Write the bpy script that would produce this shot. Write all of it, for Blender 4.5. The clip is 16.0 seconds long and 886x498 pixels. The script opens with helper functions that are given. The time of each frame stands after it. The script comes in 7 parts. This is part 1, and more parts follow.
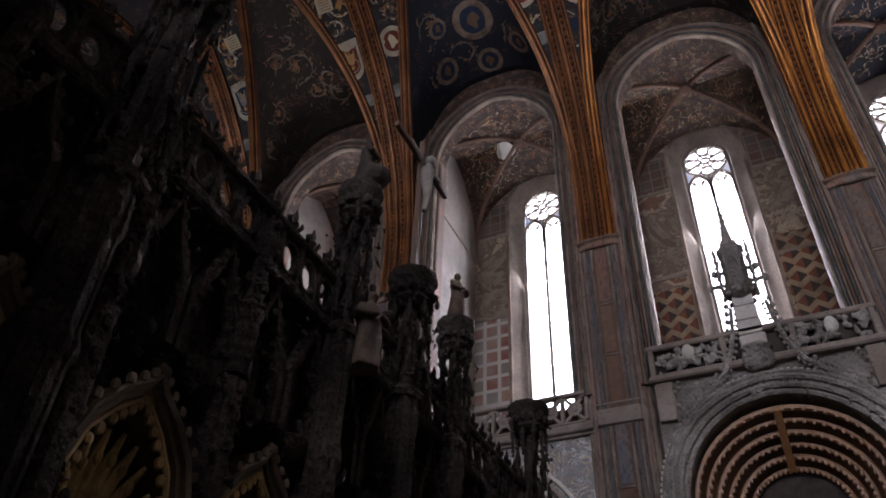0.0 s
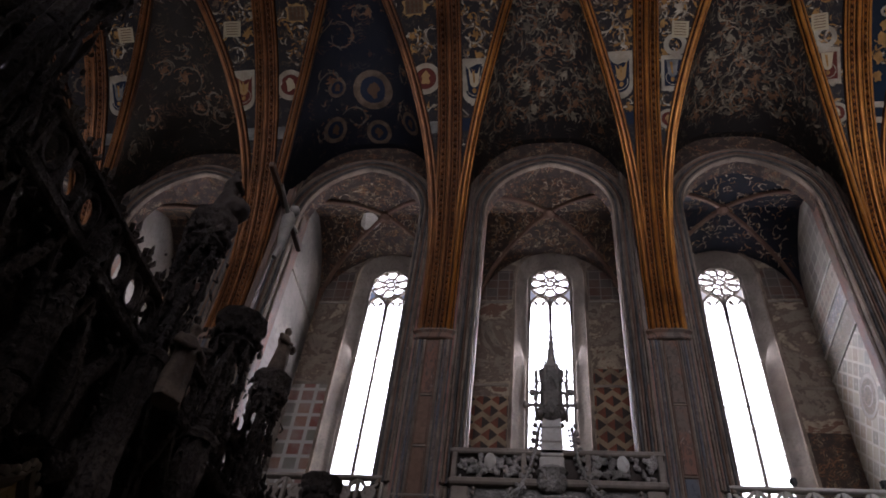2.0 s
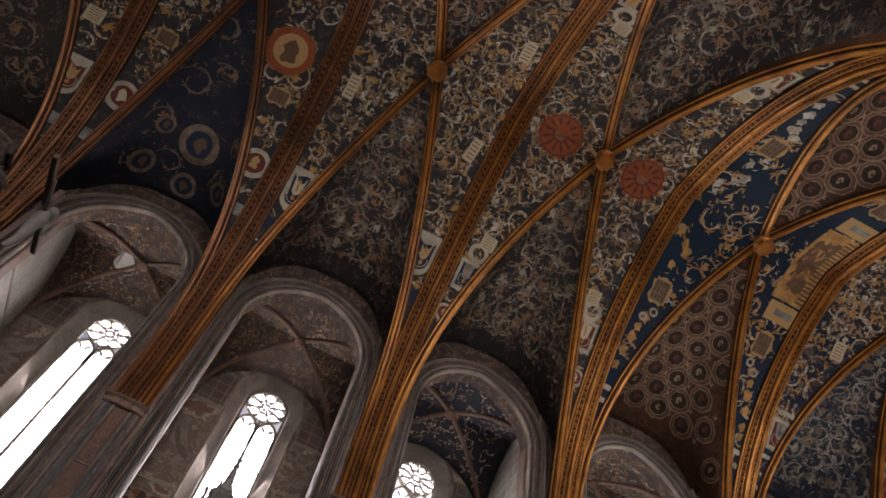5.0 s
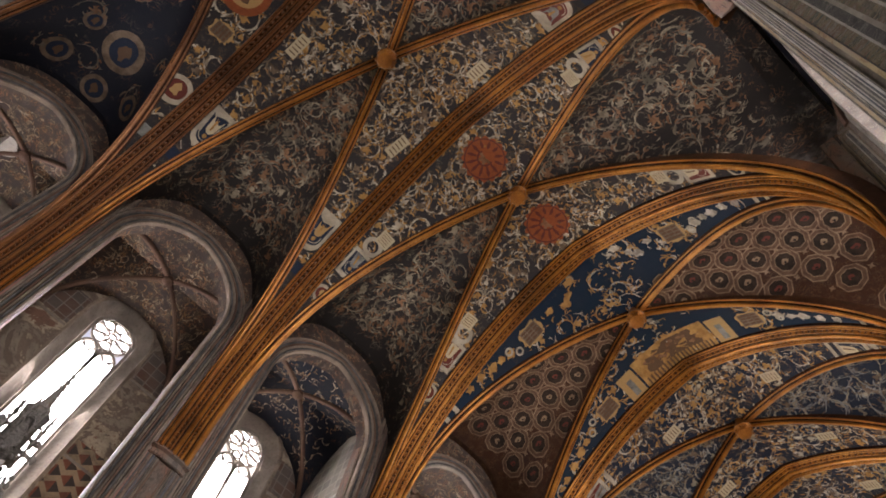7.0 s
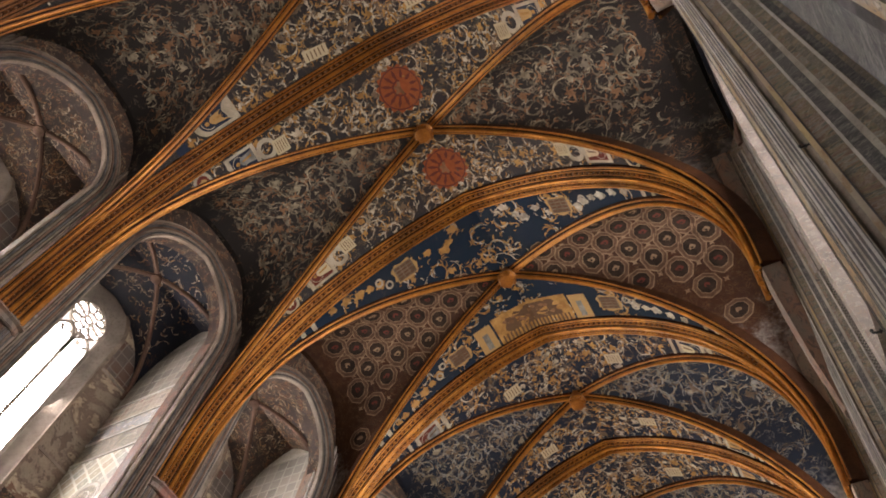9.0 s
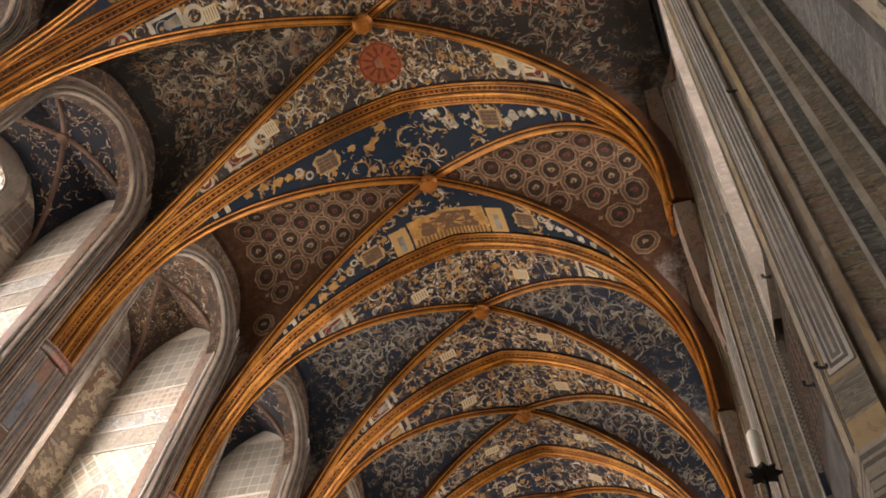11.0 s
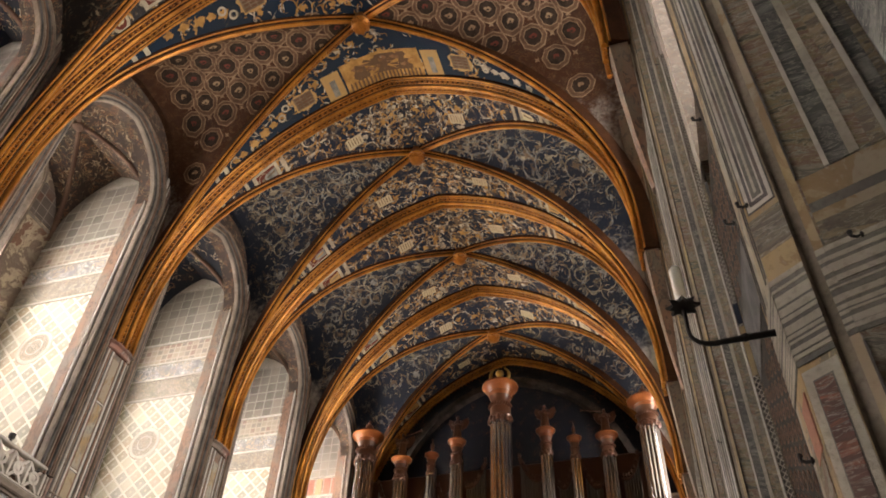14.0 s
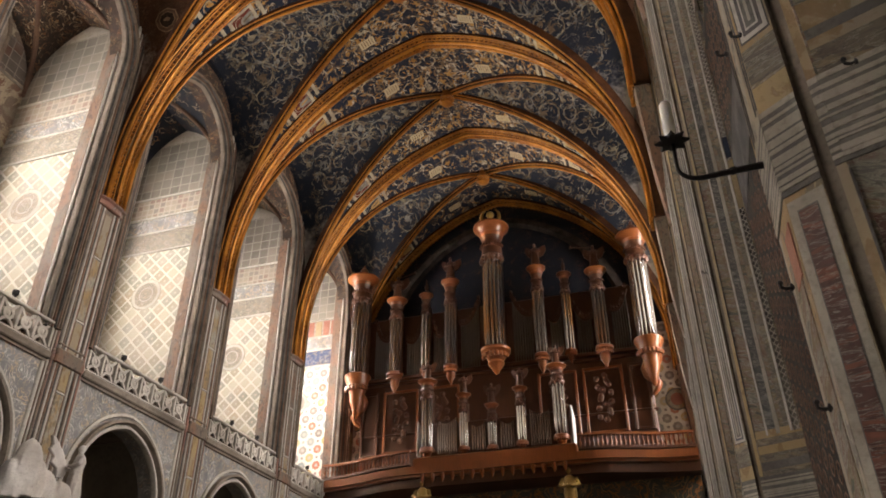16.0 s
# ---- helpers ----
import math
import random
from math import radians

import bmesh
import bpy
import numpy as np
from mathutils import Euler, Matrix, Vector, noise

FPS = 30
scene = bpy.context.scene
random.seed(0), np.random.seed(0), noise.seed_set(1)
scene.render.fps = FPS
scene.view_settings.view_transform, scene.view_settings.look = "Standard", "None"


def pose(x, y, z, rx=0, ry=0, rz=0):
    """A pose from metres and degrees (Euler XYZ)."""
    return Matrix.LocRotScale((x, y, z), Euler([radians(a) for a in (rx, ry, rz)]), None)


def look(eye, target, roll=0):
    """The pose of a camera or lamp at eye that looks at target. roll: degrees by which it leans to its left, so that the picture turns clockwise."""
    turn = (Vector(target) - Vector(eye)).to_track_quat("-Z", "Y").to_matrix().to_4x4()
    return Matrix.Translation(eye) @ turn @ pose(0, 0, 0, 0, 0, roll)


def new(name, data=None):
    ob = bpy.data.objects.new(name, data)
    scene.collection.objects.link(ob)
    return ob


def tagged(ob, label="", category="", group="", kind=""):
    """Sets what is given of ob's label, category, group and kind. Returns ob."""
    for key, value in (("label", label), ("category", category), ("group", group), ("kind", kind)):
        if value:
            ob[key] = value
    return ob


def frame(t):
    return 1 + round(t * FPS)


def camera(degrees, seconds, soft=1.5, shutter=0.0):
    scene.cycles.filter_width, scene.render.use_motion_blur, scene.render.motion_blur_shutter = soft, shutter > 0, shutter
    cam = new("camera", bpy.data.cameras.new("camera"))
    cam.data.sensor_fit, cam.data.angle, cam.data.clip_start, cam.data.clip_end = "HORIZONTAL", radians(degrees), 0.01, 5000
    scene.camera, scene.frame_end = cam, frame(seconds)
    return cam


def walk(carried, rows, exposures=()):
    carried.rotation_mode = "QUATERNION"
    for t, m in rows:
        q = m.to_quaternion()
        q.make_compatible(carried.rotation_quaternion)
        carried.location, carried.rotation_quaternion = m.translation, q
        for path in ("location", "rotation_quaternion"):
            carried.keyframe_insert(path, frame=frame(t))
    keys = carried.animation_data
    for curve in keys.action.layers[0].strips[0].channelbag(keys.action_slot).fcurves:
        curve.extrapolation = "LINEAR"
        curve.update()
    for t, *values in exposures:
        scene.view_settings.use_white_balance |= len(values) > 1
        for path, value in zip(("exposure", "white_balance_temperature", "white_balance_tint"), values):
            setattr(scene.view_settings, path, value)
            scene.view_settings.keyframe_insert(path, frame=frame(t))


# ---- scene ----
cam = camera(60.2, 16.0, soft=1.8)
PATH = [
    (0.00, pose(0.0, 0.0, 1.6, 130.29, -2.13, 25.01)),
    (0.50, pose(0.0, 0.0, 1.6, 131.19, -3.31, 19.99)),
    (1.00, pose(0.0, 0.0, 1.6, 132.53, -4.36, 15.15)),
    (1.50, pose(0.0, 0.0, 1.6, 134.50, -5.07, 10.60)),
    (2.00, pose(0.0, 0.0, 1.6, 136.95, -5.49, 6.19)),
    (2.50, pose(0.0, 0.0, 1.6, 139.89, -5.85, 1.21)),
    (3.00, pose(0.0, 0.0, 1.6, 142.75, -6.39, -4.73)),
    (3.50, pose(0.0, 0.0, 1.6, 145.18, -7.07, -11.11)),
    (4.00, pose(0.0, 0.0, 1.6, 147.39, -7.47, -17.08)),
    (4.20, pose(0.0, 0.0, 1.6, 148.13, -7.57, -19.00)),
    (4.70, pose(0.0, 0.0, 1.6, 150.12, -7.85, -23.98)),
    (5.25, pose(0.0, 0.0, 1.6, 151.91, -8.23, -28.49)),
    (5.80, pose(0.0, 0.0, 1.6, 153.14, -8.58, -32.94)),
    (6.30, pose(0.0, 0.0, 1.6, 153.63, -8.77, -37.72)),
    (6.50, pose(0.0, 0.0, 1.6, 153.83, -8.92, -39.96)),
    (7.00, pose(0.0, 0.0, 1.6, 153.82, -8.89, -45.25)),
    (7.50, pose(0.0, 0.0, 1.6, 153.25, -8.51, -49.49)),
    (8.00, pose(0.0, 0.0, 1.6, 152.61, -8.23, -53.46)),
    (8.50, pose(0.0, 0.0, 1.6, 151.92, -8.03, -57.67)),
    (9.00, pose(0.0, 0.0, 1.6, 150.98, -7.54, -61.14)),
    (9.20, pose(0.0, 0.0, 1.6, 150.58, -7.30, -62.36)),
    (9.70, pose(0.0, 0.0, 1.6, 149.33, -6.92, -65.35)),
    (10.25, pose(0.0, 0.0, 1.6, 147.51, -6.64, -67.87)),
    (10.80, pose(0.0, 0.0, 1.6, 145.49, -6.31, -69.77)),
    (11.30, pose(0.0, 0.0, 1.6, 143.69, -5.78, -71.09)),
    (11.50, pose(0.0, 0.0, 1.6, 142.92, -5.41, -71.61)),
    (12.00, pose(0.0, 0.0, 1.6, 141.27, -4.84, -72.74)),
    (12.50, pose(0.0, 0.0, 1.6, 139.48, -4.14, -73.01)),
    (13.00, pose(0.0, 0.0, 1.6, 137.42, -3.58, -73.09)),
    (13.50, pose(0.0, 0.0, 1.6, 135.44, -2.78, -72.96)),
    (14.00, pose(0.0, 0.0, 1.6, 133.43, -2.03, -72.87)),
    (14.50, pose(0.0, 0.0, 1.6, 131.00, -1.19, -72.62)),
    (15.00, pose(0.0, 0.0, 1.6, 127.93, -0.45, -72.36)),
    (15.50, pose(0.0, 0.0, 1.6, 124.69, -0.02, -72.29)),
    (16.00, pose(0.0, 0.0, 1.6, 121.76, 0.07, -72.24)),
]
walk(cam, PATH, exposures=[(0.0, -0.35, 5900, 22), (1.5, -0.8, 5900, 22), (3.0, -1.08, 6100, 22), (4.0, -0.78, 6300, 20), (6.5, 0.05, 6600, 18),
                          (9.0, 0.36, 7000, 18), (12.0, 0.5, 7600, 16), (15.0, 0.42, 7400, 15), (16.0, 0.24, 7400, 15)])

# ---------------------------------------------------------------- plan (metres)
BAY = 7.38            # length of one vault bay along the nave
X0 = -0.18            # middle of the bay with the south portal
AXIS = 9.14           # middle line of the nave
HALF = 9.5            # half the clear width between the piers
SOUTH, NORTH = AXIS + HALF, AXIS - HALF
WALL_S, WALL_N = 24.5, AXIS * 2 - 24.5
CAP = 17.8            # capitals of the piers
SPRING = 19.0         # springing of the vault
CROWN_D, CROWN_T, CROWN_W = 30.25, 30.45, 28.6
BAYS = list(range(-3, 6))


def bx(k):
    return X0 + BAY * k


def pier_x(j):
    return X0 + BAY * (j + 0.5)


# ---------------------------------------------------------------- light
world = bpy.data.worlds.new("sky")
scene.world = world
world.use_nodes = True
_wt = world.node_tree
_sky = _wt.nodes.new("ShaderNodeTexSky")
_sky.sky_type = "NISHITA"
_sky.sun_disc = False
_sky.sun_elevation, _sky.sun_rotation = radians(38), radians(20)
_wt.links.new(_sky.outputs[0], _wt.nodes["Background"].inputs[0])
_wt.nodes["Background"].inputs[1].default_value = 0.1

sun = new("sun", bpy.data.lights.new("sun", "SUN"))
sun.data.energy, sun.data.angle, sun.data.color = 2.5, radians(0.6), (1.0, 0.95, 0.88)
sun.matrix_world = look((0, 60, 50), (14, 0, 0))


def area(name, eye, target, sx, sy, power, color):
    ob = new(name, bpy.data.lights.new(name, "AREA"))
    ob.data.shape, ob.data.size, ob.data.size_y = "RECTANGLE", sx, sy
    ob.data.energy, ob.data.color = power, color
    ob.matrix_world = look(eye, target)
    return ob


DAY = (1.0, 0.98, 1.0)
for k in BAYS:
    # daylight of the sky in each tall window, falling inwards and down
    for z in (18.0, 26.0):
        area("window_light", (bx(k), WALL_S + 1.9, z), (bx(k), WALL_S - 8, z - 3.6), 4.2, 9.4, {2: 3000, 3: 2750, 4: 2550, 5: 5600}.get(k, 2700) * (1.18 if z < 20 else 0.82), DAY)
    area("window_light", (bx(k), WALL_N - 0.9, 20.9), (bx(k), 20, 19.9), 2.3, 13.6, {2: 2500, 3: 2200, 4: 1900, 5: 3400}.get(k, 1300 if k < 0 else 2100), DAY)

LAMP = (1.0, 0.72, 0.42)


def spot(name, eye, target, power, degrees=80):
    ob = new(name, bpy.data.lights.new(name, "SPOT"))
    ob.data.energy, ob.data.color = power, LAMP
    ob.data.spot_size, ob.data.spot_blend, ob.data.shadow_soft_size = radians(degrees), 0.9, 0.12
    ob.matrix_world = look(eye, target)
    return ob


# warm spots up at the vault; bay 0's are added fill without housings
for k in BAYS:
    if 0 <= k < 5:
        for dx in (-1.1, 1.1):
            spot("gallery_light", (bx(k) + dx, SOUTH - 0.05, 12.95), (bx(k) + dx * 2, AXIS - 1.5, 29), {2: 75, 3: 150, 4: 110}.get(k, 28), 95)
            spot("gallery_light", (bx(k) + dx, NORTH + 0.05, 12.95), (bx(k) + dx * 2, AXIS + 1.5, 29), {2: 75, 3: 150, 4: 110}.get(k, 28), 95)


# ---------------------------------------------------------------- mesh helpers
class Shape:
    """Collects vertices and faces of one part."""

    def __init__(self):
        self.v, self.f = [], []

    def add(self, v, f):
        n = len(self.v)
        self.v += [tuple(p) for p in v]
        self.f += [tuple(i + n for i in q) for q in f]
        return self

    def box(self, x0, x1, y0, y1, z0, z1, c=0.0):
        if c <= 0:
            v = [(x, y, z) for x in (x0, x1) for y in (y0, y1) for z in (z0, z1)]
            f = [(0, 1, 3, 2), (4, 6, 7, 5), (0, 4, 5, 1), (2, 3, 7, 6), (0, 2, 6, 4), (1, 5, 7, 3)]
            return self.add(v, f)
        # chamfered on the upright edges and at the top and bottom
        ring = [(x0 + c, y0), (x1 - c, y0), (x1, y0 + c), (x1, y1 - c), (x1 - c, y1), (x0 + c, y1), (x0, y1 - c), (x0, y0 + c)]
        mx, my = (x0 + x1) / 2, (y0 + y1) / 2

        def inset(p):
            return (p[0] + (c if p[0] < mx else -c), p[1] + (c if p[1] < my else -c))
        rings = [[(*inset(p), z0) for p in ring], [(*p, z0 + c) for p in ring], [(*p, z1 - c) for p in ring], [(*inset(p), z1) for p in ring]]
        return self.loft(rings)

    def loft(self, rings, caps=True, closed=True):
        n, v, f = len(rings[0]), [], []
        for r in rings:
            v += list(r)
        for a in range(len(rings) - 1):
            for i in range(n if closed else n - 1):
                j = (i + 1) % n
                f.append((a * n + i, a * n + j, (a + 1) * n + j, (a + 1) * n + i))
        if caps:
            f.append(tuple(range(n - 1, -1, -1)))
            f.append(tuple(range((len(rings) - 1) * n, len(rings) * n)))
        return self.add(v, f)

    def lathe(self, x, y, profile, n=12, squash=1.0, turn=0.0):
        """profile: (radius, z) from the bottom up."""
        rings = []
        for r, z in profile:
            rings.append([(x + r * math.cos(turn + 2 * math.pi * i / n), y + r * squash * math.sin(turn + 2 * math.pi * i / n), z) for i in range(n)])
        return self.loft(rings)

    def tube(self, path, radius, n=8):
        pts = [Vector(p) for p in path]
        rings = []
        side = None
        for i, p in enumerate(pts):
            t = (pts[min(i + 1, len(pts) - 1)] - pts[max(i - 1, 0)]).normalized()
            if side is None:
                side = t.orthogonal().normalized()
            side = (side - t * side.dot(t)).normalized()
            up = t.cross(side)
            r = radius[i] if isinstance(radius, (list, tuple)) else radius
            rings.append([p + (side * math.cos(2 * math.pi * k / n) + up * math.sin(2 * math.pi * k / n)) * r for k in range(n)])
        return self.loft(rings)

    def sweep(self, path, side, profile, closed=True):
        """Moves a profile (u along side, v away from the curve's inner face) along a curve in one plane."""
        pts, s = [Vector(p) for p in path], Vector(side).normalized()
        rings = []
        for i, p in enumerate(pts):
            t = (pts[min(i + 1, len(pts) - 1)] - pts[max(i - 1, 0)]).normalized()
            nrm = s.cross(t)
            rings.append([p + s * u + nrm * v for u, v in profile])
        return self.loft(rings, caps=closed, closed=closed)

    def prism(self, outline, depth, at):
        """outline: list of (a, b); at(a, b, d) gives the point; depth: (d0, d1)."""
        n = len(outline)
        v = [at(a, b, depth[0]) for a, b in outline] + [at(a, b, depth[1]) for a, b in outline]
        f = [tuple(range(n)), tuple(range(2 * n - 1, n - 1, -1))] + [(i, i + n, (i + 1) % n + n, (i + 1) % n) for i in range(n)]
        return self.add(v, f)

    def ball(self, c, r, sx=1.0, sy=1.0, sz=1.0, n=10, m=7):
        prof = [(max(0.002, math.sin(math.pi * i / m)) * r, -math.cos(math.pi * i / m) * r * sz) for i in range(m + 1)]
        rings = [[(c[0] + q * sx * math.cos(2 * math.pi * k / n), c[1] + q * sy * math.sin(2 * math.pi * k / n), c[2] + z) for k in range(n)] for q, z in prof]
        return self.loft(rings)

    def strip(self, inner, outer):
        n = len(inner)
        return self.add(list(inner) + list(outer), [(i, i + 1, n + i + 1, n + i) for i in range(n - 1)])


def link_mesh(name, shape, material, smooth=False):
    me = bpy.data.meshes.new(name)
    me.from_pydata(shape.v, [], shape.f)
    bm = bmesh.new()
    bm.from_mesh(me)
    bmesh.ops.recalc_face_normals(bm, faces=bm.faces)
    bm.to_mesh(me)
    bm.free()
    if smooth:
        me.polygons.foreach_set("use_smooth", [True] * len(me.polygons))
        me.set_sharp_from_angle(angle=radians(42))
    me.materials.append(material)
    return new(name, me)


def part(name, shape, material, parent, label="", smooth=True):
    ob = link_mesh(name, shape, material, smooth)
    ob.parent = parent
    ob.matrix_parent_inverse = parent.matrix_world.inverted()
    if label:
        ob["label"] = label
    return ob


def thing(name, at, label, category, group="", kind=""):
    ob = new(name)
    ob.empty_display_size = 0.2
    ob.matrix_world = Matrix.Translation(at)
    ob.matrix_basis = Matrix.Translation(at)
    return tagged(ob, label, category, group, kind)


def setting(name, shape, material, label, category, smooth=False):
    return tagged(link_mesh(name, shape, material, smooth), label, category, kind="structure")


# ---------------------------------------------------------------- materials
class Nodes:
    def __init__(self, name):
        self.mat = bpy.data.materials.new(name)
        self.mat.use_nodes = True
        self.t = self.mat.node_tree
        self.b = self.t.nodes["Principled BSDF"]
        self.pos = self.t.nodes.new("ShaderNodeTexCoord").outputs["Object"]

    def put(self, socket, value):
        if isinstance(value, bpy.types.NodeSocket):
            self.t.links.new(value, socket)
        elif isinstance(value, (tuple, list)) and len(value) == 3 and socket.type == "RGBA":
            socket.default_value = (*value, 1)
        else:
            socket.default_value = value

    def math(self, op, a, b=0.0, clamp=False):
        n = self.t.nodes.new("ShaderNodeMath")
        n.operation, n.use_clamp = op, clamp
        self.put(n.inputs[0], a)
        self.put(n.inputs[1], b)
        return n.outputs[0]

    def vmath(self, op, a, b=(0, 0, 0), scale=None):
        n = self.t.nodes.new("ShaderNodeVectorMath")
        n.operation = op
        self.put(n.inputs[0], a)
        self.put(n.inputs[1], b)
        if scale is not None:
            self.put(n.inputs["Scale"], scale)
        return n.outputs[0]

    def xyz(self, v):
        n = self.t.nodes.new("ShaderNodeSeparateXYZ")
        self.put(n.inputs[0], v)
        return n.outputs

    def vec(self, x, y, z):
        n = self.t.nodes.new("ShaderNodeCombineXYZ")
        for s, v in zip(n.inputs, (x, y, z)):
            self.put(s, v)
        return n.outputs[0]

    def noise(self, scale, detail=3.0, rough=0.55, at=None, distort=0.0):
        n = self.t.nodes.new("ShaderNodeTexNoise")
        self.put(n.inputs["Vector"], at or self.pos)
        n.inputs["Scale"].default_value, n.inputs["Detail"].default_value = scale, detail
        n.inputs["Roughness"].default_value, n.inputs["Distortion"].default_value = rough, distort
        return n.outputs[0], n.outputs[1]

    def cells(self, scale, at=None, feature="F1", rnd=1.0):
        n = self.t.nodes.new("ShaderNodeTexVoronoi")
        n.feature = feature
        self.put(n.inputs["Vector"], at or self.pos)
        n.inputs["Scale"].default_value, n.inputs["Randomness"].default_value = scale, rnd
        return n.outputs

    def ramp(self, fac, stops, mode="LINEAR"):
        n = self.t.nodes.new("ShaderNodeValToRGB")
        n.color_ramp.interpolation = mode
        els = n.color_ramp.elements
        while len(els) < len(stops):
            els.new(0.5)
        for e, (p, c) in zip(els, stops):
            e.position, e.color = p, (*c, 1) if len(c) == 3 else c
        self.put(n.inputs[0], fac)
        return n.outputs[0]

    def step(self, fac, a, b):
        n = self.t.nodes.new("ShaderNodeMapRange")
        n.interpolation_type = "SMOOTHSTEP"
        self.put(n.inputs[0], fac)
        n.inputs[1].default_value, n.inputs[2].default_value = a, b
        return n.outputs[0]

    def mix(self, fac, a, b, mode="MIX"):
        n = self.t.nodes.new("ShaderNodeMix")
        n.data_type, n.blend_type = "RGBA", mode
        self.put(n.inputs[0], fac)
        self.put(n.inputs[6], a)
        self.put(n.inputs[7], b)
        return n.outputs[2]

    def random(self):
        return self.t.nodes.new("ShaderNodeObjectInfo").outputs["Random"]

    def finish(self, color, rough=0.8, metal=0.0, bump=None, strength=0.3, dist=0.02):
        self.put(self.b.inputs["Base Color"], color)
        self.put(self.b.inputs["Roughness"], rough)
        self.put(self.b.inputs["Metallic"], metal)
        if isinstance(rough, float) and rough > 0.6:
            # chalky lime paint and old stone hardly shine
            self.b.inputs["Specular IOR Level"].default_value = 0.12
        if bump is not None:
            n = self.t.nodes.new("ShaderNodeBump")
            n.inputs["Strength"].default_value, n.inputs["Distance"].default_value = strength, dist
            self.put(n.inputs["Height"], bump)
            self.t.links.new(n.outputs[0], self.b.inputs["Normal"])
        return self.mat


def stone(name, low, high, scale=1.0, stain=(0.5, 0.45, 0.4), rough=0.85):
    g = Nodes(name)
    a, _ = g.noise(0.55 * scale, 5, 0.6)
    b, _ = g.noise(9 * scale, 4, 0.6)
    c = g.mix(g.step(a, 0.32, 0.68), low, high)
    c = g.mix(g.math("MULTIPLY", g.step(b, 0.45, 0.75), 0.45), c, tuple(x * 0.55 for x in low))
    s, _ = g.noise(0.23 * scale, 3)
    c = g.mix(g.math("MULTIPLY", g.step(s, 0.5, 0.7), 0.5), c, tuple(x * y for x, y in zip(high, stain)))
    return g.finish(c, rough, 0, b, 0.35, 0.02)


def carved(name, low, high):
    """Deeply undercut stone: crevice shade painted as dark specks between pale worn edges."""
    g = Nodes(name)
    a, _ = g.noise(0.8, 4, 0.6)
    b = g.cells(9.0)[0]
    f, _ = g.noise(28, 4, 0.65)
    c = g.mix(g.step(a, 0.35, 0.7), low, high)
    c = g.mix(g.math("MULTIPLY", g.step(f, 0.48, 0.68), 0.75), c, tuple(0.3 * x for x in low))
    h = g.math("ADD", g.math("MULTIPLY", b, 1.2), f)
    return g.finish(c, 0.85, 0, h, 0.9, 0.05)


def fresco(name, ground, leaf, gold, scale=1.0, cover=0.5, dull=0.5, bare=0.0):
    """Painted vault: curling foliage in light tones on a dark ground, worn."""
    g = Nodes(name)
    warp = g.vmath("ADD", g.pos, g.vmath("SCALE", g.vmath("SUBTRACT", g.noise(1.3 * scale, 2)[1], (0.5, 0.5, 0.5)), scale=0.7 / scale))
    big = g.cells(1.05 * scale, warp)
    small = g.cells(3.4 * scale, warp)
    wob, _ = g.noise(4.5 * scale, 3)
    rings = g.math("SINE", g.math("ADD", g.math("MULTIPLY", big[0], 46.0), g.math("MULTIPLY", wob, 9.0)))
    curl = g.math("SINE", g.math("ADD", g.math("MULTIPLY", small[0], 22.0), g.math("MULTIPLY", wob, 7.0)))
    line = g.math("MAXIMUM", g.step(rings, 0.68, 0.97), g.math("MULTIPLY", g.step(curl, 0.68, 1.0), 0.9))
    gate, _ = g.noise(1.9 * scale, 3, 0.6)
    line = g.math("MULTIPLY", line, g.step(gate, 0.62 - 0.3 * cover, 0.78 - 0.3 * cover))
    blob, _ = g.noise(3.1 * scale, 4, 0.65, warp)
    body = g.math("MULTIPLY", g.step(blob, 0.70 - 0.12 * cover, 0.74 - 0.12 * cover), 0.4)
    tint = g.mix(g.step(small[1], 0.35, 0.6), leaf, gold)
    wear, _ = g.noise(0.5 * scale, 5, 0.65)
    fine, _ = g.noise(26 * scale, 3)
    base = g.mix(g.step(wear, 0.35, 0.7), ground, tuple(0.65 * x + 0.010 for x in ground))
    c = g.mix(g.math("MULTIPLY", g.math("MAXIMUM", line, body), 1.0 - dull * 0.5), base, tint)
    c = g.mix(g.math("MULTIPLY", g.step(fine, 0.5, 0.8), 0.35), c, tuple(x * 0.5 for x in ground))
    if bare > 0:
        # plaster where the paint has gone, mostly low on the vault
        loss = g.math("ADD", g.math("MULTIPLY", wear, 5.0), g.math("MULTIPLY", g.math("SUBTRACT", 24.6, g.xyz(g.pos)[2]), 0.55))
        loss = g.math("ADD", loss, g.math("MULTIPLY", wob, 1.6))
        c = g.mix(g.math("MULTIPLY", g.step(loss, 2.6, 4.2), bare), c, (0.42, 0.40, 0.37))
    return g.finish(c, 0.75, 0, fine, 0.15, 0.01)


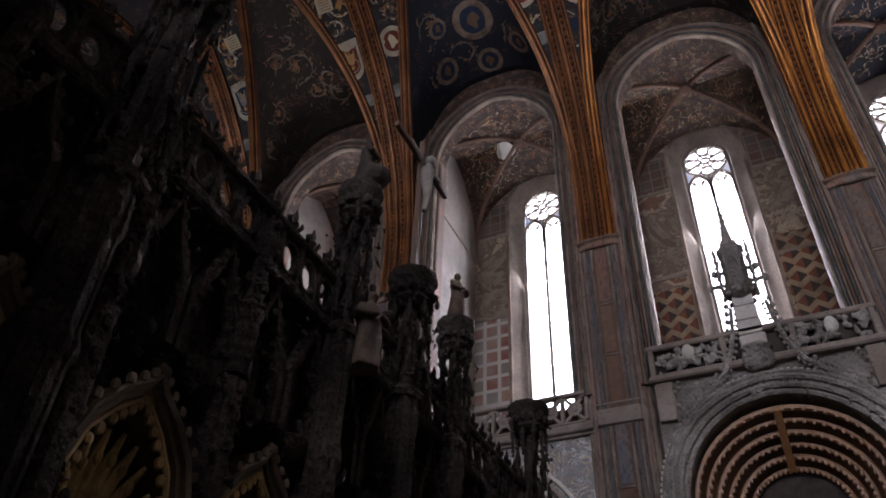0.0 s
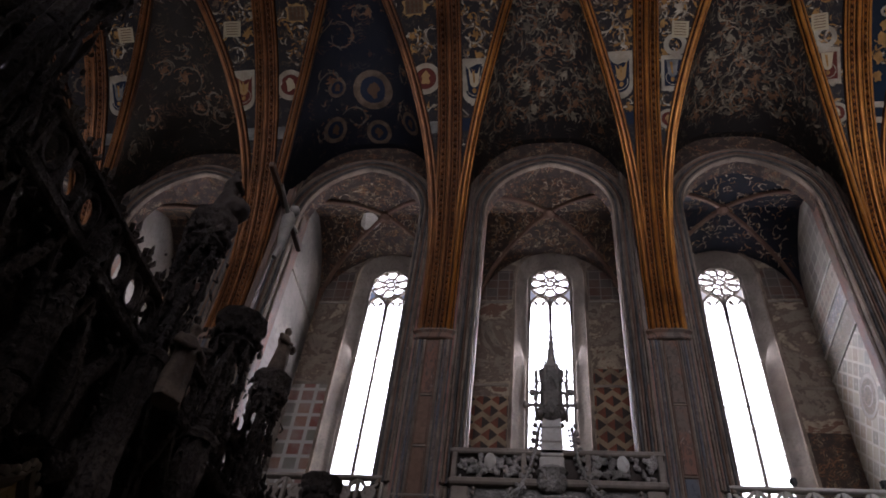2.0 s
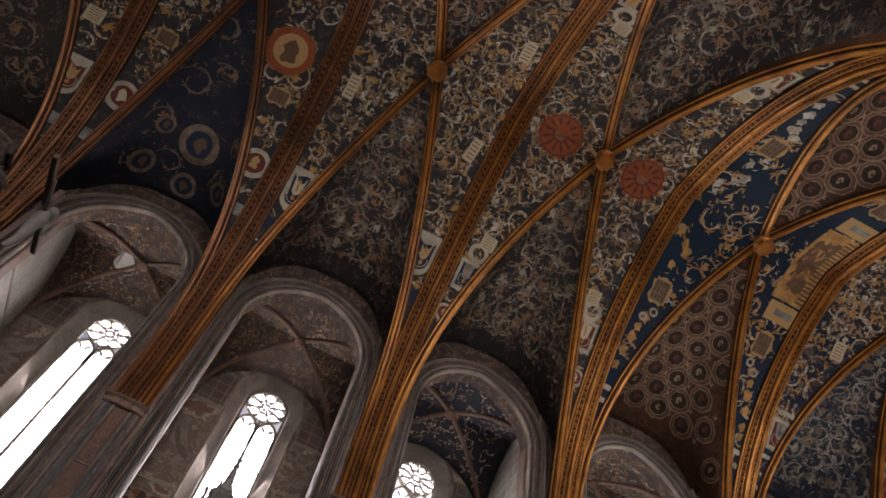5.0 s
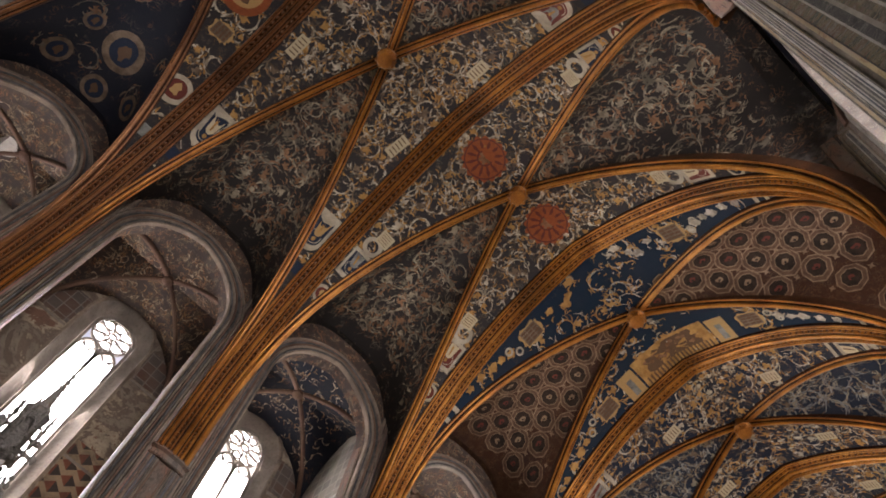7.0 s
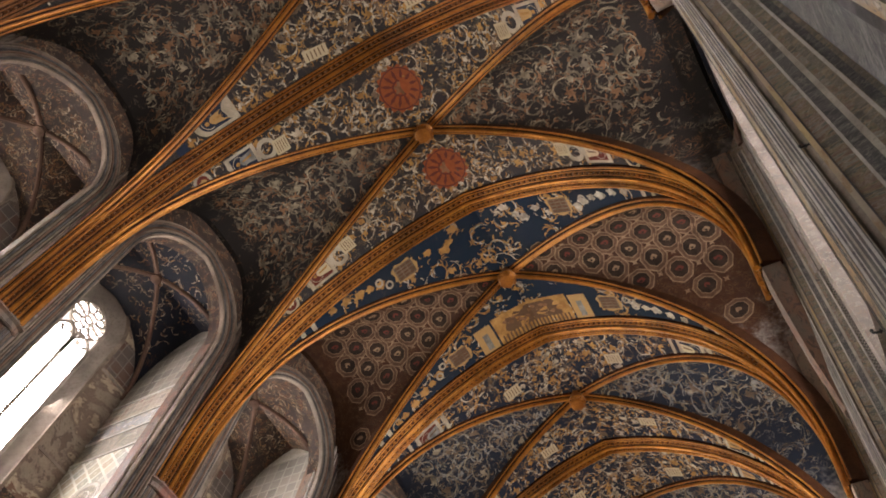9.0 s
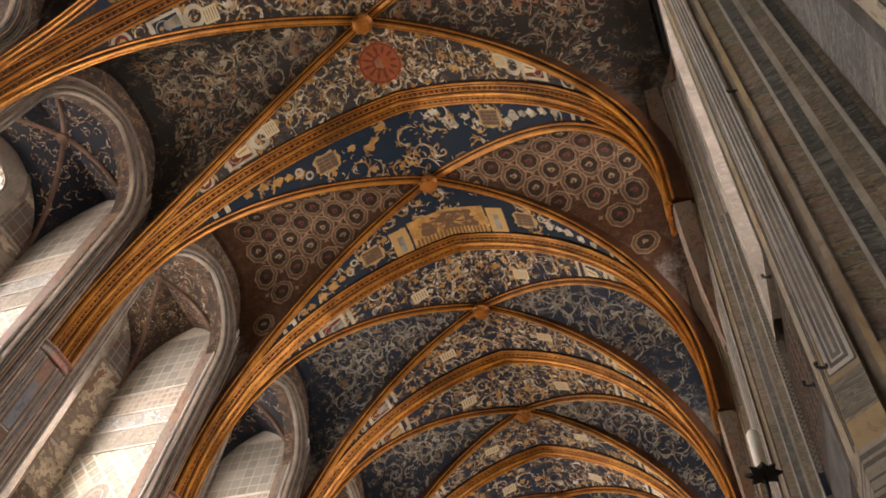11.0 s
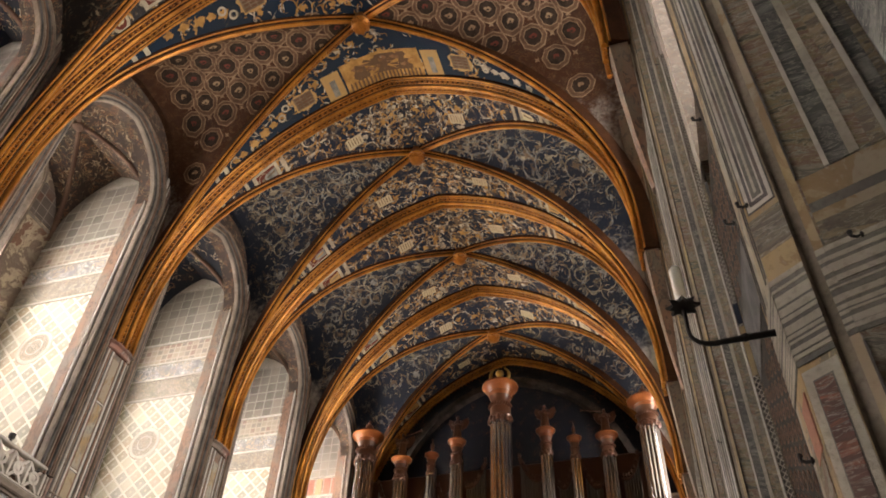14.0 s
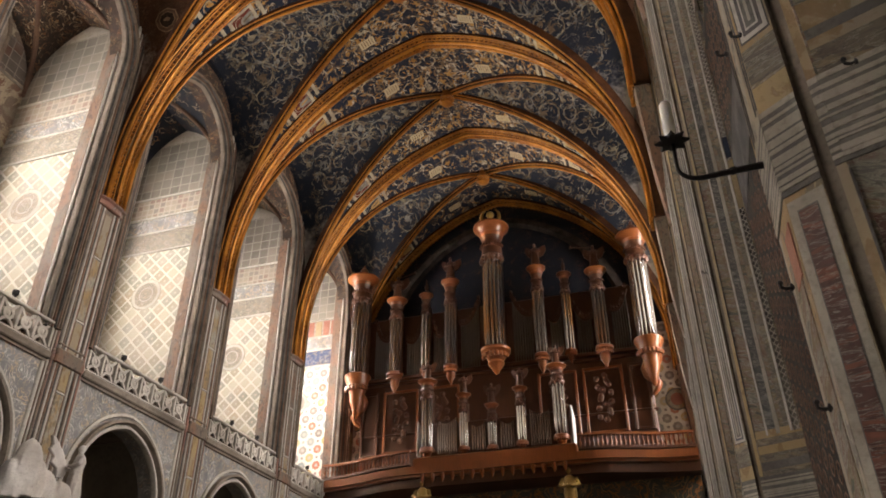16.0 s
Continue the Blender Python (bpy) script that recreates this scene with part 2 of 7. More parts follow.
def lattice(name, line, tones, pitch, slant=True, width=0.13, rosette=True):
    """Painted net of light lines on faded lozenges; runs over y and z."""
    g = Nodes(name)
    x, y, z = g.xyz(g.pos)
    h = g.math("ADD", x, y)
    if slant:
        u, v = g.math("DIVIDE", g.math("ADD", h, z), pitch), g.math("DIVIDE", g.math("SUBTRACT", h, z), pitch)
    else:
        u, v = g.math("DIVIDE", h, pitch), g.math("DIVIDE", z, pitch)
    fu, fv = g.math("FRACT", u), g.math("FRACT", v)
    eu, ev = g.math("ABSOLUTE", g.math("SUBTRACT", fu, 0.5)), g.math("ABSOLUTE", g.math("SUBTRACT", fv, 0.5))
    edge = g.step(g.math("MAXIMUM", eu, ev), 0.5 - width, 0.5 - width * 0.7)
    n = g.t.nodes.new("ShaderNodeTexWhiteNoise")
    n.noise_dimensions = "3D"
    g.put(n.inputs["Vector"], g.vec(g.math("FLOOR", u), g.math("FLOOR", v), 0.0))
    k = len(tones)
    c = g.ramp(n.outputs[0], [((i + 0.02) / k, t) for i, t in enumerate(tones)], "CONSTANT")
    if rosette:
        r = g.math("SQRT", g.math("ADD", g.math("MULTIPLY", eu, eu), g.math("MULTIPLY", ev, ev)))
        c = g.mix(g.math("SUBTRACT", 1.0, g.step(r, 0.10, 0.14)), c, tones[-1])
    c = g.mix(edge, c, line)
    a, _ = g.noise(0.7, 5, 0.65)
    b, _ = g.noise(14, 3)
    c = g.mix(g.math("MULTIPLY", g.step(a, 0.35, 0.7), 0.6), c, tuple(0.72 * q for q in line))
    c = g.mix(g.math("MULTIPLY", g.step(b, 0.5, 0.8), 0.25), c, tuple(0.45 * q for q in line))
    return g.finish(c, 0.8, 0, b, 0.2, 0.01)


def roundels(name, line, tones, pitch):
    """Painted net of lobed roundels in faded colours, edged in white, with a dark dot between each four."""
    g = Nodes(name)
    x, y, z = g.xyz(g.pos)
    h = g.math("ADD", x, y)
    u, v = g.math("DIVIDE", g.math("ADD", h, z), pitch), g.math("DIVIDE", g.math("SUBTRACT", h, z), pitch)
    eu, ev = g.math("SUBTRACT", g.math("FRACT", u), 0.5), g.math("SUBTRACT", g.math("FRACT", v), 0.5)
    r = g.math("SQRT", g.math("ADD", g.math("MULTIPLY", eu, eu), g.math("MULTIPLY", ev, ev)))
    lobes = g.math("MULTIPLY", g.math("SINE", g.math("MULTIPLY", g.math("ARCTAN2", ev, eu), 8.0)), 0.018)
    r = g.math("ADD", r, lobes)
    n = g.t.nodes.new("ShaderNodeTexWhiteNoise")
    g.put(n.inputs["Vector"], g.vec(g.math("FLOOR", u), g.math("FLOOR", v), 0.0))
    k = len(tones)
    c = g.ramp(n.outputs[0], [((i + 0.02) / k, t) for i, t in enumerate(tones)], "CONSTANT")
    c = g.mix(g.math("SUBTRACT", 1.0, g.step(r, 0.13, 0.16)), c, tuple(0.6 * q for q in line))
    c = g.mix(g.step(r, 0.36, 0.38), c, line)
    cu, cv = g.math("SUBTRACT", 0.5, g.math("ABSOLUTE", eu)), g.math("SUBTRACT", 0.5, g.math("ABSOLUTE", ev))
    d = g.math("SQRT", g.math("ADD", g.math("MULTIPLY", cu, cu), g.math("MULTIPLY", cv, cv)))
    c = g.mix(g.math("SUBTRACT", 1.0, g.step(d, 0.11, 0.13)), c, tones[-1])
    a, _ = g.noise(0.8, 5, 0.65)
    b, _ = g.noise(14, 3)
    c = g.mix(g.math("MULTIPLY", g.step(a, 0.4, 0.7), 0.45), c, tuple(0.72 * q for q in line))
    c = g.mix(g.math("MULTIPLY", g.step(b, 0.5, 0.8), 0.25), c, tuple(0.45 * q for q in line))
    return g.finish(c, 0.8, 0, b, 0.2, 0.01)


def blocks(name, tones, pitch):
    """Painted tumbling blocks: rows of lozenge tops with two shaded sides; runs over x and z."""
    g = Nodes(name)
    x, y, z = g.xyz(g.pos)
    u, row = g.math("DIVIDE", x, pitch), g.math("DIVIDE", z, pitch * 0.86)
    odd = g.math("MULTIPLY", g.math("FRACT", g.math("MULTIPLY", g.math("FLOOR", row), 0.5)), 1.0)
    fu = g.math("FRACT", g.math("ADD", u, odd))
    fv = g.math("FRACT", row)
    half_ = g.math("ABSOLUTE", g.math("SUBTRACT", fu, 0.5))
    top = g.step(g.math("ADD", fv, half_), 0.98, 1.02)
    low = g.step(g.math("SUBTRACT", half_, fv), -0.02, 0.02)
    c = g.mix(g.step(fu, 0.48, 0.52), tones[0], tones[1])
    c = g.mix(g.math("MAXIMUM", top, low), c, tones[2])
    a, _ = g.noise(0.9, 5, 0.65)
    b, _ = g.noise(14, 3)
    c = g.mix(g.math("MULTIPLY", g.step(a, 0.42, 0.7), 0.55), c, tones[1])
    c = g.mix(g.math("MULTIPLY", g.step(b, 0.5, 0.8), 0.35), c, tuple(0.5 * q for q in tones[1]))
    return g.finish(c, 0.8, 0, b, 0.2, 0.01)


def marble(name, base, vein, accent, scale=1.0, light=(0.5, 0.48, 0.43)):
    """Painted false marble: drifting veins in several faded tones."""
    g = Nodes(name)
    st = g.vmath("MULTIPLY", g.pos, (1.0, 1.0, 0.45))
    a, _ = g.noise(1.6 * scale, 6, 0.62, st, 1.2)
    b, _ = g.noise(0.6 * scale, 4, 0.6, st, 0.6)
    w = g.math("SINE", g.math("ADD", g.math("MULTIPLY", a, 26.0), g.math("MULTIPLY", b, 9.0)))
    c = g.mix(g.step(b, 0.38, 0.62), base, accent)
    c = g.mix(g.math("MULTIPLY", g.step(w, 0.25, 1.0), 0.7), c, vein)
    c = g.mix(g.math("MULTIPLY", g.step(a, 0.6, 0.72), 0.6), c, light)
    f, _ = g.noise(22, 3)
    c = g.mix(g.math("MULTIPLY", g.step(f, 0.48, 0.8), 0.3), c, tuple(0.4 * q for q in base))
    return g.finish(c, 0.7, 0, f, 0.15, 0.008)


def worn(name, tones, scale=1.0):
    """Old wall plaster in large worn patches of several tones, flaked at their edges."""
    g = Nodes(name)
    a, _ = g.noise(0.42 * scale, 6, 0.68, None, 0.5)
    k = len(tones)
    c = g.ramp(g.step(a, 0.3, 0.7), [((i + 0.01) / k, t) for i, t in enumerate(tones)], "CONSTANT")
    b, _ = g.noise(1.7 * scale, 5, 0.65)
    c = g.mix(g.math("MULTIPLY", g.step(b, 0.42, 0.7), 0.55), c, tones[0])
    f, _ = g.noise(17, 4)
    c = g.mix(g.math("MULTIPLY", g.step(f, 0.48, 0.75), 0.4), c, tuple(0.45 * q for q in tones[0]))
    return g.finish(c, 0.85, 0, f, 0.25, 0.012)


def agate(name, tones, scale=1.0, lean=0.7):
    """Painted false agate: smoky strokes that lean across the face, in several faded tones."""
    g = Nodes(name)
    x, y, z = g.xyz(g.pos)
    h = g.math("SUBTRACT", g.math("MULTIPLY", x, 0.6), y)
    u = g.math("ADD", g.math("MULTIPLY", h, lean), g.math("MULTIPLY", z, 1.0))
    v = g.math("SUBTRACT", h, g.math("MULTIPLY", z, lean))
    st = g.vec(g.math("MULTIPLY", u, 2.6), g.math("MULTIPLY", v, 0.9), 0.0)
    a, _ = g.noise(0.8 * scale, 6, 0.62, st, 0.9)
    b, _ = g.noise(3.4 * scale, 6, 0.66, st, 1.0)
    v = g.math("ADD", g.math("MULTIPLY", g.step(a, 0.28, 0.72), 0.6), g.math("MULTIPLY", g.step(b, 0.25, 0.75), 0.4))
    k = len(tones)
    c = g.ramp(v, [(i / (k - 1), t) for i, t in enumerate(tones)])
    w = g.math("SUBTRACT", 1.0, g.step(g.math("ABSOLUTE", g.math("SUBTRACT", b, 0.5)), 0.004, 0.022))
    c = g.mix(g.math("MULTIPLY", w, 0.5), c, (0.40, 0.38, 0.32))
    f, _ = g.noise(30, 3)
    c = g.mix(g.math("MULTIPLY", g.step(f, 0.45, 0.8), 0.3), c, tuple(0.45 * q for q in tones[0]))
    return g.finish(c, 0.65, 0, f, 0.15, 0.006)


def gilded(name, low, high, metal=0.5, rough=0.36):
    g = Nodes(name)
    a, _ = g.noise(1.1, 5, 0.65)
    b, _ = g.noise(18, 4)
    c = g.mix(g.step(a, 0.3, 0.7), low, high)
    c = g.mix(g.math("MULTIPLY", g.step(b, 0.45, 0.75), 0.5), c, tuple(0.45 * q for q in low))
    d, _ = g.noise(0.35, 4, 0.6)
    c = g.mix(g.math("MULTIPLY", g.step(d, 0.48, 0.72), 0.6), c, tuple(0.35 * q for q in low))
    return g.finish(c, rough, metal, b, 0.3, 0.015)


def wood(name, low, high, rough=0.42):
    g = Nodes(name)
    st = g.vmath("MULTIPLY", g.pos, (6.0, 6.0, 0.5))
    a, _ = g.noise(2.2, 5, 0.6, st, 0.5)
    b, _ = g.noise(0.8, 3)
    c = g.mix(a, low, high)
    c = g.mix(g.math("MULTIPLY", g.step(b, 0.45, 0.75), 0.4), c, tuple(0.5 * q for q in low))
    return g.finish(c, rough, 0, a, 0.12, 0.01)


def plain(name, color, rough=0.5, metal=0.0, var=0.25):
    g = Nodes(name)
    a, _ = g.noise(7, 4)
    c = g.mix(g.math("MULTIPLY", a, var * 2), color, tuple(0.5 * q for q in color))
    return g.finish(c, rough, metal, a, 0.1, 0.01)


M_STONE = stone("grey_limestone", (0.15, 0.125, 0.102), (0.29, 0.25, 0.205))
M_STONE_W = stone("pale_limestone", (0.36, 0.34, 0.30), (0.56, 0.53, 0.47))
M_DARK = stone("dark_stone", (0.020, 0.016, 0.014), (0.064, 0.051, 0.042), 2.6)
M_FLOOR = stone("worn_paving", (0.16, 0.15, 0.13), (0.30, 0.28, 0.25))
M_PIER = marble("painted_marble_grey", (0.17, 0.14, 0.112), (0.07, 0.06, 0.052), (0.21, 0.125, 0.085), 2.6, (0.30, 0.28, 0.25))
M_NEAR = agate("painted_agate", [(0.060, 0.062, 0.052), (0.12, 0.118, 0.095), (0.075, 0.078, 0.062), (0.20, 0.165, 0.10), (0.16, 0.10, 0.075), (0.22, 0.205, 0.165), (0.10, 0.10, 0.085), (0.31, 0.285, 0.225)], 1.6)
M_SMOKE = agate("smoke_grey_agate", [(0.045, 0.047, 0.045), (0.09, 0.092, 0.086), (0.06, 0.062, 0.058), (0.14, 0.14, 0.13), (0.24, 0.235, 0.21)], 1.9, 0.5)
M_VEINED = agate("oxblood_veined_panel", [(0.070, 0.034, 0.028), (0.11, 0.055, 0.045), (0.085, 0.05, 0.042), (0.22, 0.085, 0.055), (0.13, 0.11, 0.10)], 2.6, 0.3)
M_RED_L = stone("faded_coral_paint", (0.26, 0.11, 0.08), (0.36, 0.17, 0.12), 3)
M_CHAIN = lattice("painted_chain_border", (0.42, 0.39, 0.33), [(0.060, 0.055, 0.052), (0.075, 0.07, 0.062)], 0.10, True, 0.12, False)
M_ARCH = stone("brown_arch_stone", (0.11, 0.086, 0.066), (0.27, 0.215, 0.165), 1.5)
M_PIER_B = marble("painted_marble_brown", (0.135, 0.105, 0.082), (0.055, 0.046, 0.042), (0.18, 0.095, 0.065), 3.2, (0.27, 0.23, 0.185))
M_SLATE = marble("painted_marble_slate", (0.10, 0.105, 0.115), (0.05, 0.05, 0.055), (0.15, 0.12, 0.10), 3.0, (0.24, 0.235, 0.22))
M_COURSE_D = stone("painted_grey_course", (0.10, 0.097, 0.088), (0.18, 0.172, 0.155), 3.0)
M_GROOVE = stone("dull_brown_groove", (0.13, 0.11, 0.085), (0.23, 0.195, 0.155), 3.0)
M_COURSE_B = agate("brown_grey_drift", [(0.085, 0.075, 0.062), (0.17, 0.145, 0.11), (0.11, 0.098, 0.08), (0.25, 0.20, 0.13), (0.20, 0.185, 0.155)], 2.2, 0.15)
M_COURSE_L = stone("painted_cream_course", (0.27, 0.25, 0.205), (0.42, 0.39, 0.32), 3.0)
M_PIER_W = marble("painted_marble_pale", (0.31, 0.29, 0.235), (0.115, 0.11, 0.095), (0.31, 0.215, 0.11), 3.6, (0.44, 0.41, 0.34))
M_PIER_R = marble("painted_marble_rose", (0.26, 0.13, 0.10), (0.13, 0.08, 0.07), (0.20, 0.17, 0.14), 1.2)
M_PIER_O = marble("painted_marble_ochre", (0.36, 0.27, 0.14), (0.22, 0.14, 0.07), (0.28, 0.24, 0.18), 1.1)
M_GREYLINE = stone("painted_grey_band", (0.055, 0.053, 0.05), (0.12, 0.115, 0.108), 4.0)
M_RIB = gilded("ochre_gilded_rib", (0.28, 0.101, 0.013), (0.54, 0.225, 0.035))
# darker copies of the gilding: dimness of the eastern bays put into colour
M_RIB_S = gilded("dimmed_ochre_rib", (0.15, 0.058, 0.02), (0.30, 0.125, 0.04))
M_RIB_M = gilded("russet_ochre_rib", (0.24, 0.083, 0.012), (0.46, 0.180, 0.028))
# jamb stone coloured pale to carry the daylight that falls on it
M_SPECK = fresco("speckled_daylit_jamb", (0.26, 0.23, 0.20), (0.42, 0.38, 0.32), (0.30, 0.22, 0.16), 3.0, 0.8, 0.3)
# rib beds: the shade between the rolls is put into this dark colour
M_RIB_D = gilded("shaded_ochre_bed", (0.034, 0.013, 0.006), (0.075, 0.029, 0.011), 0.1, 0.65)
M_BAND = fresco("fresco_figured_band", (0.013, 0.018, 0.032), (0.15, 0.13, 0.10), (0.15, 0.09, 0.04), 1.0, 0.45, 0.4)
M_BAND_D = fresco("fresco_figured_band_worn", (0.030, 0.027, 0.027), (0.15, 0.125, 0.085), (0.14, 0.085, 0.035), 1.5, 0.45, 0.4)
M_BLUE = fresco("fresco_blue_foliage", (0.016, 0.022, 0.036), (0.22, 0.205, 0.17), (0.18, 0.125, 0.06), 0.9, 0.45, 0.4, 0.85)
M_GREY = fresco("fresco_grey_foliage", (0.026, 0.022, 0.020), (0.20, 0.17, 0.12), (0.17, 0.085, 0.04), 0.9, 0.5, 0.15, 0.35)
M_NIGHT = fresco("fresco_night_blue", (0.014, 0.016, 0.024), (0.085, 0.07, 0.05), (0.12, 0.06, 0.03), 0.8, 0.4, 0.6)
M_OLIVE = fresco("fresco_olive_brown", (0.026, 0.021, 0.016), (0.11, 0.085, 0.055), (0.12, 0.065, 0.035), 0.8, 0.5, 0.5)
M_OCTO = fresco("fresco_brown_net", (0.056, 0.023, 0.012), (0.11, 0.07, 0.04), (0.12, 0.062, 0.028), 1.6, 0.7, 0.4, 0.6)
M_CHAPEL = fresco("fresco_chapel", (0.048, 0.034, 0.027), (0.26, 0.19, 0.12), (0.22, 0.105, 0.048), 1.4, 0.65, 0.2)
M_LATT = lattice("painted_lozenge_net", (0.58, 0.555, 0.48), [(0.31, 0.28, 0.215), (0.36, 0.30, 0.22), (0.25, 0.25, 0.205), (0.43, 0.39, 0.30)], 0.72, True, 0.10)
M_LATT_Q = roundels("painted_quatrefoil_net", (0.64, 0.62, 0.55), [(0.27, 0.30, 0.29), (0.47, 0.36, 0.17), (0.42, 0.17, 0.11), (0.24, 0.21, 0.19)], 0.95)
M_GRID = lattice("painted_square_grid", (0.42, 0.40, 0.36), [(0.20, 0.08, 0.06), (0.17, 0.16, 0.13), (0.24, 0.12, 0.08)], 0.62, False, 0.14, False)
M_CUBES = blocks("painted_blocks", [(0.17, 0.060, 0.035), (0.050, 0.040, 0.034), (0.27, 0.20, 0.125)], 0.62)
M_WOOD = wood("walnut_case", (0.045, 0.017, 0.009), (0.125, 0.046, 0.020), 0.34)
# lighter copy of the walnut: warm highlights on cornices put into its colour
M_WOOD_L = wood("highlit_varnished_walnut", (0.15, 0.042, 0.012), (0.31, 0.098, 0.028), 0.28)
M_TIN = plain("tin_pipe", (0.74, 0.73, 0.72), 0.13, 1.0, 0.12)
M_TIN_P = plain("dull_tin_pipe", (0.50, 0.49, 0.47), 0.5, 0.3, 0.25)
M_IRON = plain("black_iron", (0.02, 0.02, 0.02), 0.5, 0.4)
M_CANDLE = plain("candle_white", (0.92, 0.90, 0.85), 0.4, 0.0, 0.04)
_wax = M_CANDLE.node_tree.nodes["Principled BSDF"].inputs
_wax["Subsurface Weight"].default_value, _wax["Subsurface Scale"].default_value = 0.9, 0.05
_wax["Subsurface Radius"].default_value = (1.0, 0.95, 0.85)
M_MARBLE = stone("white_marble_statue", (0.5, 0.48, 0.45), (0.66, 0.64, 0.6), 2)
M_PAINT_W = plain("cream_painted_panel", (0.50, 0.42, 0.27), 0.8)
M_INK = plain("brown_lettering", (0.12, 0.07, 0.04), 0.8)
M_RED = plain("red_lead_paint", (0.30, 0.082, 0.028), 0.8, 0.0, 0.5)
M_OCHRE = plain("ochre_painted_panel", (0.40, 0.25, 0.10), 0.8)
M_PBLUE = plain("blue_painted_panel", (0.022, 0.030, 0.050), 0.8)
M_BLACKWALL = fresco("dark_mural", (0.13, 0.13, 0.105), (0.52, 0.33, 0.18), (0.55, 0.22, 0.07), 0.6, 0.9, 0.1)


# ---------------------------------------------------------------- vault forms
def arc(d, half, z0, rise):
    """Height over the springing of a pointed arch at the distance d from its middle."""
    c = (rise * rise - half * half) / (2 * half)
    r = half + c
    return z0 + math.sqrt(max(0.0, r * r - (abs(d) + c) ** 2))


DIAG = math.hypot(BAY / 2, HALF)


def z_cross(y):
    return arc(y - AXIS, HALF, SPRING, CROWN_T + 0.3 - SPRING)


def z_diag(s):
    return arc(s * DIAG, DIAG, SPRING, CROWN_D + 0.2 - SPRING)


def z_wall(x):
    return SPRING + (CROWN_W - SPRING) * (1 - min(1.0, abs(x) / (BAY / 2)) ** 3) ** 0.45


def web(dx, y):
    """Underside of the nave vault, dx from the middle of a bay."""
    a, b = min(1.0, abs(dx) / (BAY / 2)), min(1.0, abs(y - AXIS) / HALF)
    if a >= b:
        w = (a - b) / max(1e-6, 1 - b)
        return z_diag(b) * (1 - w) + z_cross(y) * w + 0.25 * math.sin(math.pi * w) * (1 - b)
    w = (b - a) / max(1e-6, 1 - a)
    return z_diag(a) * (1 - w) + z_wall(dx) * w + 0.30 * math.sin(math.pi * w) * (1 - a)


def web_at(x, y):
    k = round((x - X0) / BAY)
    return web(x - bx(k), y)


RIB_T = [(-0.47, -0.45), (-0.47, 0.03), (-0.30, 0.05), (-0.22, 0.10), (0.22, 0.10), (0.30, 0.05), (0.47, 0.03), (0.47, -0.45)]
ROLLS_T = [(-0.42, 0.065, 0.040), (-0.31, 0.085, 0.027), (0.0, 0.17, 0.072), (0.31, 0.085, 0.027), (0.42, 0.065, 0.040), (-0.15, 0.125, 0.024), (0.15, 0.125, 0.024)]
RIB_D = [(-0.20, -0.35), (-0.20, 0.03), (-0.12, 0.07), (0.12, 0.07), (0.20, 0.03), (0.20, -0.35)]
ROLLS_D = [(-0.150, 0.06, 0.034), (0.0, 0.16, 0.070), (0.150, 0.06, 0.034)]


def round_(u, v, r, n=8):
    return [(u + r * math.cos(2 * math.pi * i / n), v + r * math.sin(2 * math.pi * i / n)) for i in range(n)]


def cross_path(x, n=40):
    pts = [(x, SOUTH, CAP)]
    for i in range(n + 1):
        a = math.pi * i / n
        y = AXIS + HALF * math.cos(a)
        pts.append((x, y, z_cross(y)))
    return pts + [(x, NORTH, CAP)]


def diag_path(xc, sx, sy, n=24):
    pts = [(xc + sx * (BAY / 2 - 0.40), AXIS + sy * HALF, CAP)]
    for i in range(n + 1):
        s = math.cos(math.pi / 2 * i / n)
        pts.append((xc + sx * (s * BAY / 2 - 0.40 * s ** 7), AXIS + sy * s * HALF, z_diag(s)))
    return pts


WEB_PAINT = {-3: M_OLIVE, -2: M_OLIVE, -1: M_NIGHT, 0: M_GREY, 1: M_GREY, 2: M_OCTO, 3: M_BLUE, 4: M_BLUE, 5: M_BLUE}


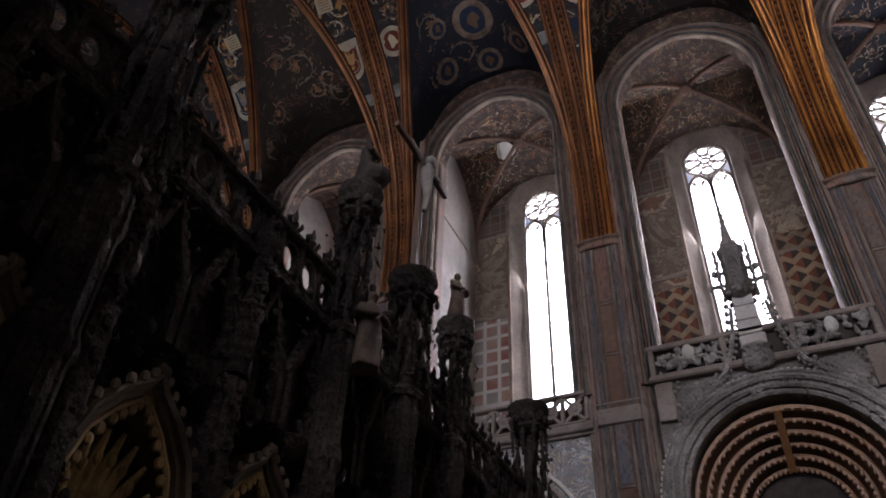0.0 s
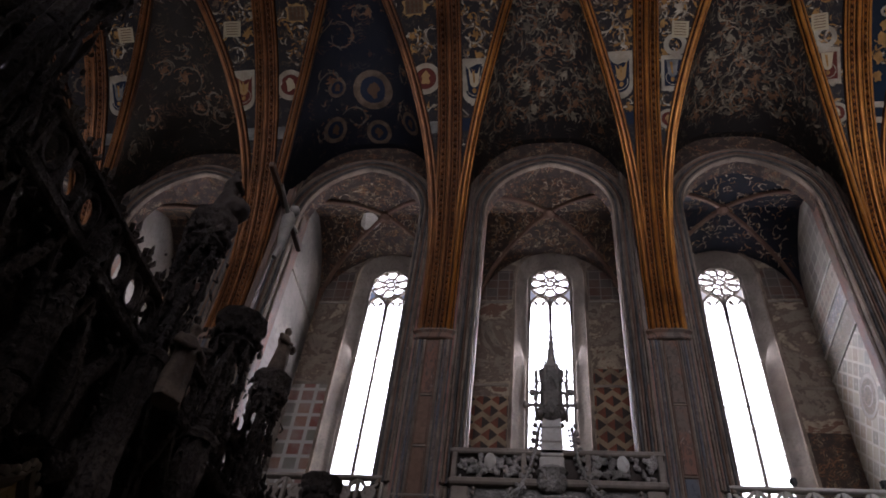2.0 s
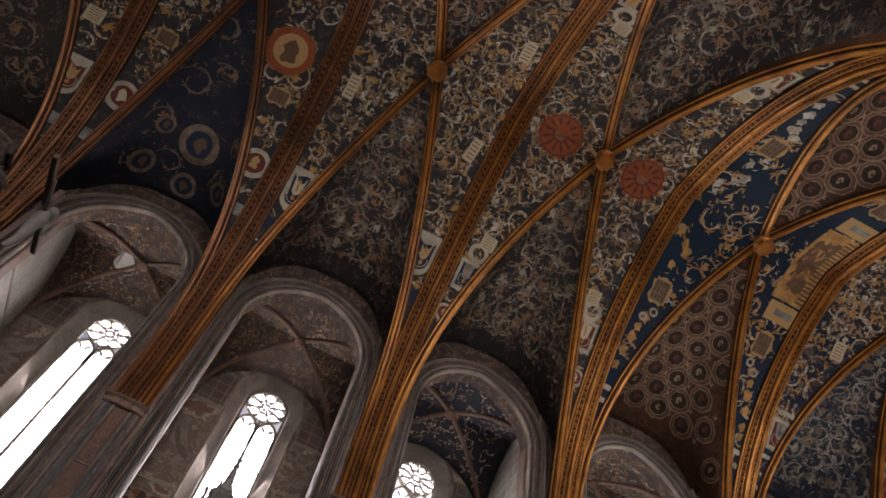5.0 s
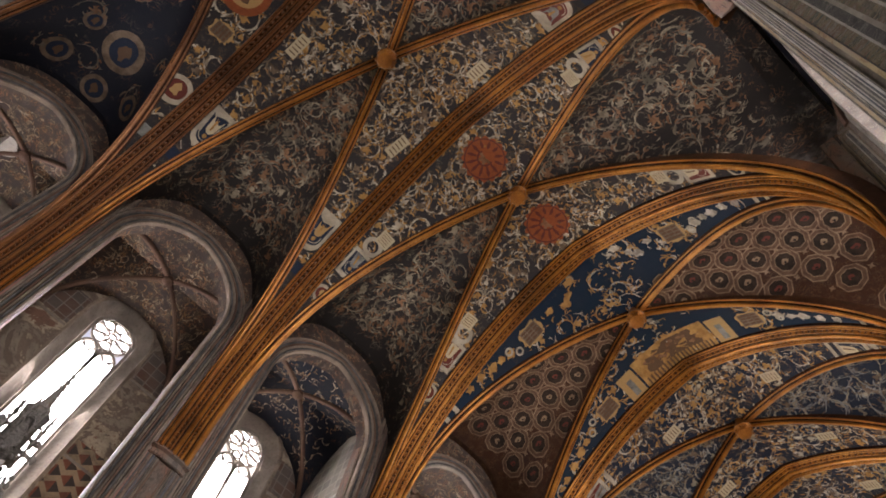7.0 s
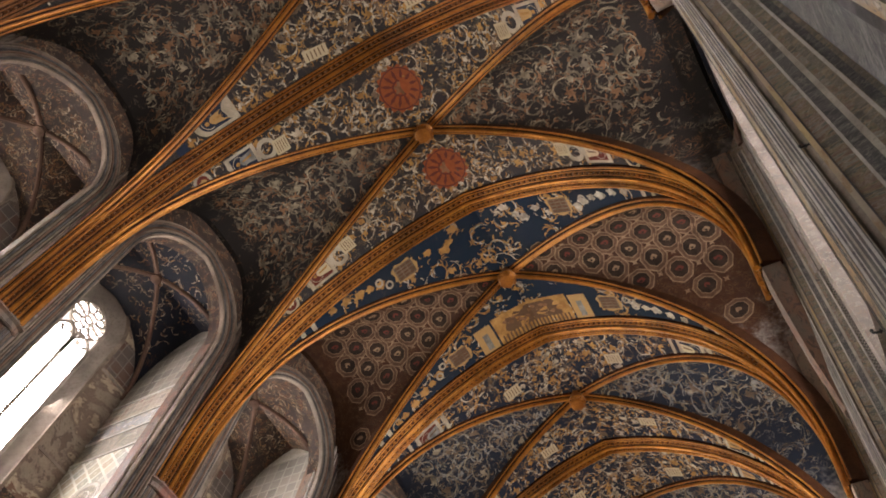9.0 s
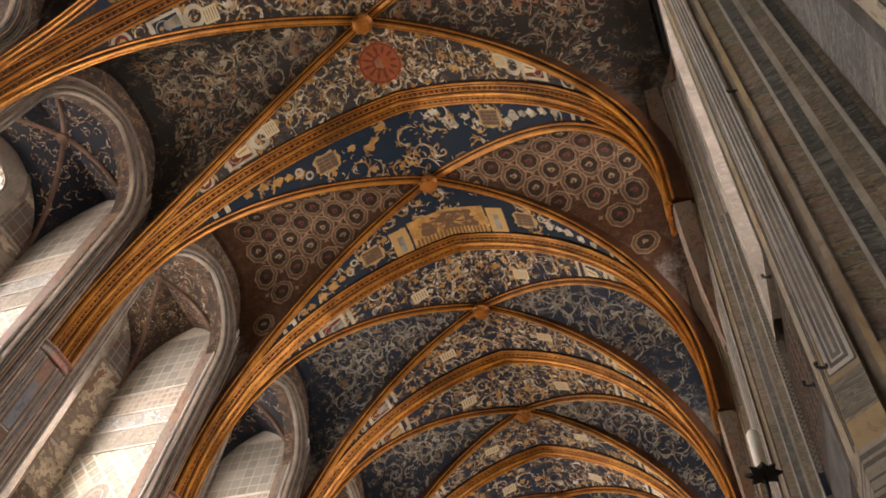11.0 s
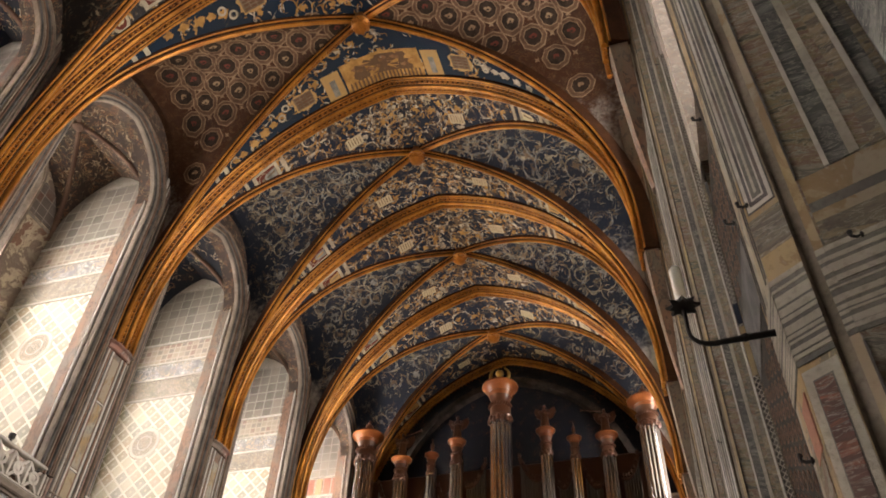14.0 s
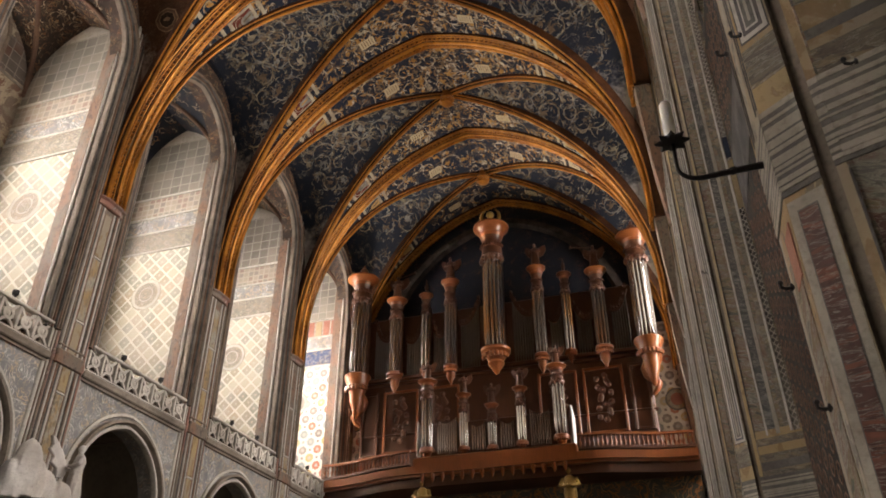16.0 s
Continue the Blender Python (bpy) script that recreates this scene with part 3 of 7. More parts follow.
def vault_bay(k):
    xc, n, m = bx(k), 14, 26
    side, band = Shape(), Shape()
    # cells towards the side walls
    for sy in (-1, 1):
        for sx in (-1, 1):
            grid = []
            for i in range(n + 1):
                a = i / n
                grid.append([(xc + sx * a * BAY / 2, AXIS + sy * HALF * (a + (1 - a) * j / n)) for j in range(n + 1)])
            side.add([(x, y, web(x - xc, y)) for row in grid for x, y in row],
                     [(i * (n + 1) + j, (i + 1) * (n + 1) + j, (i + 1) * (n + 1) + j + 1, i * (n + 1) + j + 1) for i in range(n) for j in range(n)])
            grid = []
            for i in range(m + 1):
                b = math.sin(math.pi / 2 * i / m)
                grid.append([(xc + sx * BAY / 2 * (b + (1 - b) * j / 8), AXIS + sy * HALF * b) for j in range(9)])
            band.add([(x, y, web(x - xc, y)) for row in grid for x, y in row],
                     [(i * 9 + j, (i + 1) * 9 + j, (i + 1) * 9 + j + 1, i * 9 + j + 1) for i in range(m) for j in range(8)])
    for s_, ye in ((1, SOUTH), (-1, NORTH)):
        edge = [(xc + BAY / 2 * (2 * i / 28 - 1), ye, web(BAY / 2 * (2 * i / 28 - 1), ye)) for i in range(29)]
        side.strip(edge, [(x, y + s_ * (0.4 if s_ > 0 else 0.8), z + 0.02) for x, y, z in edge])
    top = setting("ceiling", side, WEB_PAINT[k], "painted vault cells with foliage scrolls on a dark ground", "ceiling", True)
    part("painted_band", band, M_BLUEBAND if k == 2 else M_BAND if k > 2 else M_BAND_D, top, "figured fresco band beside the arches")
    for sx in (-1, 1):
        for sy in (-1, 1):
            path, side_ = diag_path(xc, sx, sy), (-sy * HALF, sx * BAY / 2, 0)
            rib_ = part("diagonal_rib", Shape().sweep(path, side_, flip(RIB_D, sx, sy)), M_RIB_D, top, "bed of a moulded rib, shade between its rolls painted dark")
            for roll in ROLLS_D:
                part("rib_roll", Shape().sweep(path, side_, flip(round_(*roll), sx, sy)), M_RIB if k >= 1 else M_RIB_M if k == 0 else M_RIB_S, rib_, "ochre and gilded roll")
    key = Shape()
    key.lathe(xc, AXIS, [(0.16, 29.70), (0.30, 29.76), (0.36, 29.90), (0.30, 29.98), (0.40, 30.06), (0.34, 30.3), (0.3, 30.6)], 14)
    for i in range(8):
        a = 2 * math.pi * i / 8
        key.ball((xc + 0.33 * math.cos(a), AXIS + 0.33 * math.sin(a), 29.90), 0.09, n=7, m=5)
    part("keystone", key, M_RIB_M, top, "carved gilded boss")
    return top


def flip(profile, sx, sy):
    """The profile turned so that its v points into the nave for any diagonal."""
    s = Vector((-sy * HALF, sx * BAY / 2, 0))
    t = Vector((0, 0, 1))
    inward = s.cross(t).dot(Vector((-sx * BAY, -sy * HALF, 0)))
    return profile if inward > 0 else [(u, -v) for u, v in profile]


M_BLUEBAND = fresco("fresco_plain_blue_band", (0.008, 0.018, 0.033), (0.05, 0.06, 0.07), (0.09, 0.07, 0.04), 0.8, 0.1, 0.6)
VAULT = {k: vault_bay(k) for k in BAYS}

for j in range(-4, 6):
    rib = thing("transverse_rib", (pier_x(j), AXIS, CROWN_T), "wide ochre and gilded transverse arch with rolls", "vault rib", "transverse arches", "structure")
    path = cross_path(pier_x(j))
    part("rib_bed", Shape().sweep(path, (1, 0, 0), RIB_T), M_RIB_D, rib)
    for roll in ROLLS_T:
        # rolls are coloured dimmer towards the east, in place of weaker light
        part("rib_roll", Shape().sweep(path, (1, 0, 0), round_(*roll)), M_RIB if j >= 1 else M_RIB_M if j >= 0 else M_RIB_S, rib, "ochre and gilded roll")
    # two beaded channels along the arch
    beads = Shape()
    pts, dist = [Vector(p) for p in path], 0.0
    for a, b in zip(pts, pts[1:]):
        length = (b - a).length
        t = (b - a) / max(1e-6, length)
        nrm = Vector((1, 0, 0)).cross(t)
        q = 0.0
        while q < length:
            p = a + t * q + nrm * 0.11
            for u in (-0.23, 0.23):
                c = p + Vector((u, 0, 0))
                o = [c + t * 0.10, c + Vector((0.05, 0, 0)), c - t * 0.10, c - Vector((0.05, 0, 0))]
                beads.add([*o, c + nrm * 0.11], [(0, 1, 4), (1, 2, 4), (2, 3, 4), (3, 0, 4)])
            q += 0.26
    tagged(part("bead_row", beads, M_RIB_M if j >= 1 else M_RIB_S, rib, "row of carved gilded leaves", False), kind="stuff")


# ---------------------------------------------------------------- walls and openings
def outline(xc, half, sill, spring, apex, n=16):
    """An arched opening, from its left foot over the top to its right foot."""
    left = [(xc - half, sill), (xc - half, (sill + spring) / 2)]
    arch = []
    for i in range(n + 1):
        x = -half * math.cos(math.pi * i / n)
        arch.append((xc + x, arc(x, half, spring, apex - spring)))
    return left + arch + [(xc + half, (sill + spring) / 2), (xc + half, sill)]


def pierced(shape, xc, half, z0, z1, front, back, y0, y1):
    """A wall from y0 to y1 with an arched opening; front and back are its outlines on the two faces."""
    n = len(front)
    outer = []
    for i, (x, z) in enumerate(front):
        if i < 2:
            outer.append((xc - half, z if i else z0))
        elif i >= n - 2:
            outer.append((xc + half, z if i < n - 1 else z0))
        else:
            u = (i - 2) / (n - 5)
            outer.append((xc - half + 2 * half * u, z1) if 0 < u < 1 else (xc + (half if u else -half), z))
    # the two upper corners
    for line, y in ((front, y0), (back, y1)):
        shape.add([(x, y, z) for x, z in line] + [(x, y, z) for x, z in outer], [(i, i + 1, n + i + 1, n + i) for i in range(n - 1)])
        shape.add([(xc - half, y, front[2][1]), (xc - half, y, z1), (outer[3][0], y, z1)], [(0, 1, 2)])
        shape.add([(xc + half, y, front[2][1]), (xc + half, y, z1), (outer[n - 4][0], y, z1)], [(0, 1, 2)])
        if line[0][1] > z0:
            shape.add([(line[0][0], y, line[0][1]), (line[-1][0], y, line[-1][1]), (xc + half, y, z0), (xc - half, y, z0)], [(0, 1, 2, 3)])
    shape.strip([(x, y0, z) for x, z in front], [(x, y1, z) for x, z in back])
    shape.add([(front[0][0], y0, front[0][1]), (front[-1][0], y0, front[-1][1]), (back[-1][0], y1, back[-1][1]), (back[0][0], y1, back[0][1])], [(0, 1, 2, 3)])
    # sides and top
    shape.add([(xc + sx * half, y, z) for sx in (-1, 1) for y in (y0, y1) for z in (z0, z1)], [(0, 1, 3, 2), (4, 5, 7, 6), (1, 5, 7, 3)])
    return shape


def mirror(shape, south):
    if not south:
        shape.v = [(x, 2 * AXIS - y, z) for x, y, z in shape.v]
    return shape


def setback(shape, south):
    """The north piers stand a little further back than the south ones."""
    mirror(shape, south)
    if not south:
        shape.v = [(x, y - 0.33, z) for x, y, z in shape.v]
    return shape


def ring_path(line, y):
    return [(x, y, z) for x, z in line]


SILL, ROSE = 14.4, 26.25
GLASS = Nodes("leaded_clear_glass")
GLASS.b.inputs["Transmission Weight"].default_value = 1.0
M_GLASS = GLASS.finish((0.95, 0.96, 0.95), 0.05)
GLASS.b.inputs["IOR"].default_value = 1.02


def bar(shape, pts, w, y0, y1):
    """A flat stone bar of tracery along points (x, z)."""
    n = len(pts)
    up, low = [], []
    for i, (x, z) in enumerate(pts):
        a, b = pts[max(0, i - 1)], pts[min(n - 1, i + 1)]
        t = Vector((b[0] - a[0], b[1] - a[1])).normalized()
        up.append((x - t.y * w, z + t.x * w))
        low.append((x + t.y * w, z - t.x * w))
    rings = [[(u[0], y0, u[1]), (l[0], y0, l[1]), (l[0], y1, l[1]), (u[0], y1, u[1])] for u, l in zip(up, low)]
    return shape.loft(rings)


def circle(cx, cz, r, n=24, a0=0.0, a1=2 * math.pi):
    return [(cx + r * math.cos(a0 + (a1 - a0) * i / n), cz + r * math.sin(a0 + (a1 - a0) * i / n)) for i in range(n + 1)]


def window(k, south):
    xc = bx(k)
    label = "tall two-light window with a traceried rose, glaring with daylight"
    win = thing("window", (xc, WALL_S if south else WALL_N, SILL), label, "window", "", "structure")
    y0, y1 = WALL_S + 0.42, WALL_S + 0.56
    half = 0.93
    frame_ = Shape()
    bar(frame_, outline(xc, half, SILL, ROSE, ROSE + half + 0.08, 24), 0.06, y0, y1)
    bar(frame_, [(xc - half, SILL), (xc + half, SILL)], 0.08, y0, y1)
    fr_ = part("window_frame", mirror(frame_, south), M_STONE, win)
    rose = Shape()
    bar(rose, circle(xc, ROSE, 0.89, 32), 0.03, y0, y1)
    bar(rose, circle(xc, ROSE, 0.17, 14), 0.022, y0, y1)
    for i in range(8 if k != 1 else 10):
        a = 2 * math.pi * i / (8 if k != 1 else 10)
        c = (xc + 0.60 * math.cos(a), ROSE + 0.60 * math.sin(a))
        bar(rose, [(xc + r * math.cos(a + 0.39), ROSE + r * math.sin(a + 0.39)) for r in (0.17, 0.45, 0.88)], 0.022, y0, y1)
        bar(rose, circle(c[0], c[1], 0.245 if k != 1 else 0.2, 12), 0.018, y0, y1)
    disc = Shape().prism(circle(xc, ROSE, 0.9, 32)[:-1], (y0 + 0.06, y0 + 0.075), lambda a, b, d: (a, d, b))
    part("pane", mirror(disc, south), M_GLASS, fr_, smooth=False).visible_shadow = False
    part("rose_tracery", mirror(rose, south), M_STONE, win, "eight-lobed stone rose")
    mull = Shape()
    bar(mull, [(xc, SILL), (xc, ROSE - 0.95)], 0.055, y0, y1)
    part("mullion", mirror(mull, south), M_STONE, win)
    for s in (-1, 1):
        lancet = Shape()
        bar(lancet, outline(xc + s * 0.46, 0.43, ROSE - 2.2, ROSE - 1.45, ROSE - 0.78, 12), 0.045, y0, y1)
        for q in (-1, 1):
            bar(lancet, circle(xc + s * 0.46 + q * 0.27, ROSE - 1.33, 0.17, 8, math.pi * (0.5 if q > 0 else 0.0), math.pi * (1.0 if q > 0 else 0.5)), 0.03, y0, y1)
        part("lancet_head", mirror(lancet, south), M_STONE, win)
        foot = Shape()
        bar(foot, circle(xc + s * 0.46, SILL + 0.46, 0.40, 18), 0.045, y0, y1)
        for i in range(4):
            a = math.pi / 4 + math.pi / 2 * i
            bar(foot, circle(xc + s * 0.46 + 0.2 * math.cos(a), SILL + 0.46 + 0.2 * math.sin(a), 0.17, 10), 0.03, y0, y1)
        bar(foot, [(xc + s * 0.06, SILL + 0.92), (xc + s * 0.9, SILL + 0.92)], 0.05, y0, y1)
        part("foot_tracery", mirror(foot, south), M_STONE, win)
        pane = Shape().prism(outline(xc + s * 0.46, 0.44, SILL, ROSE - 1.4, ROSE - 0.8, 10), (y0 + 0.06, y0 + 0.075), lambda a, b, d: (a, d, b))
        ob = part("pane", mirror(pane, south), M_GLASS, fr_, smooth=False)
        ob.visible_shadow = False
    for i in range(9):
        z = SILL + 2.1 + i * 1.05
        saddle = Shape().box(xc - half, xc + half, y0 + 0.03, y0 + 0.05, z - 0.018, z + 0.018)
        part("saddle_bar", mirror(saddle, south), M_IRON, win, smooth=False)
    return win


def chapel(k, south):
    """The recess between two buttresses: window wall, small vault, front arch, gallery and lower arch."""
    xc, name = bx(k), "south" if south else "north"
    half = BAY / 2 - 0.55
    # wall with the splayed window opening
    wall = pierced(Shape(), xc, half, 0, 30.5, outline(xc, 1.5, SILL - 0.5, ROSE, 28.1), outline(xc, 1.0, SILL - 0.05, ROSE, ROSE + 1.05), WALL_S, WALL_S + 0.6)
    w = setting("wall_" + name, mirror(wall, south), M_CHAPEL_W if south else M_STONE, "painted window wall at the back of a side chapel", "wall")
    splay = Shape().strip(ring_path(outline(xc, 1.49, SILL - 0.5, ROSE, 28.08), WALL_S - 0.004), ring_path(outline(xc, 0.985, SILL - 0.05, ROSE, ROSE + 1.03), WALL_S + 0.596))
    part("window_reveal", mirror(splay, south), M_STONE, w, "pale stone splay")
    edge = Shape().sweep(ring_path(outline(xc, 1.54, SILL - 0.5, ROSE, 28.16), WALL_S), (0, 1, 0), [(-0.09, -0.06), (-0.09, 0.05), (0.0, 0.08), (0.02, -0.06)])
    part("window_moulding", mirror(edge, south), M_ARCH, w)
    if south:
        window(k, south)
        for s in (-1, 1):
            xa, xb = sorted((xc + s * 1.65, xc + s * (half - 0.02)))
            zt = 20.2 if k == -1 else (21.0 if s > 0 else 20.8) if k == 0 else 18.2
            part("painted_zone", Shape().box(xa, xb, WALL_S - 0.012, WALL_S + 0.01, 12.0, zt - (1.2 if s < 0 and k == 0 else 0)), M_CHAPEL_WALL[k], w, "painted geometric pattern", False)
            for z in (18.9, 23.4):
                part("painted_line", Shape().box(xa, xb, WALL_S - 0.03, WALL_S + 0.01, z + 1.2, z + 1.32), M_STONE, w, smooth=False)
            part("painted_zone", Shape().box(xa, xb, WALL_S - 0.012, WALL_S + 0.01, 24.8, 26.6), M_GRID_D, w, "dark red painted masonry", False)
    # small rib vault
    y0, y1, n = SOUTH + 0.9, WALL_S, 20
    yc, hy = (y0 + y1) / 2, (y1 - y0) / 2
    v = Shape()

    def zc(x, y):
        return max(arc(x - xc, half, 24.3, 3.5), arc(y - yc, hy, 24.3, 3.5))
    v.add([(xc + half * (2 * i / n - 1), y0 + (y1 - y0) * j / n, zc(xc + half * (2 * i / n - 1), y0 + (y1 - y0) * j / n)) for i in range(n + 1) for j in range(n + 1)],
          [(i * (n + 1) + j, (i + 1) * (n + 1) + j, (i + 1) * (n + 1) + j + 1, i * (n + 1) + j + 1) for i in range(n) for j in range(n)])
    c = setting("ceiling_chapel", mirror(v, south), M_NIGHT if k in (1, 3) else M_CHAPEL, "small worn painted rib vault over a chapel", "ceiling", True)
    for sx in (-1, 1):
        for sy in (-1, 1):
            p = [(xc + sx * half * s, yc + sy * hy * s, arc(s * half, half, 24.3, 3.5)) for s in [math.cos(math.pi / 2 * i / 12) for i in range(13)]]
            part("rib", mirror(Shape().tube(p, 0.11, 8), south), M_CHAPEL_RIB, c, "reddish rib")
    part("boss", mirror(Shape().lathe(xc, yc, [(0.1, 27.5), (0.24, 27.6), (0.26, 27.75), (0.15, 27.95)], 10), south), M_CHAPEL_RIB, c)
    if south and -1 <= k <= 3:
        q = random.Random(40 + k)
        for mat, cnt in ((M_CH_LEAF, 150), (M_CH_GOLD, 80)):
            fl = Shape()
            for _ in range(cnt):
                x_, y_, a_, l_ = xc + q.uniform(-0.85, 0.85) * half, yc + q.uniform(-0.85, 0.85) * hy, q.random() * 6.28, q.uniform(0.15, 0.45)
                lo, hi = [], []
                for i in range(6):
                    f_ = i / 5
                    u_, v_ = x_ + l_ * f_ * math.cos(a_ + 1.6 * f_), y_ + l_ * f_ * math.sin(a_ + 1.6 * f_)
                    w_ = 0.05 * math.sin(math.pi * (0.08 + 0.9 * f_))
                    lo.append((u_ - w_ * math.sin(a_), v_ + w_ * math.cos(a_)))
                    hi.append((u_ + w_ * math.sin(a_), v_ - w_ * math.cos(a_)))
                fl.strip([(u, v_, zc(u, v_) - 0.02) for u, v_ in lo], [(u, v_, zc(u, v_) - 0.02) for u, v_ in hi])
            part("painted_foliage", mirror(fl, south), mat, c, "painted leaves on the small vault", False)["kind"] = "stuff"
        if k == -1:
            pts = [(xc - 0.75 + 0.42 * math.cos(a) * (1 + 0.2 * math.sin(3 * a)), yc + 0.2 + 0.5 * math.sin(a)) for a in [2 * math.pi * i / 14 for i in range(14)]]
            part("bare_plaster", Shape().add([(u, v_, zc(u, v_) - 0.03) for u, v_ in pts], [tuple(range(14))]), M_STONE_W, c, "pale bare plaster patch", False)
    # front arch of the chapel with moulded rings
    front = pierced(Shape(), xc, half - 0.2, 12.2, 30.6, outline(xc, 2.46, 12.25, 24.1, 27.1), outline(xc, 2.46, 12.25, 24.1, 27.1), SOUTH + (0.25 if south else 0.72), SOUTH + (0.95 if south else 1.2))
    f = setting("wall_arch_" + name, setback(front, south), M_CHAPEL if south else M_SPECK, "painted wall over the tall chapel arch", "wall")
    rings = ((2.45, 0.22, M_STONE if k > 1 else M_ARCH), (2.53, 0.17, M_GREYLINE), (2.62, 0.13, M_ARCH if k < 2 else M_STONE), (2.70, 0.10, M_CHAPEL_RIB), (2.79, 0.05, M_GREYLINE), (2.87, 0.03, M_PIER), (2.96, 0.0, M_ARCH))
    for r, dy, mat in rings if south else ():
        ringo = Shape().sweep(ring_path(outline(xc, r, 12.4, 24.1, 24.1 + r + 0.28 + 0.5 * (2.96 - r), 20), SOUTH + 0.25), (0, 1, 0), [(-0.27 + dy, -0.05), (-0.32 + dy, -0.025), (-0.32 + dy, 0.015), (-0.26 + dy, 0.035), (0.1, 0.035), (0.1, -0.05)])
        part("arch_moulding", ringo, mat, f)
    # lower storey, its arch and the gallery
    if not (south and k == 0):
        deep = 0.2 if south else 0.74
        if not south:
            low = Shape().box(xc - half + 0.2, xc + half - 0.2, SOUTH + deep, SOUTH + 1.2, 0, 11.3)
        else:
            low = pierced(Shape(), xc, half - 0.2, 0, 11.3, outline(xc, 2.15, 0, 8.1, 10.5), outline(xc, 2.15, 0, 8.1, 10.5), SOUTH + deep, SOUTH + deep + 0.7)
        l = setting("wall_low_" + name, setback(low, south), M_LOW if south else M_SMOKE if k == 0 else M_NORTH_LOW, "painted wall of the lower chapel storey", "wall")
        if not south and k == 0:
            # painted upright strips beside the pier
            for a0, a1, out, mat in ((2.08, 2.20, 0.02, M_GREYLINE), (1.92, 2.06, 0.03, M_PIER_W), (1.86, 1.90, 0.025, M_STONE_W), (1.50, 1.84, 0.015, M_NEAR), (1.42, 1.48, 0.03, M_STONE_W), (1.30, 1.40, 0.015, M_GREYLINE), (0.3, 1.26, 0.015, M_NEAR)):
                part("painted_strip", setback(Shape().box(a0, a1, SOUTH + deep - out, SOUTH + deep + 0.01, 0.3, 11.2), south), mat, l, smooth=False)
        if not south and k >= 1:
            # brown band and rows of rosettes on the dark ornament
            part("painted_strip", setback(Shape().box(xc - half + 0.2, xc + half - 0.2, SOUTH + deep - 0.012, SOUTH + deep + 0.01, 7.9, 9.0), south), M_GREYLINE, l, "plain brown painted band", False)
            ros = Shape()
            for i in range(34):
                z = 0.6 + i * 0.31
                if not 7.7 < z < 9.2:
                    for e in range(6):
                        d, zz = 1.25 + 0.31 * e, z + 0.155 * (e % 2)
                        ros.sweep([(xc + d + 0.11 * math.cos(a), SOUTH + deep - 0.01, zz + 0.11 * math.sin(a)) for a in [2 * math.pi * c / 10 for c in range(11)]], (0, 1, 0), [(0.004, -0.010), (0.004, 0.010), (0.012, 0.010), (0.012, -0.010)])
                        ros.ball((xc + d, SOUTH + deep, zz), 0.03, 1, 0.2, 1, 6, 4)
            part("painted_rosettes", setback(ros, south), M_CHAPEL_RIB, l, "faded ochre rosettes", False)["kind"] = "stuff"
        for r, dy, mat in () if not south else ((2.18, 0.12, M_STONE_W), (2.38, 0.0, M_STONE), (2.6, 0.12, M_STONE_W)):
            ringo = Shape().sweep(ring_path(outline(xc, r, 0, 8.1, 8.1 + r + 0.25, 20), SOUTH + 0.2), (0, 1, 0), [(-0.2 + dy, -0.07), (-0.22 + dy, 0.03), (-0.14 + dy, 0.07), (0.1, 0.07), (0.1, -0.07)])
            part("arch_moulding", setback(ringo, south), mat, l)
        slab = Shape().box(xc - half, xc + half, SOUTH + (0.1 if south else 0.80), WALL_S, 11.3, 11.55)
        if south:
            slab.box(xc - half + 0.2, xc + half - 0.2, SOUTH - 0.02, SOUTH + 0.3, 11.38, 11.62, 0.04)
        setting("gallery_floor_" + name, setback(slab, south), M_STONE, "stone gallery floor with a moulded edge", "gallery")
        if south:
            gallery_rail(xc, half - 0.35, south)


def gallery_rail(xc, half, south):
    rail = thing("balustrade", (xc, SOUTH if south else NORTH, 11.6), "carved openwork stone balustrade on the gallery", "balustrade", "gallery balustrades")
    rail_stone = M_STONE_W if xc > 3 else M_STONE
    y0, y1 = SOUTH + 0.06, SOUTH + 0.2
    part("top_rail", setback(Shape().box(xc - half, xc + half, y0 - 0.04, y1 + 0.04, 12.50, 12.62, 0.03), south), rail_stone, rail)
    part("bottom_rail", setback(Shape().box(xc - half, xc + half, y0 - 0.03, y1 + 0.03, 11.62, 11.72, 0.03), south), rail_stone, rail)
    n = 8
    for i in range(n + 1):
        x = xc - half + 2 * half * i / n
        part("post", setback(Shape().box(x - 0.05, x + 0.05, y0 - 0.02, y1 + 0.02, 11.72, 12.50, 0.015), south), rail_stone, rail, smooth=False)
        if i < n:
            s, cx, cz = Shape(), x + half / n, 12.11
            w = half / n - 0.05
            for q in range(2):
                bar(s, [(cx - w, 11.72 + q * 0.78), (cx - w * 0.3, 11.95 + q * 0.32), (cx + w * 0.3, 11.95 + q * 0.32), (cx + w, 11.72 + q * 0.78)], 0.045, y0 + 0.03, y1 - 0.03)
            bar(s, circle(cx, cz, w * 0.55, 12), 0.05, y0 + 0.02, y1 - 0.02)
            s.ball((cx, y0 + 0.07, cz), 0.11, 1, 0.6, 1.3, 7, 5)
            part("panel", setback(s, south), rail_stone, rail)


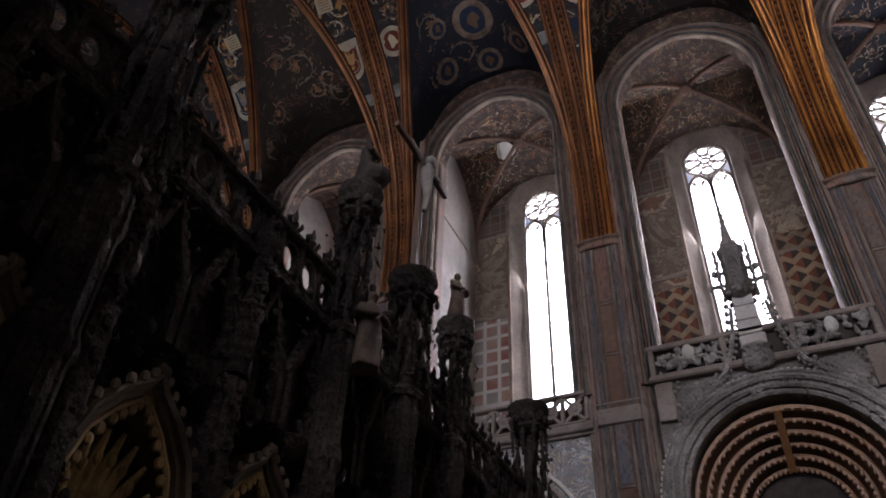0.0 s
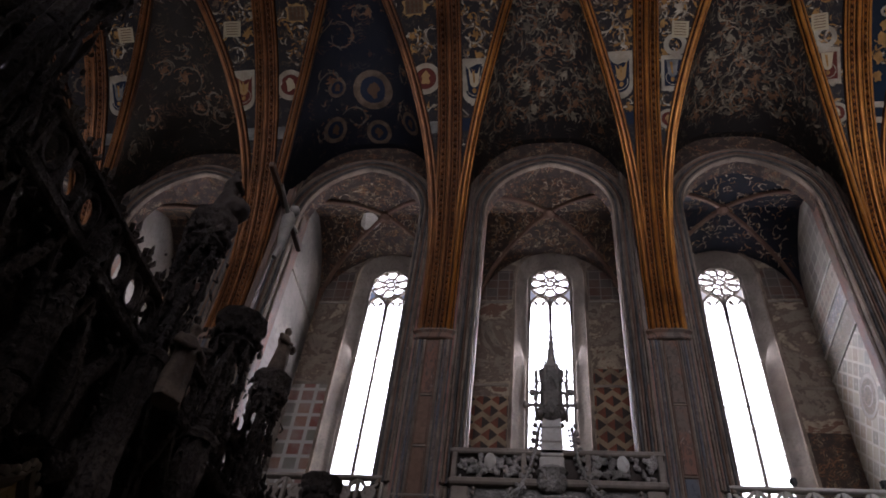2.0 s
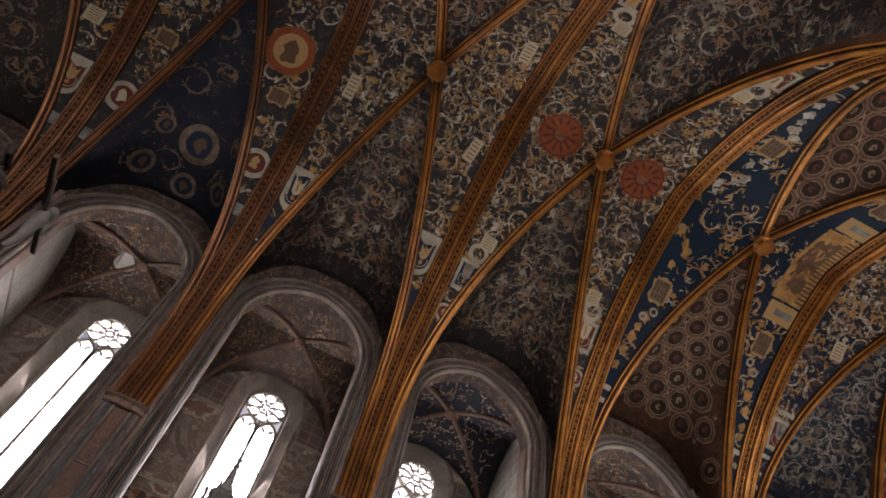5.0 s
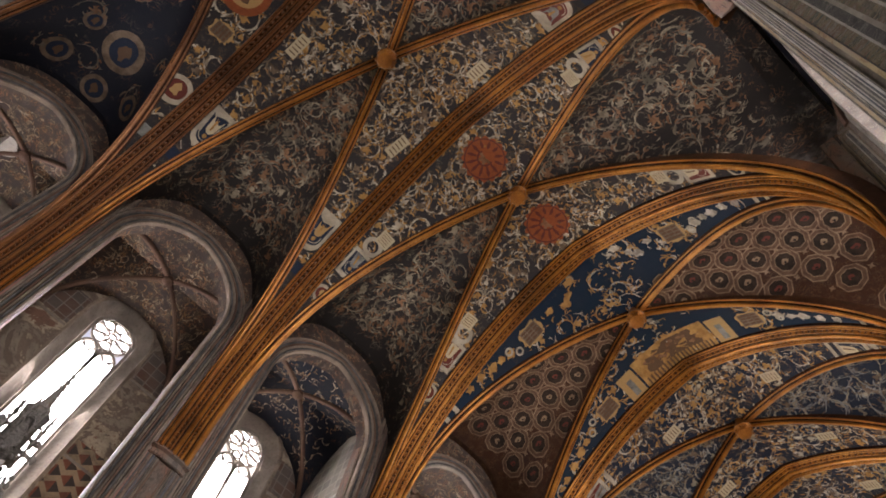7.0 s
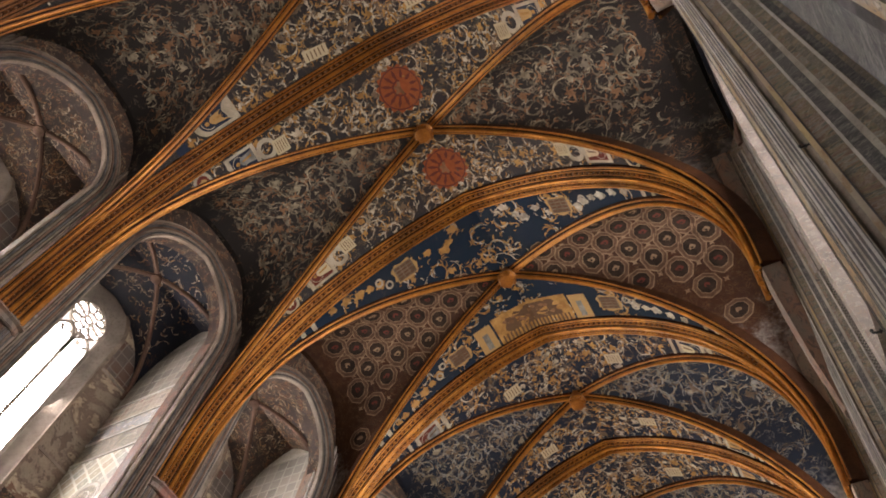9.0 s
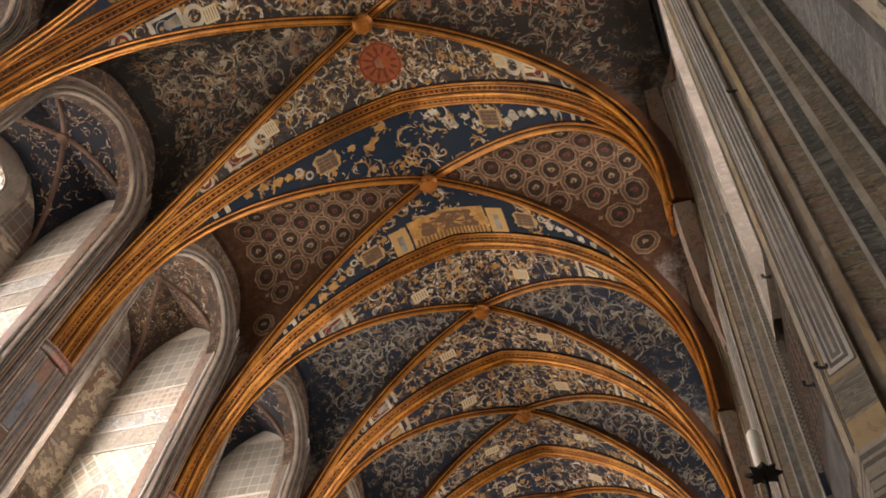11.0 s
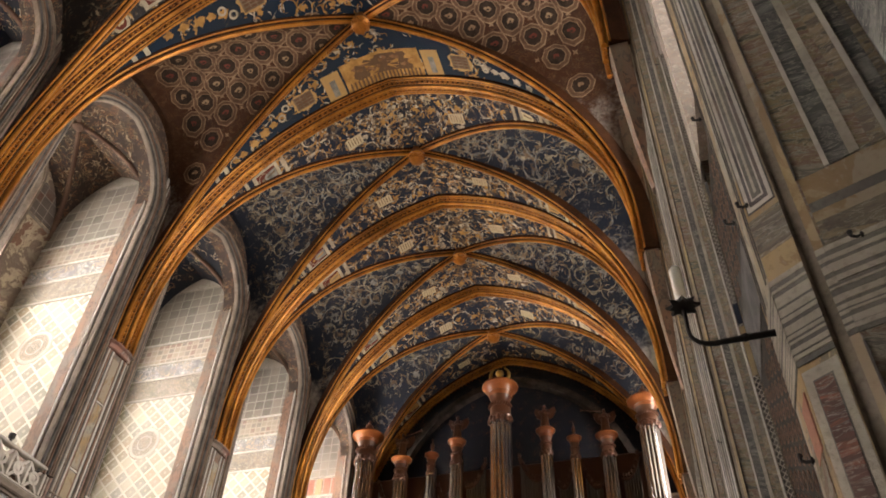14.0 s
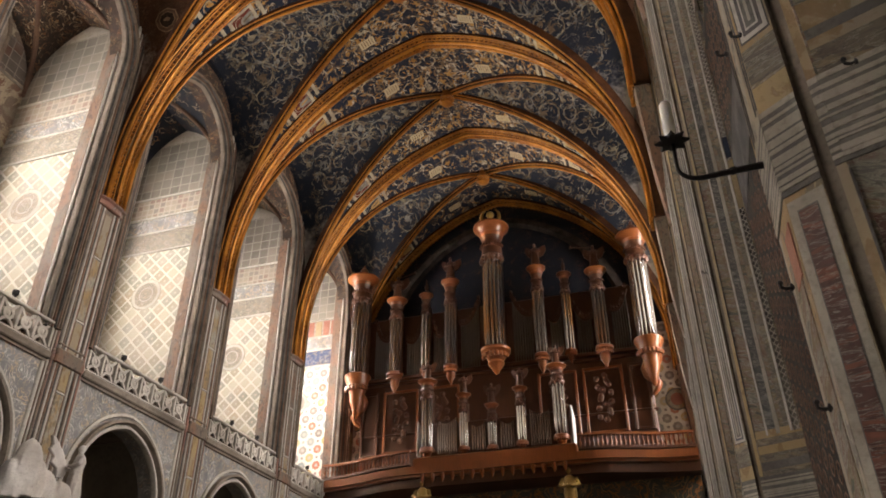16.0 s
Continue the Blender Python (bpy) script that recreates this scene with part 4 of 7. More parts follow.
M_CHAPEL_W = worn("grey_brown_plaster", [(0.12, 0.092, 0.070), (0.22, 0.18, 0.138), (0.16, 0.12, 0.09), (0.34, 0.28, 0.20), (0.17, 0.095, 0.065)])
M_GRID_D = lattice("dark_painted_masonry", (0.20, 0.17, 0.14), [(0.10, 0.055, 0.04), (0.085, 0.07, 0.06)], 0.5, False, 0.05, False)
M_CHAPEL_WALL = {k: (M_GRID if k == -1 else M_CUBES if k == 0 else M_CHAPEL) for k in BAYS}
M_CHAPEL_RIB = stone("faded_red_rib", (0.10, 0.06, 0.045), (0.18, 0.115, 0.08))
M_CH_LEAF = stone("chapel_leaf", (0.22, 0.165, 0.11), (0.40, 0.32, 0.23), 4)
M_CH_GOLD = stone("chapel_ochre_leaf", (0.18, 0.10, 0.05), (0.28, 0.17, 0.08), 4)
M_NORTH_LOW = fresco("brown_ornament_wall", (0.018, 0.015, 0.013), (0.075, 0.06, 0.042), (0.09, 0.05, 0.025), 3.0, 0.7, 0.3)
M_LOW = fresco("grey_grisaille", (0.24, 0.24, 0.24), (0.54, 0.53, 0.48), (0.48, 0.38, 0.26), 1.2, 0.9, 0.1)

for k in BAYS:
    chapel(k, True)
    chapel(k, False)


# ---------------------------------------------------------------- piers and buttresses
def pier_plan(x):
    """Half plan of a pier's moulded front, from the chapel jamb to the face."""
    half = [(-1.27, 1.1), (-1.27, 0.62), (-1.18, 0.50), (-1.08, 0.52), (-1.04, 0.40), (-0.98, 0.30), (-0.88, 0.30), (-0.82, 0.20), (-0.76, 0.10), (-0.66, 0.10), (-0.60, 0.06), (-0.56, 0.0)]
    return [(x + a, SOUTH + b) for a, b in half] + [(x - a, SOUTH + b) for a, b in reversed(half)]


def north_pier(p, x):
    """A pier with a narrow front, chamfers, deep grooves and long slanted sides, painted in frames, marble and striped courses."""
    half = [(-0.80, 1.1), (-0.80, 0.81), (-0.66, 0.78), (-0.41, 0.20), (-0.385, 0.16), (-0.358, 0.178), (-0.315, 0.126), (-0.33, 0.105), (-0.20, -0.05)]
    paint = [M_NEAR, M_GREYLINE, M_NEAR, M_PIER_O, M_GROOVE, M_GROOVE, M_GROOVE, M_PIER_W]
    plan = [(x + a, SOUTH + b) for a, b in half] + [(x - a, SOUTH + b) for a, b in reversed(half)]
    mats = paint + [M_PIER_W] + paint[::-1]
    for (a, b), m in zip(zip(plan, plan[1:]), mats):
        s = Shape().add([(*a, 0), (*b, 0), (*b, 30.6), (*a, 30.6)], [(0, 1, 2, 3)])
        part("painted_face", setback(s, False), m, p, smooth=False)

    def slab(a, b, u0, u1, z0, z1, out, m, name):
        """A thin painted strip on the face from a to b, between the fractions u0 and u1."""
        a, b = Vector(a), Vector(b)
        n = Vector((b.y - a.y, a.x - b.x)).normalized() * out
        q = [a.lerp(b, u0), a.lerp(b, u1), a.lerp(b, u1) + n, a.lerp(b, u0) + n]
        part(name, setback(Shape().loft([[(*c, z0) for c in q], [(*c, z1) for c in q]]), False), m, p, smooth=False)
    n = len(plan)
    front = (plan[8], plan[9])
    chamfers = ((plan[7], plan[8]), (plan[9], plan[10]))
    # both long sides run from the front to the wall
    sides = ((plan[3], plan[2]), (plan[n - 4], plan[n - 3]))
    strips = ((plan[3], plan[4]), (plan[n - 5], plan[n - 4]))
    for face in chamfers:
        for i, (u, m) in enumerate(((0.05, M_GREYLINE), (0.09, M_STONE_W), (0.20, M_SLATE), (0.30, M_STONE_W), (0.35, M_COURSE_D), (0.46, M_COURSE_L))):
            slab(*face, u, 1 - u, 4.70 + u * 0.28, 16.8 - u, 0.003 + 0.002 * i, m, "painted_frame")
        for i, (u, m) in enumerate(((0.03, M_COURSE_L), (0.24, M_COURSE_D), (0.27, M_VEINED))):
            slab(*face, u, 1 - u, 0.5 + u * 0.3, 3.68 - u * 0.3, 0.003 + 0.002 * i, m, "painted_panel")
        slab(*face, 0.0, 1.0, 4.22, 4.40, 0.004, M_PIER_O, "painted_course")
        slab(*face, 0.0, 1.0, 4.40, 4.67, 0.004, M_COURSE_B, "painted_course")
    for u0, u1, m in ((0.06, 0.12, M_GREYLINE), (0.20, 0.25, M_GREYLINE), (0.75, 0.80, M_GREYLINE), (0.88, 0.94, M_GREYLINE)):
        slab(*front, u0, u1, 4.3, 16.8, 0.004, m, "painted_line")
    slab(*front, 0.22, 0.78, 0.5, 3.5, 0.004, M_NEAR, "painted_panel")
    slab(*front, 0.10, 0.55, 3.32, 3.60, 0.007, M_RED_L, "painted_panel")
    for face in sides:
        flip_ = face is sides[0]
        for u0, u1, out, m in ((0.0, 0.02, 0.010, M_GREYLINE), (0.245, 0.285, 0.010, M_STONE_W), (0.285, 0.45, 0.004, M_SMOKE), (0.45, 0.53, 0.008, M_COURSE_L), (0.62, 0.74, 0.004, M_COURSE_B),
                              (0.74, 0.79, 0.030, M_STONE_W), (0.80, 0.92, 0.012, M_CHAIN if x > 5 else M_SMOKE), (0.92, 0.99, 0.006, M_COURSE_B)):
            a, b = face if not flip_ else (face[1], face[0])
            v0, v1 = (u0, u1) if not flip_ else (1 - u1, 1 - u0)
            slab(a, b, v0, v1, 4.72, 16.6 if u0 > 0.6 else 24.0, out, m, "painted_line")
            # daylight high on the pier side, painted on as pale strips
            if u0 > 0.6:
                slab(a, b, v0, v1, 16.65, 25.0, out, M_SPECK if u0 < 0.8 else M_STONE_W, "painted_line")
            if m in (M_STONE_W, M_COURSE_L, M_GREYLINE, M_CHAIN):
                slab(a, b, v0, v1, 0.4, 3.66, out, m, "painted_line")
        a, b = face if not flip_ else (face[1], face[0])
        for u0, u1, z0, z1, m in (*(((0.80, 0.93, 9.05, 9.45, M_PBLUE), (0.80, 0.93, 8.1, 9.0, M_PIER_O)) if x > 5 else ()), (0.05, 0.22, 0.8, 3.4, M_VEINED), (0.32, 0.44, 1.0, 3.5, M_RED_L)):
            v0, v1 = (u0, u1) if not flip_ else (1 - u1, 1 - u0)
            slab(a, b, v0, v1, z0, z1, 0.016, m, "painted_panel")
    # thin striped courses between foot and shaft, parted by the grooves
    q = random.Random(int(x * 10))
    faces = [i for i, m in enumerate(mats) if m not in (M_GREYLINE, M_GROOVE)]
    stripes = {}
    z, dark = 3.71, True
    while z < 4.20:
        h = q.choice((0.014, 0.02, 0.026, 0.036)) * (1.4 if z > 4.05 else 1.0)
        m = M_COURSE_D if dark else M_COURSE_L
        for i in faces:
            a, b = Vector(plan[i]), Vector(plan[i + 1])
            o = Vector((b.y - a.y, a.x - b.x)).normalized() * (0.006 if m == M_COURSE_D else 0.008)
            dz = 0.008 * q.uniform(-1, 1)
            c = [a, b, b + o, a + o]
            stripes.setdefault(z, (m, Shape()))[1].loft([[(*v, z + dz) for v in c], [(*v, z + h + 0.004) for v in c]])
        z += h
        dark = not dark
    for m, s in stripes.values():
        part("painted_course", setback(s, False), m, p, smooth=False)
    # wider grey and ochre drifts of false marble over the long sides
    for i in (2, n - 4):
        a, b = Vector(plan[i]), Vector(plan[i + 1])
        z = 4.22
        while z < 4.70:
            h = q.uniform(0.05, 0.13)
            slab(a, b, 0.02, 0.98, z, z + h, 0.006, q.choice((M_PIER_O, M_COURSE_B, M_COURSE_D, M_COURSE_B)), "painted_course")
            z += h


def pier(j, south):
    x = pier_x(j)
    name = "south" if south else "north"
    p = thing("pier", (x, SOUTH if south else NORTH, 0), "tall compound pier painted as faded marble", "pier", "nave piers", "structure")
    plan = pier_plan(x)
    if not south:
        north_pier(p, x)
    core = Shape().loft([[(a, b, 0.0) for a, b in plan], [(a, b, 30.6) for a, b in plan]])
    if south:
        part("core", setback(core, south), M_PIER if j >= 2 else M_PIER_B, p, smooth=False)
    for dx, dy, r, mat in () if not south else ((-1.20, 0.54, 0.085, M_STONE_W), (-1.02, 0.36, 0.075, M_STONE), (-0.83, 0.20, 0.08, M_STONE_W), (-0.66, 0.06, 0.06, M_PIER_R), (-0.92, 0.27, 0.035, M_GREYLINE), (-1.11, 0.48, 0.035, M_GREYLINE), (-0.74, 0.09, 0.03, M_STONE_W), (-0.585, 0.02, 0.03, M_GREYLINE), (-0.50, -0.005, 0.025, M_STONE_W)):
        for s in (-1, 1):
            sh = Shape().lathe(x + s * dx, SOUTH + dy, [(r, 0.2), (r, 11.4), (r * 1.6, 11.5), (r * 1.6, 11.7), (r, 11.8), (r, 24.0), (r * 0.7, 27.5)], 8)
            part("shaft", setback(sh, south), mat if j >= 2 else {M_STONE_W: M_ARCH, M_STONE: M_PIER_B}.get(mat, mat), p)
    # the front: upright rolls and fillets, with short painted panels let in between them
    if south:
        far = j >= 2
        rolls = ((0.50, 0.030, M_STONE_W), (0.42, 0.045, M_PIER), (0.335, 0.026, M_GREYLINE), (0.27, 0.040, M_STONE_W), (0.205, 0.022, M_PIER_R))
        for dx, r, mat in rolls:
            for sd in (-1, 1):
                sh = Shape().lathe(x + sd * dx, SOUTH - 0.008, [(r, 0.4), (r, 5.3), (r * 1.35, 5.4), (r * 1.35, 5.55), (r, 5.65), (r, 11.3), (r * 1.35, 11.4), (r, 12.1), (r, CAP - 0.2)], 7)
                part("fillet", sh, mat if far else {M_STONE_W: M_ARCH, M_PIER: M_SLATE, M_PIER_R: M_CHAPEL_RIB}.get(mat, mat), p)
        q = random.Random(70 + j)
        z = 0.7
        while z < CAP - 1.6:
            h = q.uniform(1.3, 2.4)
            mat = q.choice((M_PIER_O, M_PIER, M_PIER_W) if far else (M_PIER_B, M_SLATE, M_CHAPEL_RIB))
            part("panel", Shape().box(x - 0.17, x + 0.17, SOUTH - 0.03, SOUTH + 0.01, z, min(z + h, CAP - 0.5), 0.012), mat, p, smooth=False)
            part("panel_line", Shape().box(x - 0.19, x + 0.19, SOUTH - 0.045, SOUTH + 0.01, z - 0.10, z - 0.03, 0.012), M_STONE_W if far else M_ARCH, p, smooth=False)
            z += h + 0.12
    for z, h, out in ((11.35, 0.5, 0.10), (11.95, 0.12, 0.05), (5.45, 0.18, 0.05), (0.0, 0.5, 0.12)) if south else ():
        part("band", setback(Shape().box(x - 0.62, x + 0.62, SOUTH - out, SOUTH + 0.3, z, z + h, 0.04), south), M_STONE if j < 2 else M_PIER if z > 11 else M_STONE_W, p)
    cap = Shape()
    cap.loft([[(x - w, SOUTH + 0.4, z), (x - w, SOUTH - d, z), (x - w * 0.55, SOUTH - d - 0.10, z), (x + w * 0.55, SOUTH - d - 0.10, z), (x + w, SOUTH - d, z), (x + w, SOUTH + 0.4, z)]
              for w, d, z in ((0.60, 0.02, CAP - 0.30), (0.65, 0.05, CAP - 0.26), (0.60, 0.03, CAP - 0.21), (0.61, 0.04, CAP - 0.09), (0.70, 0.12, CAP - 0.03), (0.70, 0.12, CAP + 0.03), (0.63, 0.06, CAP + 0.07))])
    if not south:
        cor = Shape().loft([[(x - w, SOUTH + 0.40, z), (x - w, SOUTH - d, z), (x - w * 0.5, SOUTH - d - 0.05, z), (x + w * 0.5, SOUTH - d - 0.05, z), (x + w, SOUTH - d, z), (x + w, SOUTH + 0.40, z)]
                            for w, d, z in ((0.14, -0.28, 13.0 if j > 0 else 16.9), (0.26, -0.13, 14.6 if j > 0 else 17.2), (0.33, -0.03, 16.4 if j > 0 else 17.5), (0.42, 0.02, CAP - 0.1), (0.42, 0.02, 27.0))])
        part("respond", mirror(cor, False), M_PIER, p, "slim painted respond under the ribs")
    if south:
        part("capital", cap, M_PIER if j < 1 else M_PIER_R, p, "small moulded capital, faded rose")
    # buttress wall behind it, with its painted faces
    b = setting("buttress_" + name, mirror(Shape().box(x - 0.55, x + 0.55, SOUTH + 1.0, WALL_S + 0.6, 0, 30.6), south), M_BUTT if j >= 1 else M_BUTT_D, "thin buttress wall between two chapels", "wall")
    net = {1: M_LATT, 2: M_LATT, 3: M_LATT, 4: M_LATT, 5: M_LATT_Q}.get(j, M_BUTT)
    for s in (-1, 1):
        f0, f1 = sorted((x + s * 0.55, x + s * 0.562))
        ya, yb = SOUTH + 1.1, WALL_S - 0.03
        for z0, z1, mat, lab in () if j < 1 else ((12.0, 20.4, net, "lozenge net painting"), (20.55, 21.5, M_BAND_G, "grisaille frieze"), (21.6, 22.4, M_LOW, "grisaille frieze"),
                                 (22.5, 23.6, M_ROSEBAND, "faded rose arcade band"), (23.7, 27.0, M_GRID2, "grey painted grid")):
            part("painted_face", mirror(Shape().box(f0, f1, ya, yb, z0, z1), south), mat, b, lab, False)
        if south and j == 5 and s < 0:
            part("painted_face", Shape().box(f0 - 0.006, f1, ya, yb, 20.55, 21.5), M_FRIEZE_B, b, "blue frieze with pale scrolls", False)
            yy, c = ya, 0
            while yy < yb - 0.5:
                part("painted_square", Shape().box(f0 - 0.012, f1, yy + 0.06, yy + 0.48, 22.55, 23.55), (M_RED_L, M_RED_L, M_PIER_O)[c % 3], b, smooth=False)
                yy += 0.54
                c += 1
        for z in (20.42, 21.52, 22.42, 23.62) if j >= 1 else (16.2, 23.4):
            g0, g1 = sorted((x + s * 0.55, x + s * 0.60))
            part("painted_line", mirror(Shape().box(g0, g1, ya, yb, z, z + 0.1), south), M_STONE_W if j >= 1 else M_STONE, b, smooth=False)
        # round medallion with rings
        if south and j >= 1:
            for r, t, mat in ((0.80, 0.566, M_COURSE_L), (0.74, 0.570, M_STONE_W), (0.62, 0.574, M_COURSE_L), (0.58, 0.578, M_BAND_G), (0.36, 0.582, M_STONE_W), (0.32, 0.586, M_BAND_G)):
                c = circle(22.2, 18.15, r, 24)[:-1]
                part("medallion_ring", Shape().prism(c, (x + s * 0.5, x + s * t), lambda a, bb, d: (d, a, bb)), mat, b, smooth=False)
    return p


M_FRIEZE_B = fresco("blue_scroll_frieze", (0.035, 0.055, 0.12), (0.46, 0.43, 0.35), (0.40, 0.29, 0.14), 2.4, 0.7, 0.1)
M_ROSEBAND = lattice("faded_rose_arcade", (0.40, 0.36, 0.30), [(0.27, 0.20, 0.165), (0.33, 0.28, 0.225), (0.24, 0.215, 0.185)], 0.32, False, 0.12, False)
M_BUTT_D = stone("dull_grey_plaster", (0.17, 0.155, 0.135), (0.32, 0.29, 0.25), 0.7)
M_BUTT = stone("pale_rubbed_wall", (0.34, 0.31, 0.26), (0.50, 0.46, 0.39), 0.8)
M_BAND_G = fresco("grisaille_frieze", (0.22, 0.205, 0.175), (0.44, 0.40, 0.33), (0.36, 0.29, 0.21), 1.8, 1.0, 0.3)
M_GRID2 = lattice("grey_painted_grid", (0.36, 0.335, 0.29), [(0.21, 0.195, 0.165), (0.25, 0.225, 0.185), (0.17, 0.155, 0.135)], 0.55, False, 0.06, False)

for j in range(-4, 6):
    pier(j, True)
    pier(j, False)


# ---------------------------------------------------------------- floor, ends
XW, XE = pier_x(5) + 0.3, pier_x(-4) - 0.3
setting("floor", Shape().box(XE - 0.5, XW + 0.8, WALL_N - 1, WALL_S + 1, -0.3, 0.0), M_FLOOR, "worn grey stone floor of the nave", "floor")
setting("wall_west", Shape().box(XW, XW + 0.8, WALL_N - 1, WALL_S + 1, 0, 32.5), M_LATT_Q, "west wall painted with a quatrefoil net", "wall")
# added end wall and unseen roof slab, closing the nave against the sky
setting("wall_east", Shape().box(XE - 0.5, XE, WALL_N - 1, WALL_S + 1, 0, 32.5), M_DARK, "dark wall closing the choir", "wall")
setting("roof", Shape().box(XE - 0.5, XW + 0.8, WALL_N - 1, WALL_S + 1, 32.5, 32.8), M_DARK, "unseen stone roof slab added over the vaults", "roof")


# ---------------------------------------------------------------- painting on the vault
def frame_at(x, y):
    """Slopes and normal of the vault's underside at a plan point."""
    e = 0.05
    gx = (web_at(x + e, y) - web_at(x - e, y)) / (2 * e)
    gy = (web_at(x, y + e) - web_at(x, y - e)) / (2 * e)
    return gx, gy, Vector((gx, gy, -1)).normalized()


def on_vault(x0, y0, pts, lift=0.012):
    """Lays flat points (u across, v along) onto the vault round a plan point."""
    gx, gy, nrm = frame_at(x0, y0)
    kx, ky = 1 / math.sqrt(1 + gx * gx), 1 / math.sqrt(1 + gy * gy)
    out = []
    for u, v in pts:
        x, y = x0 + u * kx, y0 + v * ky
        y = max(AXIS - HALF + 0.02, min(AXIS + HALF - 0.02, y))
        out.append(Vector((x, y, web_at(x, y))) + nrm * lift)
    return out


def patch(shape, x0, y0, pts, lift):
    """A filled flat figure, as a fan round its middle."""
    n = len(pts)
    cu, cv = sum(p[0] for p in pts) / n, sum(p[1] for p in pts) / n
    mid = [((p[0] + cu) / 2, (p[1] + cv) / 2) for p in pts]
    v = on_vault(x0, y0, list(pts) + mid + [(cu, cv)], lift)
    f = [(i, (i + 1) % n, n + (i + 1) % n, n + i) for i in range(n)] + [(n + i, n + (i + 1) % n, 2 * n) for i in range(n)]
    return shape.add(v, f)


def hoop(shape, x0, y0, r0, r1, lift, n=24, cu=0.0, cv=0.0):
    a = [(cu + r0 * math.cos(2 * math.pi * i / n), cv + r0 * math.sin(2 * math.pi * i / n)) for i in range(n)]
    b = [(cu + r1 * math.cos(2 * math.pi * i / n), cv + r1 * math.sin(2 * math.pi * i / n)) for i in range(n)]
    return shape.add(on_vault(x0, y0, a + b, lift), [(i, (i + 1) % n, n + (i + 1) % n, n + i) for i in range(n)])


def rect(w, h, cu=0.0, cv=0.0, turn=0.0):
    c, s = math.cos(turn), math.sin(turn)
    pts = []
    for i in range(16):
        q = i // 4
        t = (i % 4) / 4
        u, v = [(-1 + 2 * t, -1), (1, -1 + 2 * t), (1 - 2 * t, 1), (-1, 1 - 2 * t)][q]
        u, v = u * w / 2, v * h / 2
        pts.append((cu + u * c - v * s, cv + u * s + v * c))
    return pts


def blob(r, q, n=12, lobes=4):
    """An uneven rounded figure."""
    ph = q.random() * 6.28
    return [((r * (1 + 0.28 * math.sin(lobes * a + ph) + 0.12 * q.uniform(-1, 1))) * math.cos(a) * 0.7, (r * (1 + 0.25 * math.cos((lobes - 1) * a + ph))) * math.sin(a)) for a in [2 * math.pi * i / n for i in range(n)]]


def plaque(k, x, y, q, w=0.44, h=0.98):
    top = VAULT[k]
    turn = q.uniform(-0.12, 0.12)
    part("painted_plaque", patch(Shape(), x, y, rect(w, h, turn=turn), 0.030), M_PAINT_W, top, "cream painted tablet with lettering", False)
    ink = Shape()
    for j in range(5):
        patch(ink, x, y, rect(w * 0.70, h * 0.045, 0, (j - 2) * h * 0.17, turn), 0.036)
    part("lettering", ink, M_INK, top, smooth=False)


def portrait(k, x, y, q, w, h, arched, sy):
    top = VAULT[k]

    def shape_(s):
        pts = rect(w * s, h * s)
        if arched:
            pts = [(-w / 2 * s, -sy * h / 2 * s)] + [(-w / 2 * s * math.cos(math.pi * i / 10), sy * (h * 0.22 + w * 0.5 * math.sin(math.pi * i / 10)) * s) for i in range(11)] + [(w / 2 * s, -sy * h / 2 * s)]
        return pts
    part("painted_frame", patch(Shape(), x, y, shape_(1.0), 0.022), M_FRAMEP, top, "cream painted niche frame", False)
    part("painted_field", patch(Shape(), x, y, shape_(0.74), 0.028), q.choice([M_PBLUE, M_RED_D, M_PBLUE]), top, "dark painted niche ground", False)
    part("painted_line", hoop(Shape(), x, y, w * 0.29, w * 0.32, 0.031, 20, 0, sy * h * 0.14), M_FRAMEP, top, smooth=False)
    lean = q.uniform(-0.06, 0.06) * w
    robe = [(-0.26, -0.36), (-0.21, -0.10), (-0.17, 0.06), (-0.06, 0.12), (0.06, 0.12), (0.17, 0.05), (0.20, -0.12), (0.25, -0.36)]
    part("painted_shape", patch(Shape(), x, y, [(u * w + lean, sy * v * h) for u, v in robe], 0.034), q.choice([M_PAINT_W, M_OCHRE, M_LEAF_G]), top, "plain pale shape", False)
    top_ = Shape()
    patch(top_, x, y, [(lean + 0.085 * w * math.cos(a), sy * 0.19 * h + 0.10 * w * math.sin(a)) for a in [2 * math.pi * i / 12 for i in range(12)]], 0.037)
    patch(top_, x, y, [(u * w + lean, sy * v * h) for u, v in ((-0.12, -0.34), (-0.03, 0.04), (0.03, 0.03), (0.0, -0.34))], 0.038)
    part("painted_shape", top_, q.choice([M_LEAF_B, M_LEAF_O]), top, "plain darker shape", False)


def medallion(k, x, y, q, r):
    top = VAULT[k]
    part("painted_ring", hoop(Shape(), x, y, r * 0.68, r, 0.026), M_FRAMEP, top, "cream ring", False)
    part("painted_field", patch(Shape(), x, y, circle(0, 0, r * 0.68, 20)[:-1], 0.020), q.choice([M_PBLUE, M_RED_D]), top, smooth=False)
    part("painted_shape", patch(Shape(), x, y, blob(r * 0.42, q), 0.032), q.choice([M_PAINT_W, M_OCHRE]), top, smooth=False)


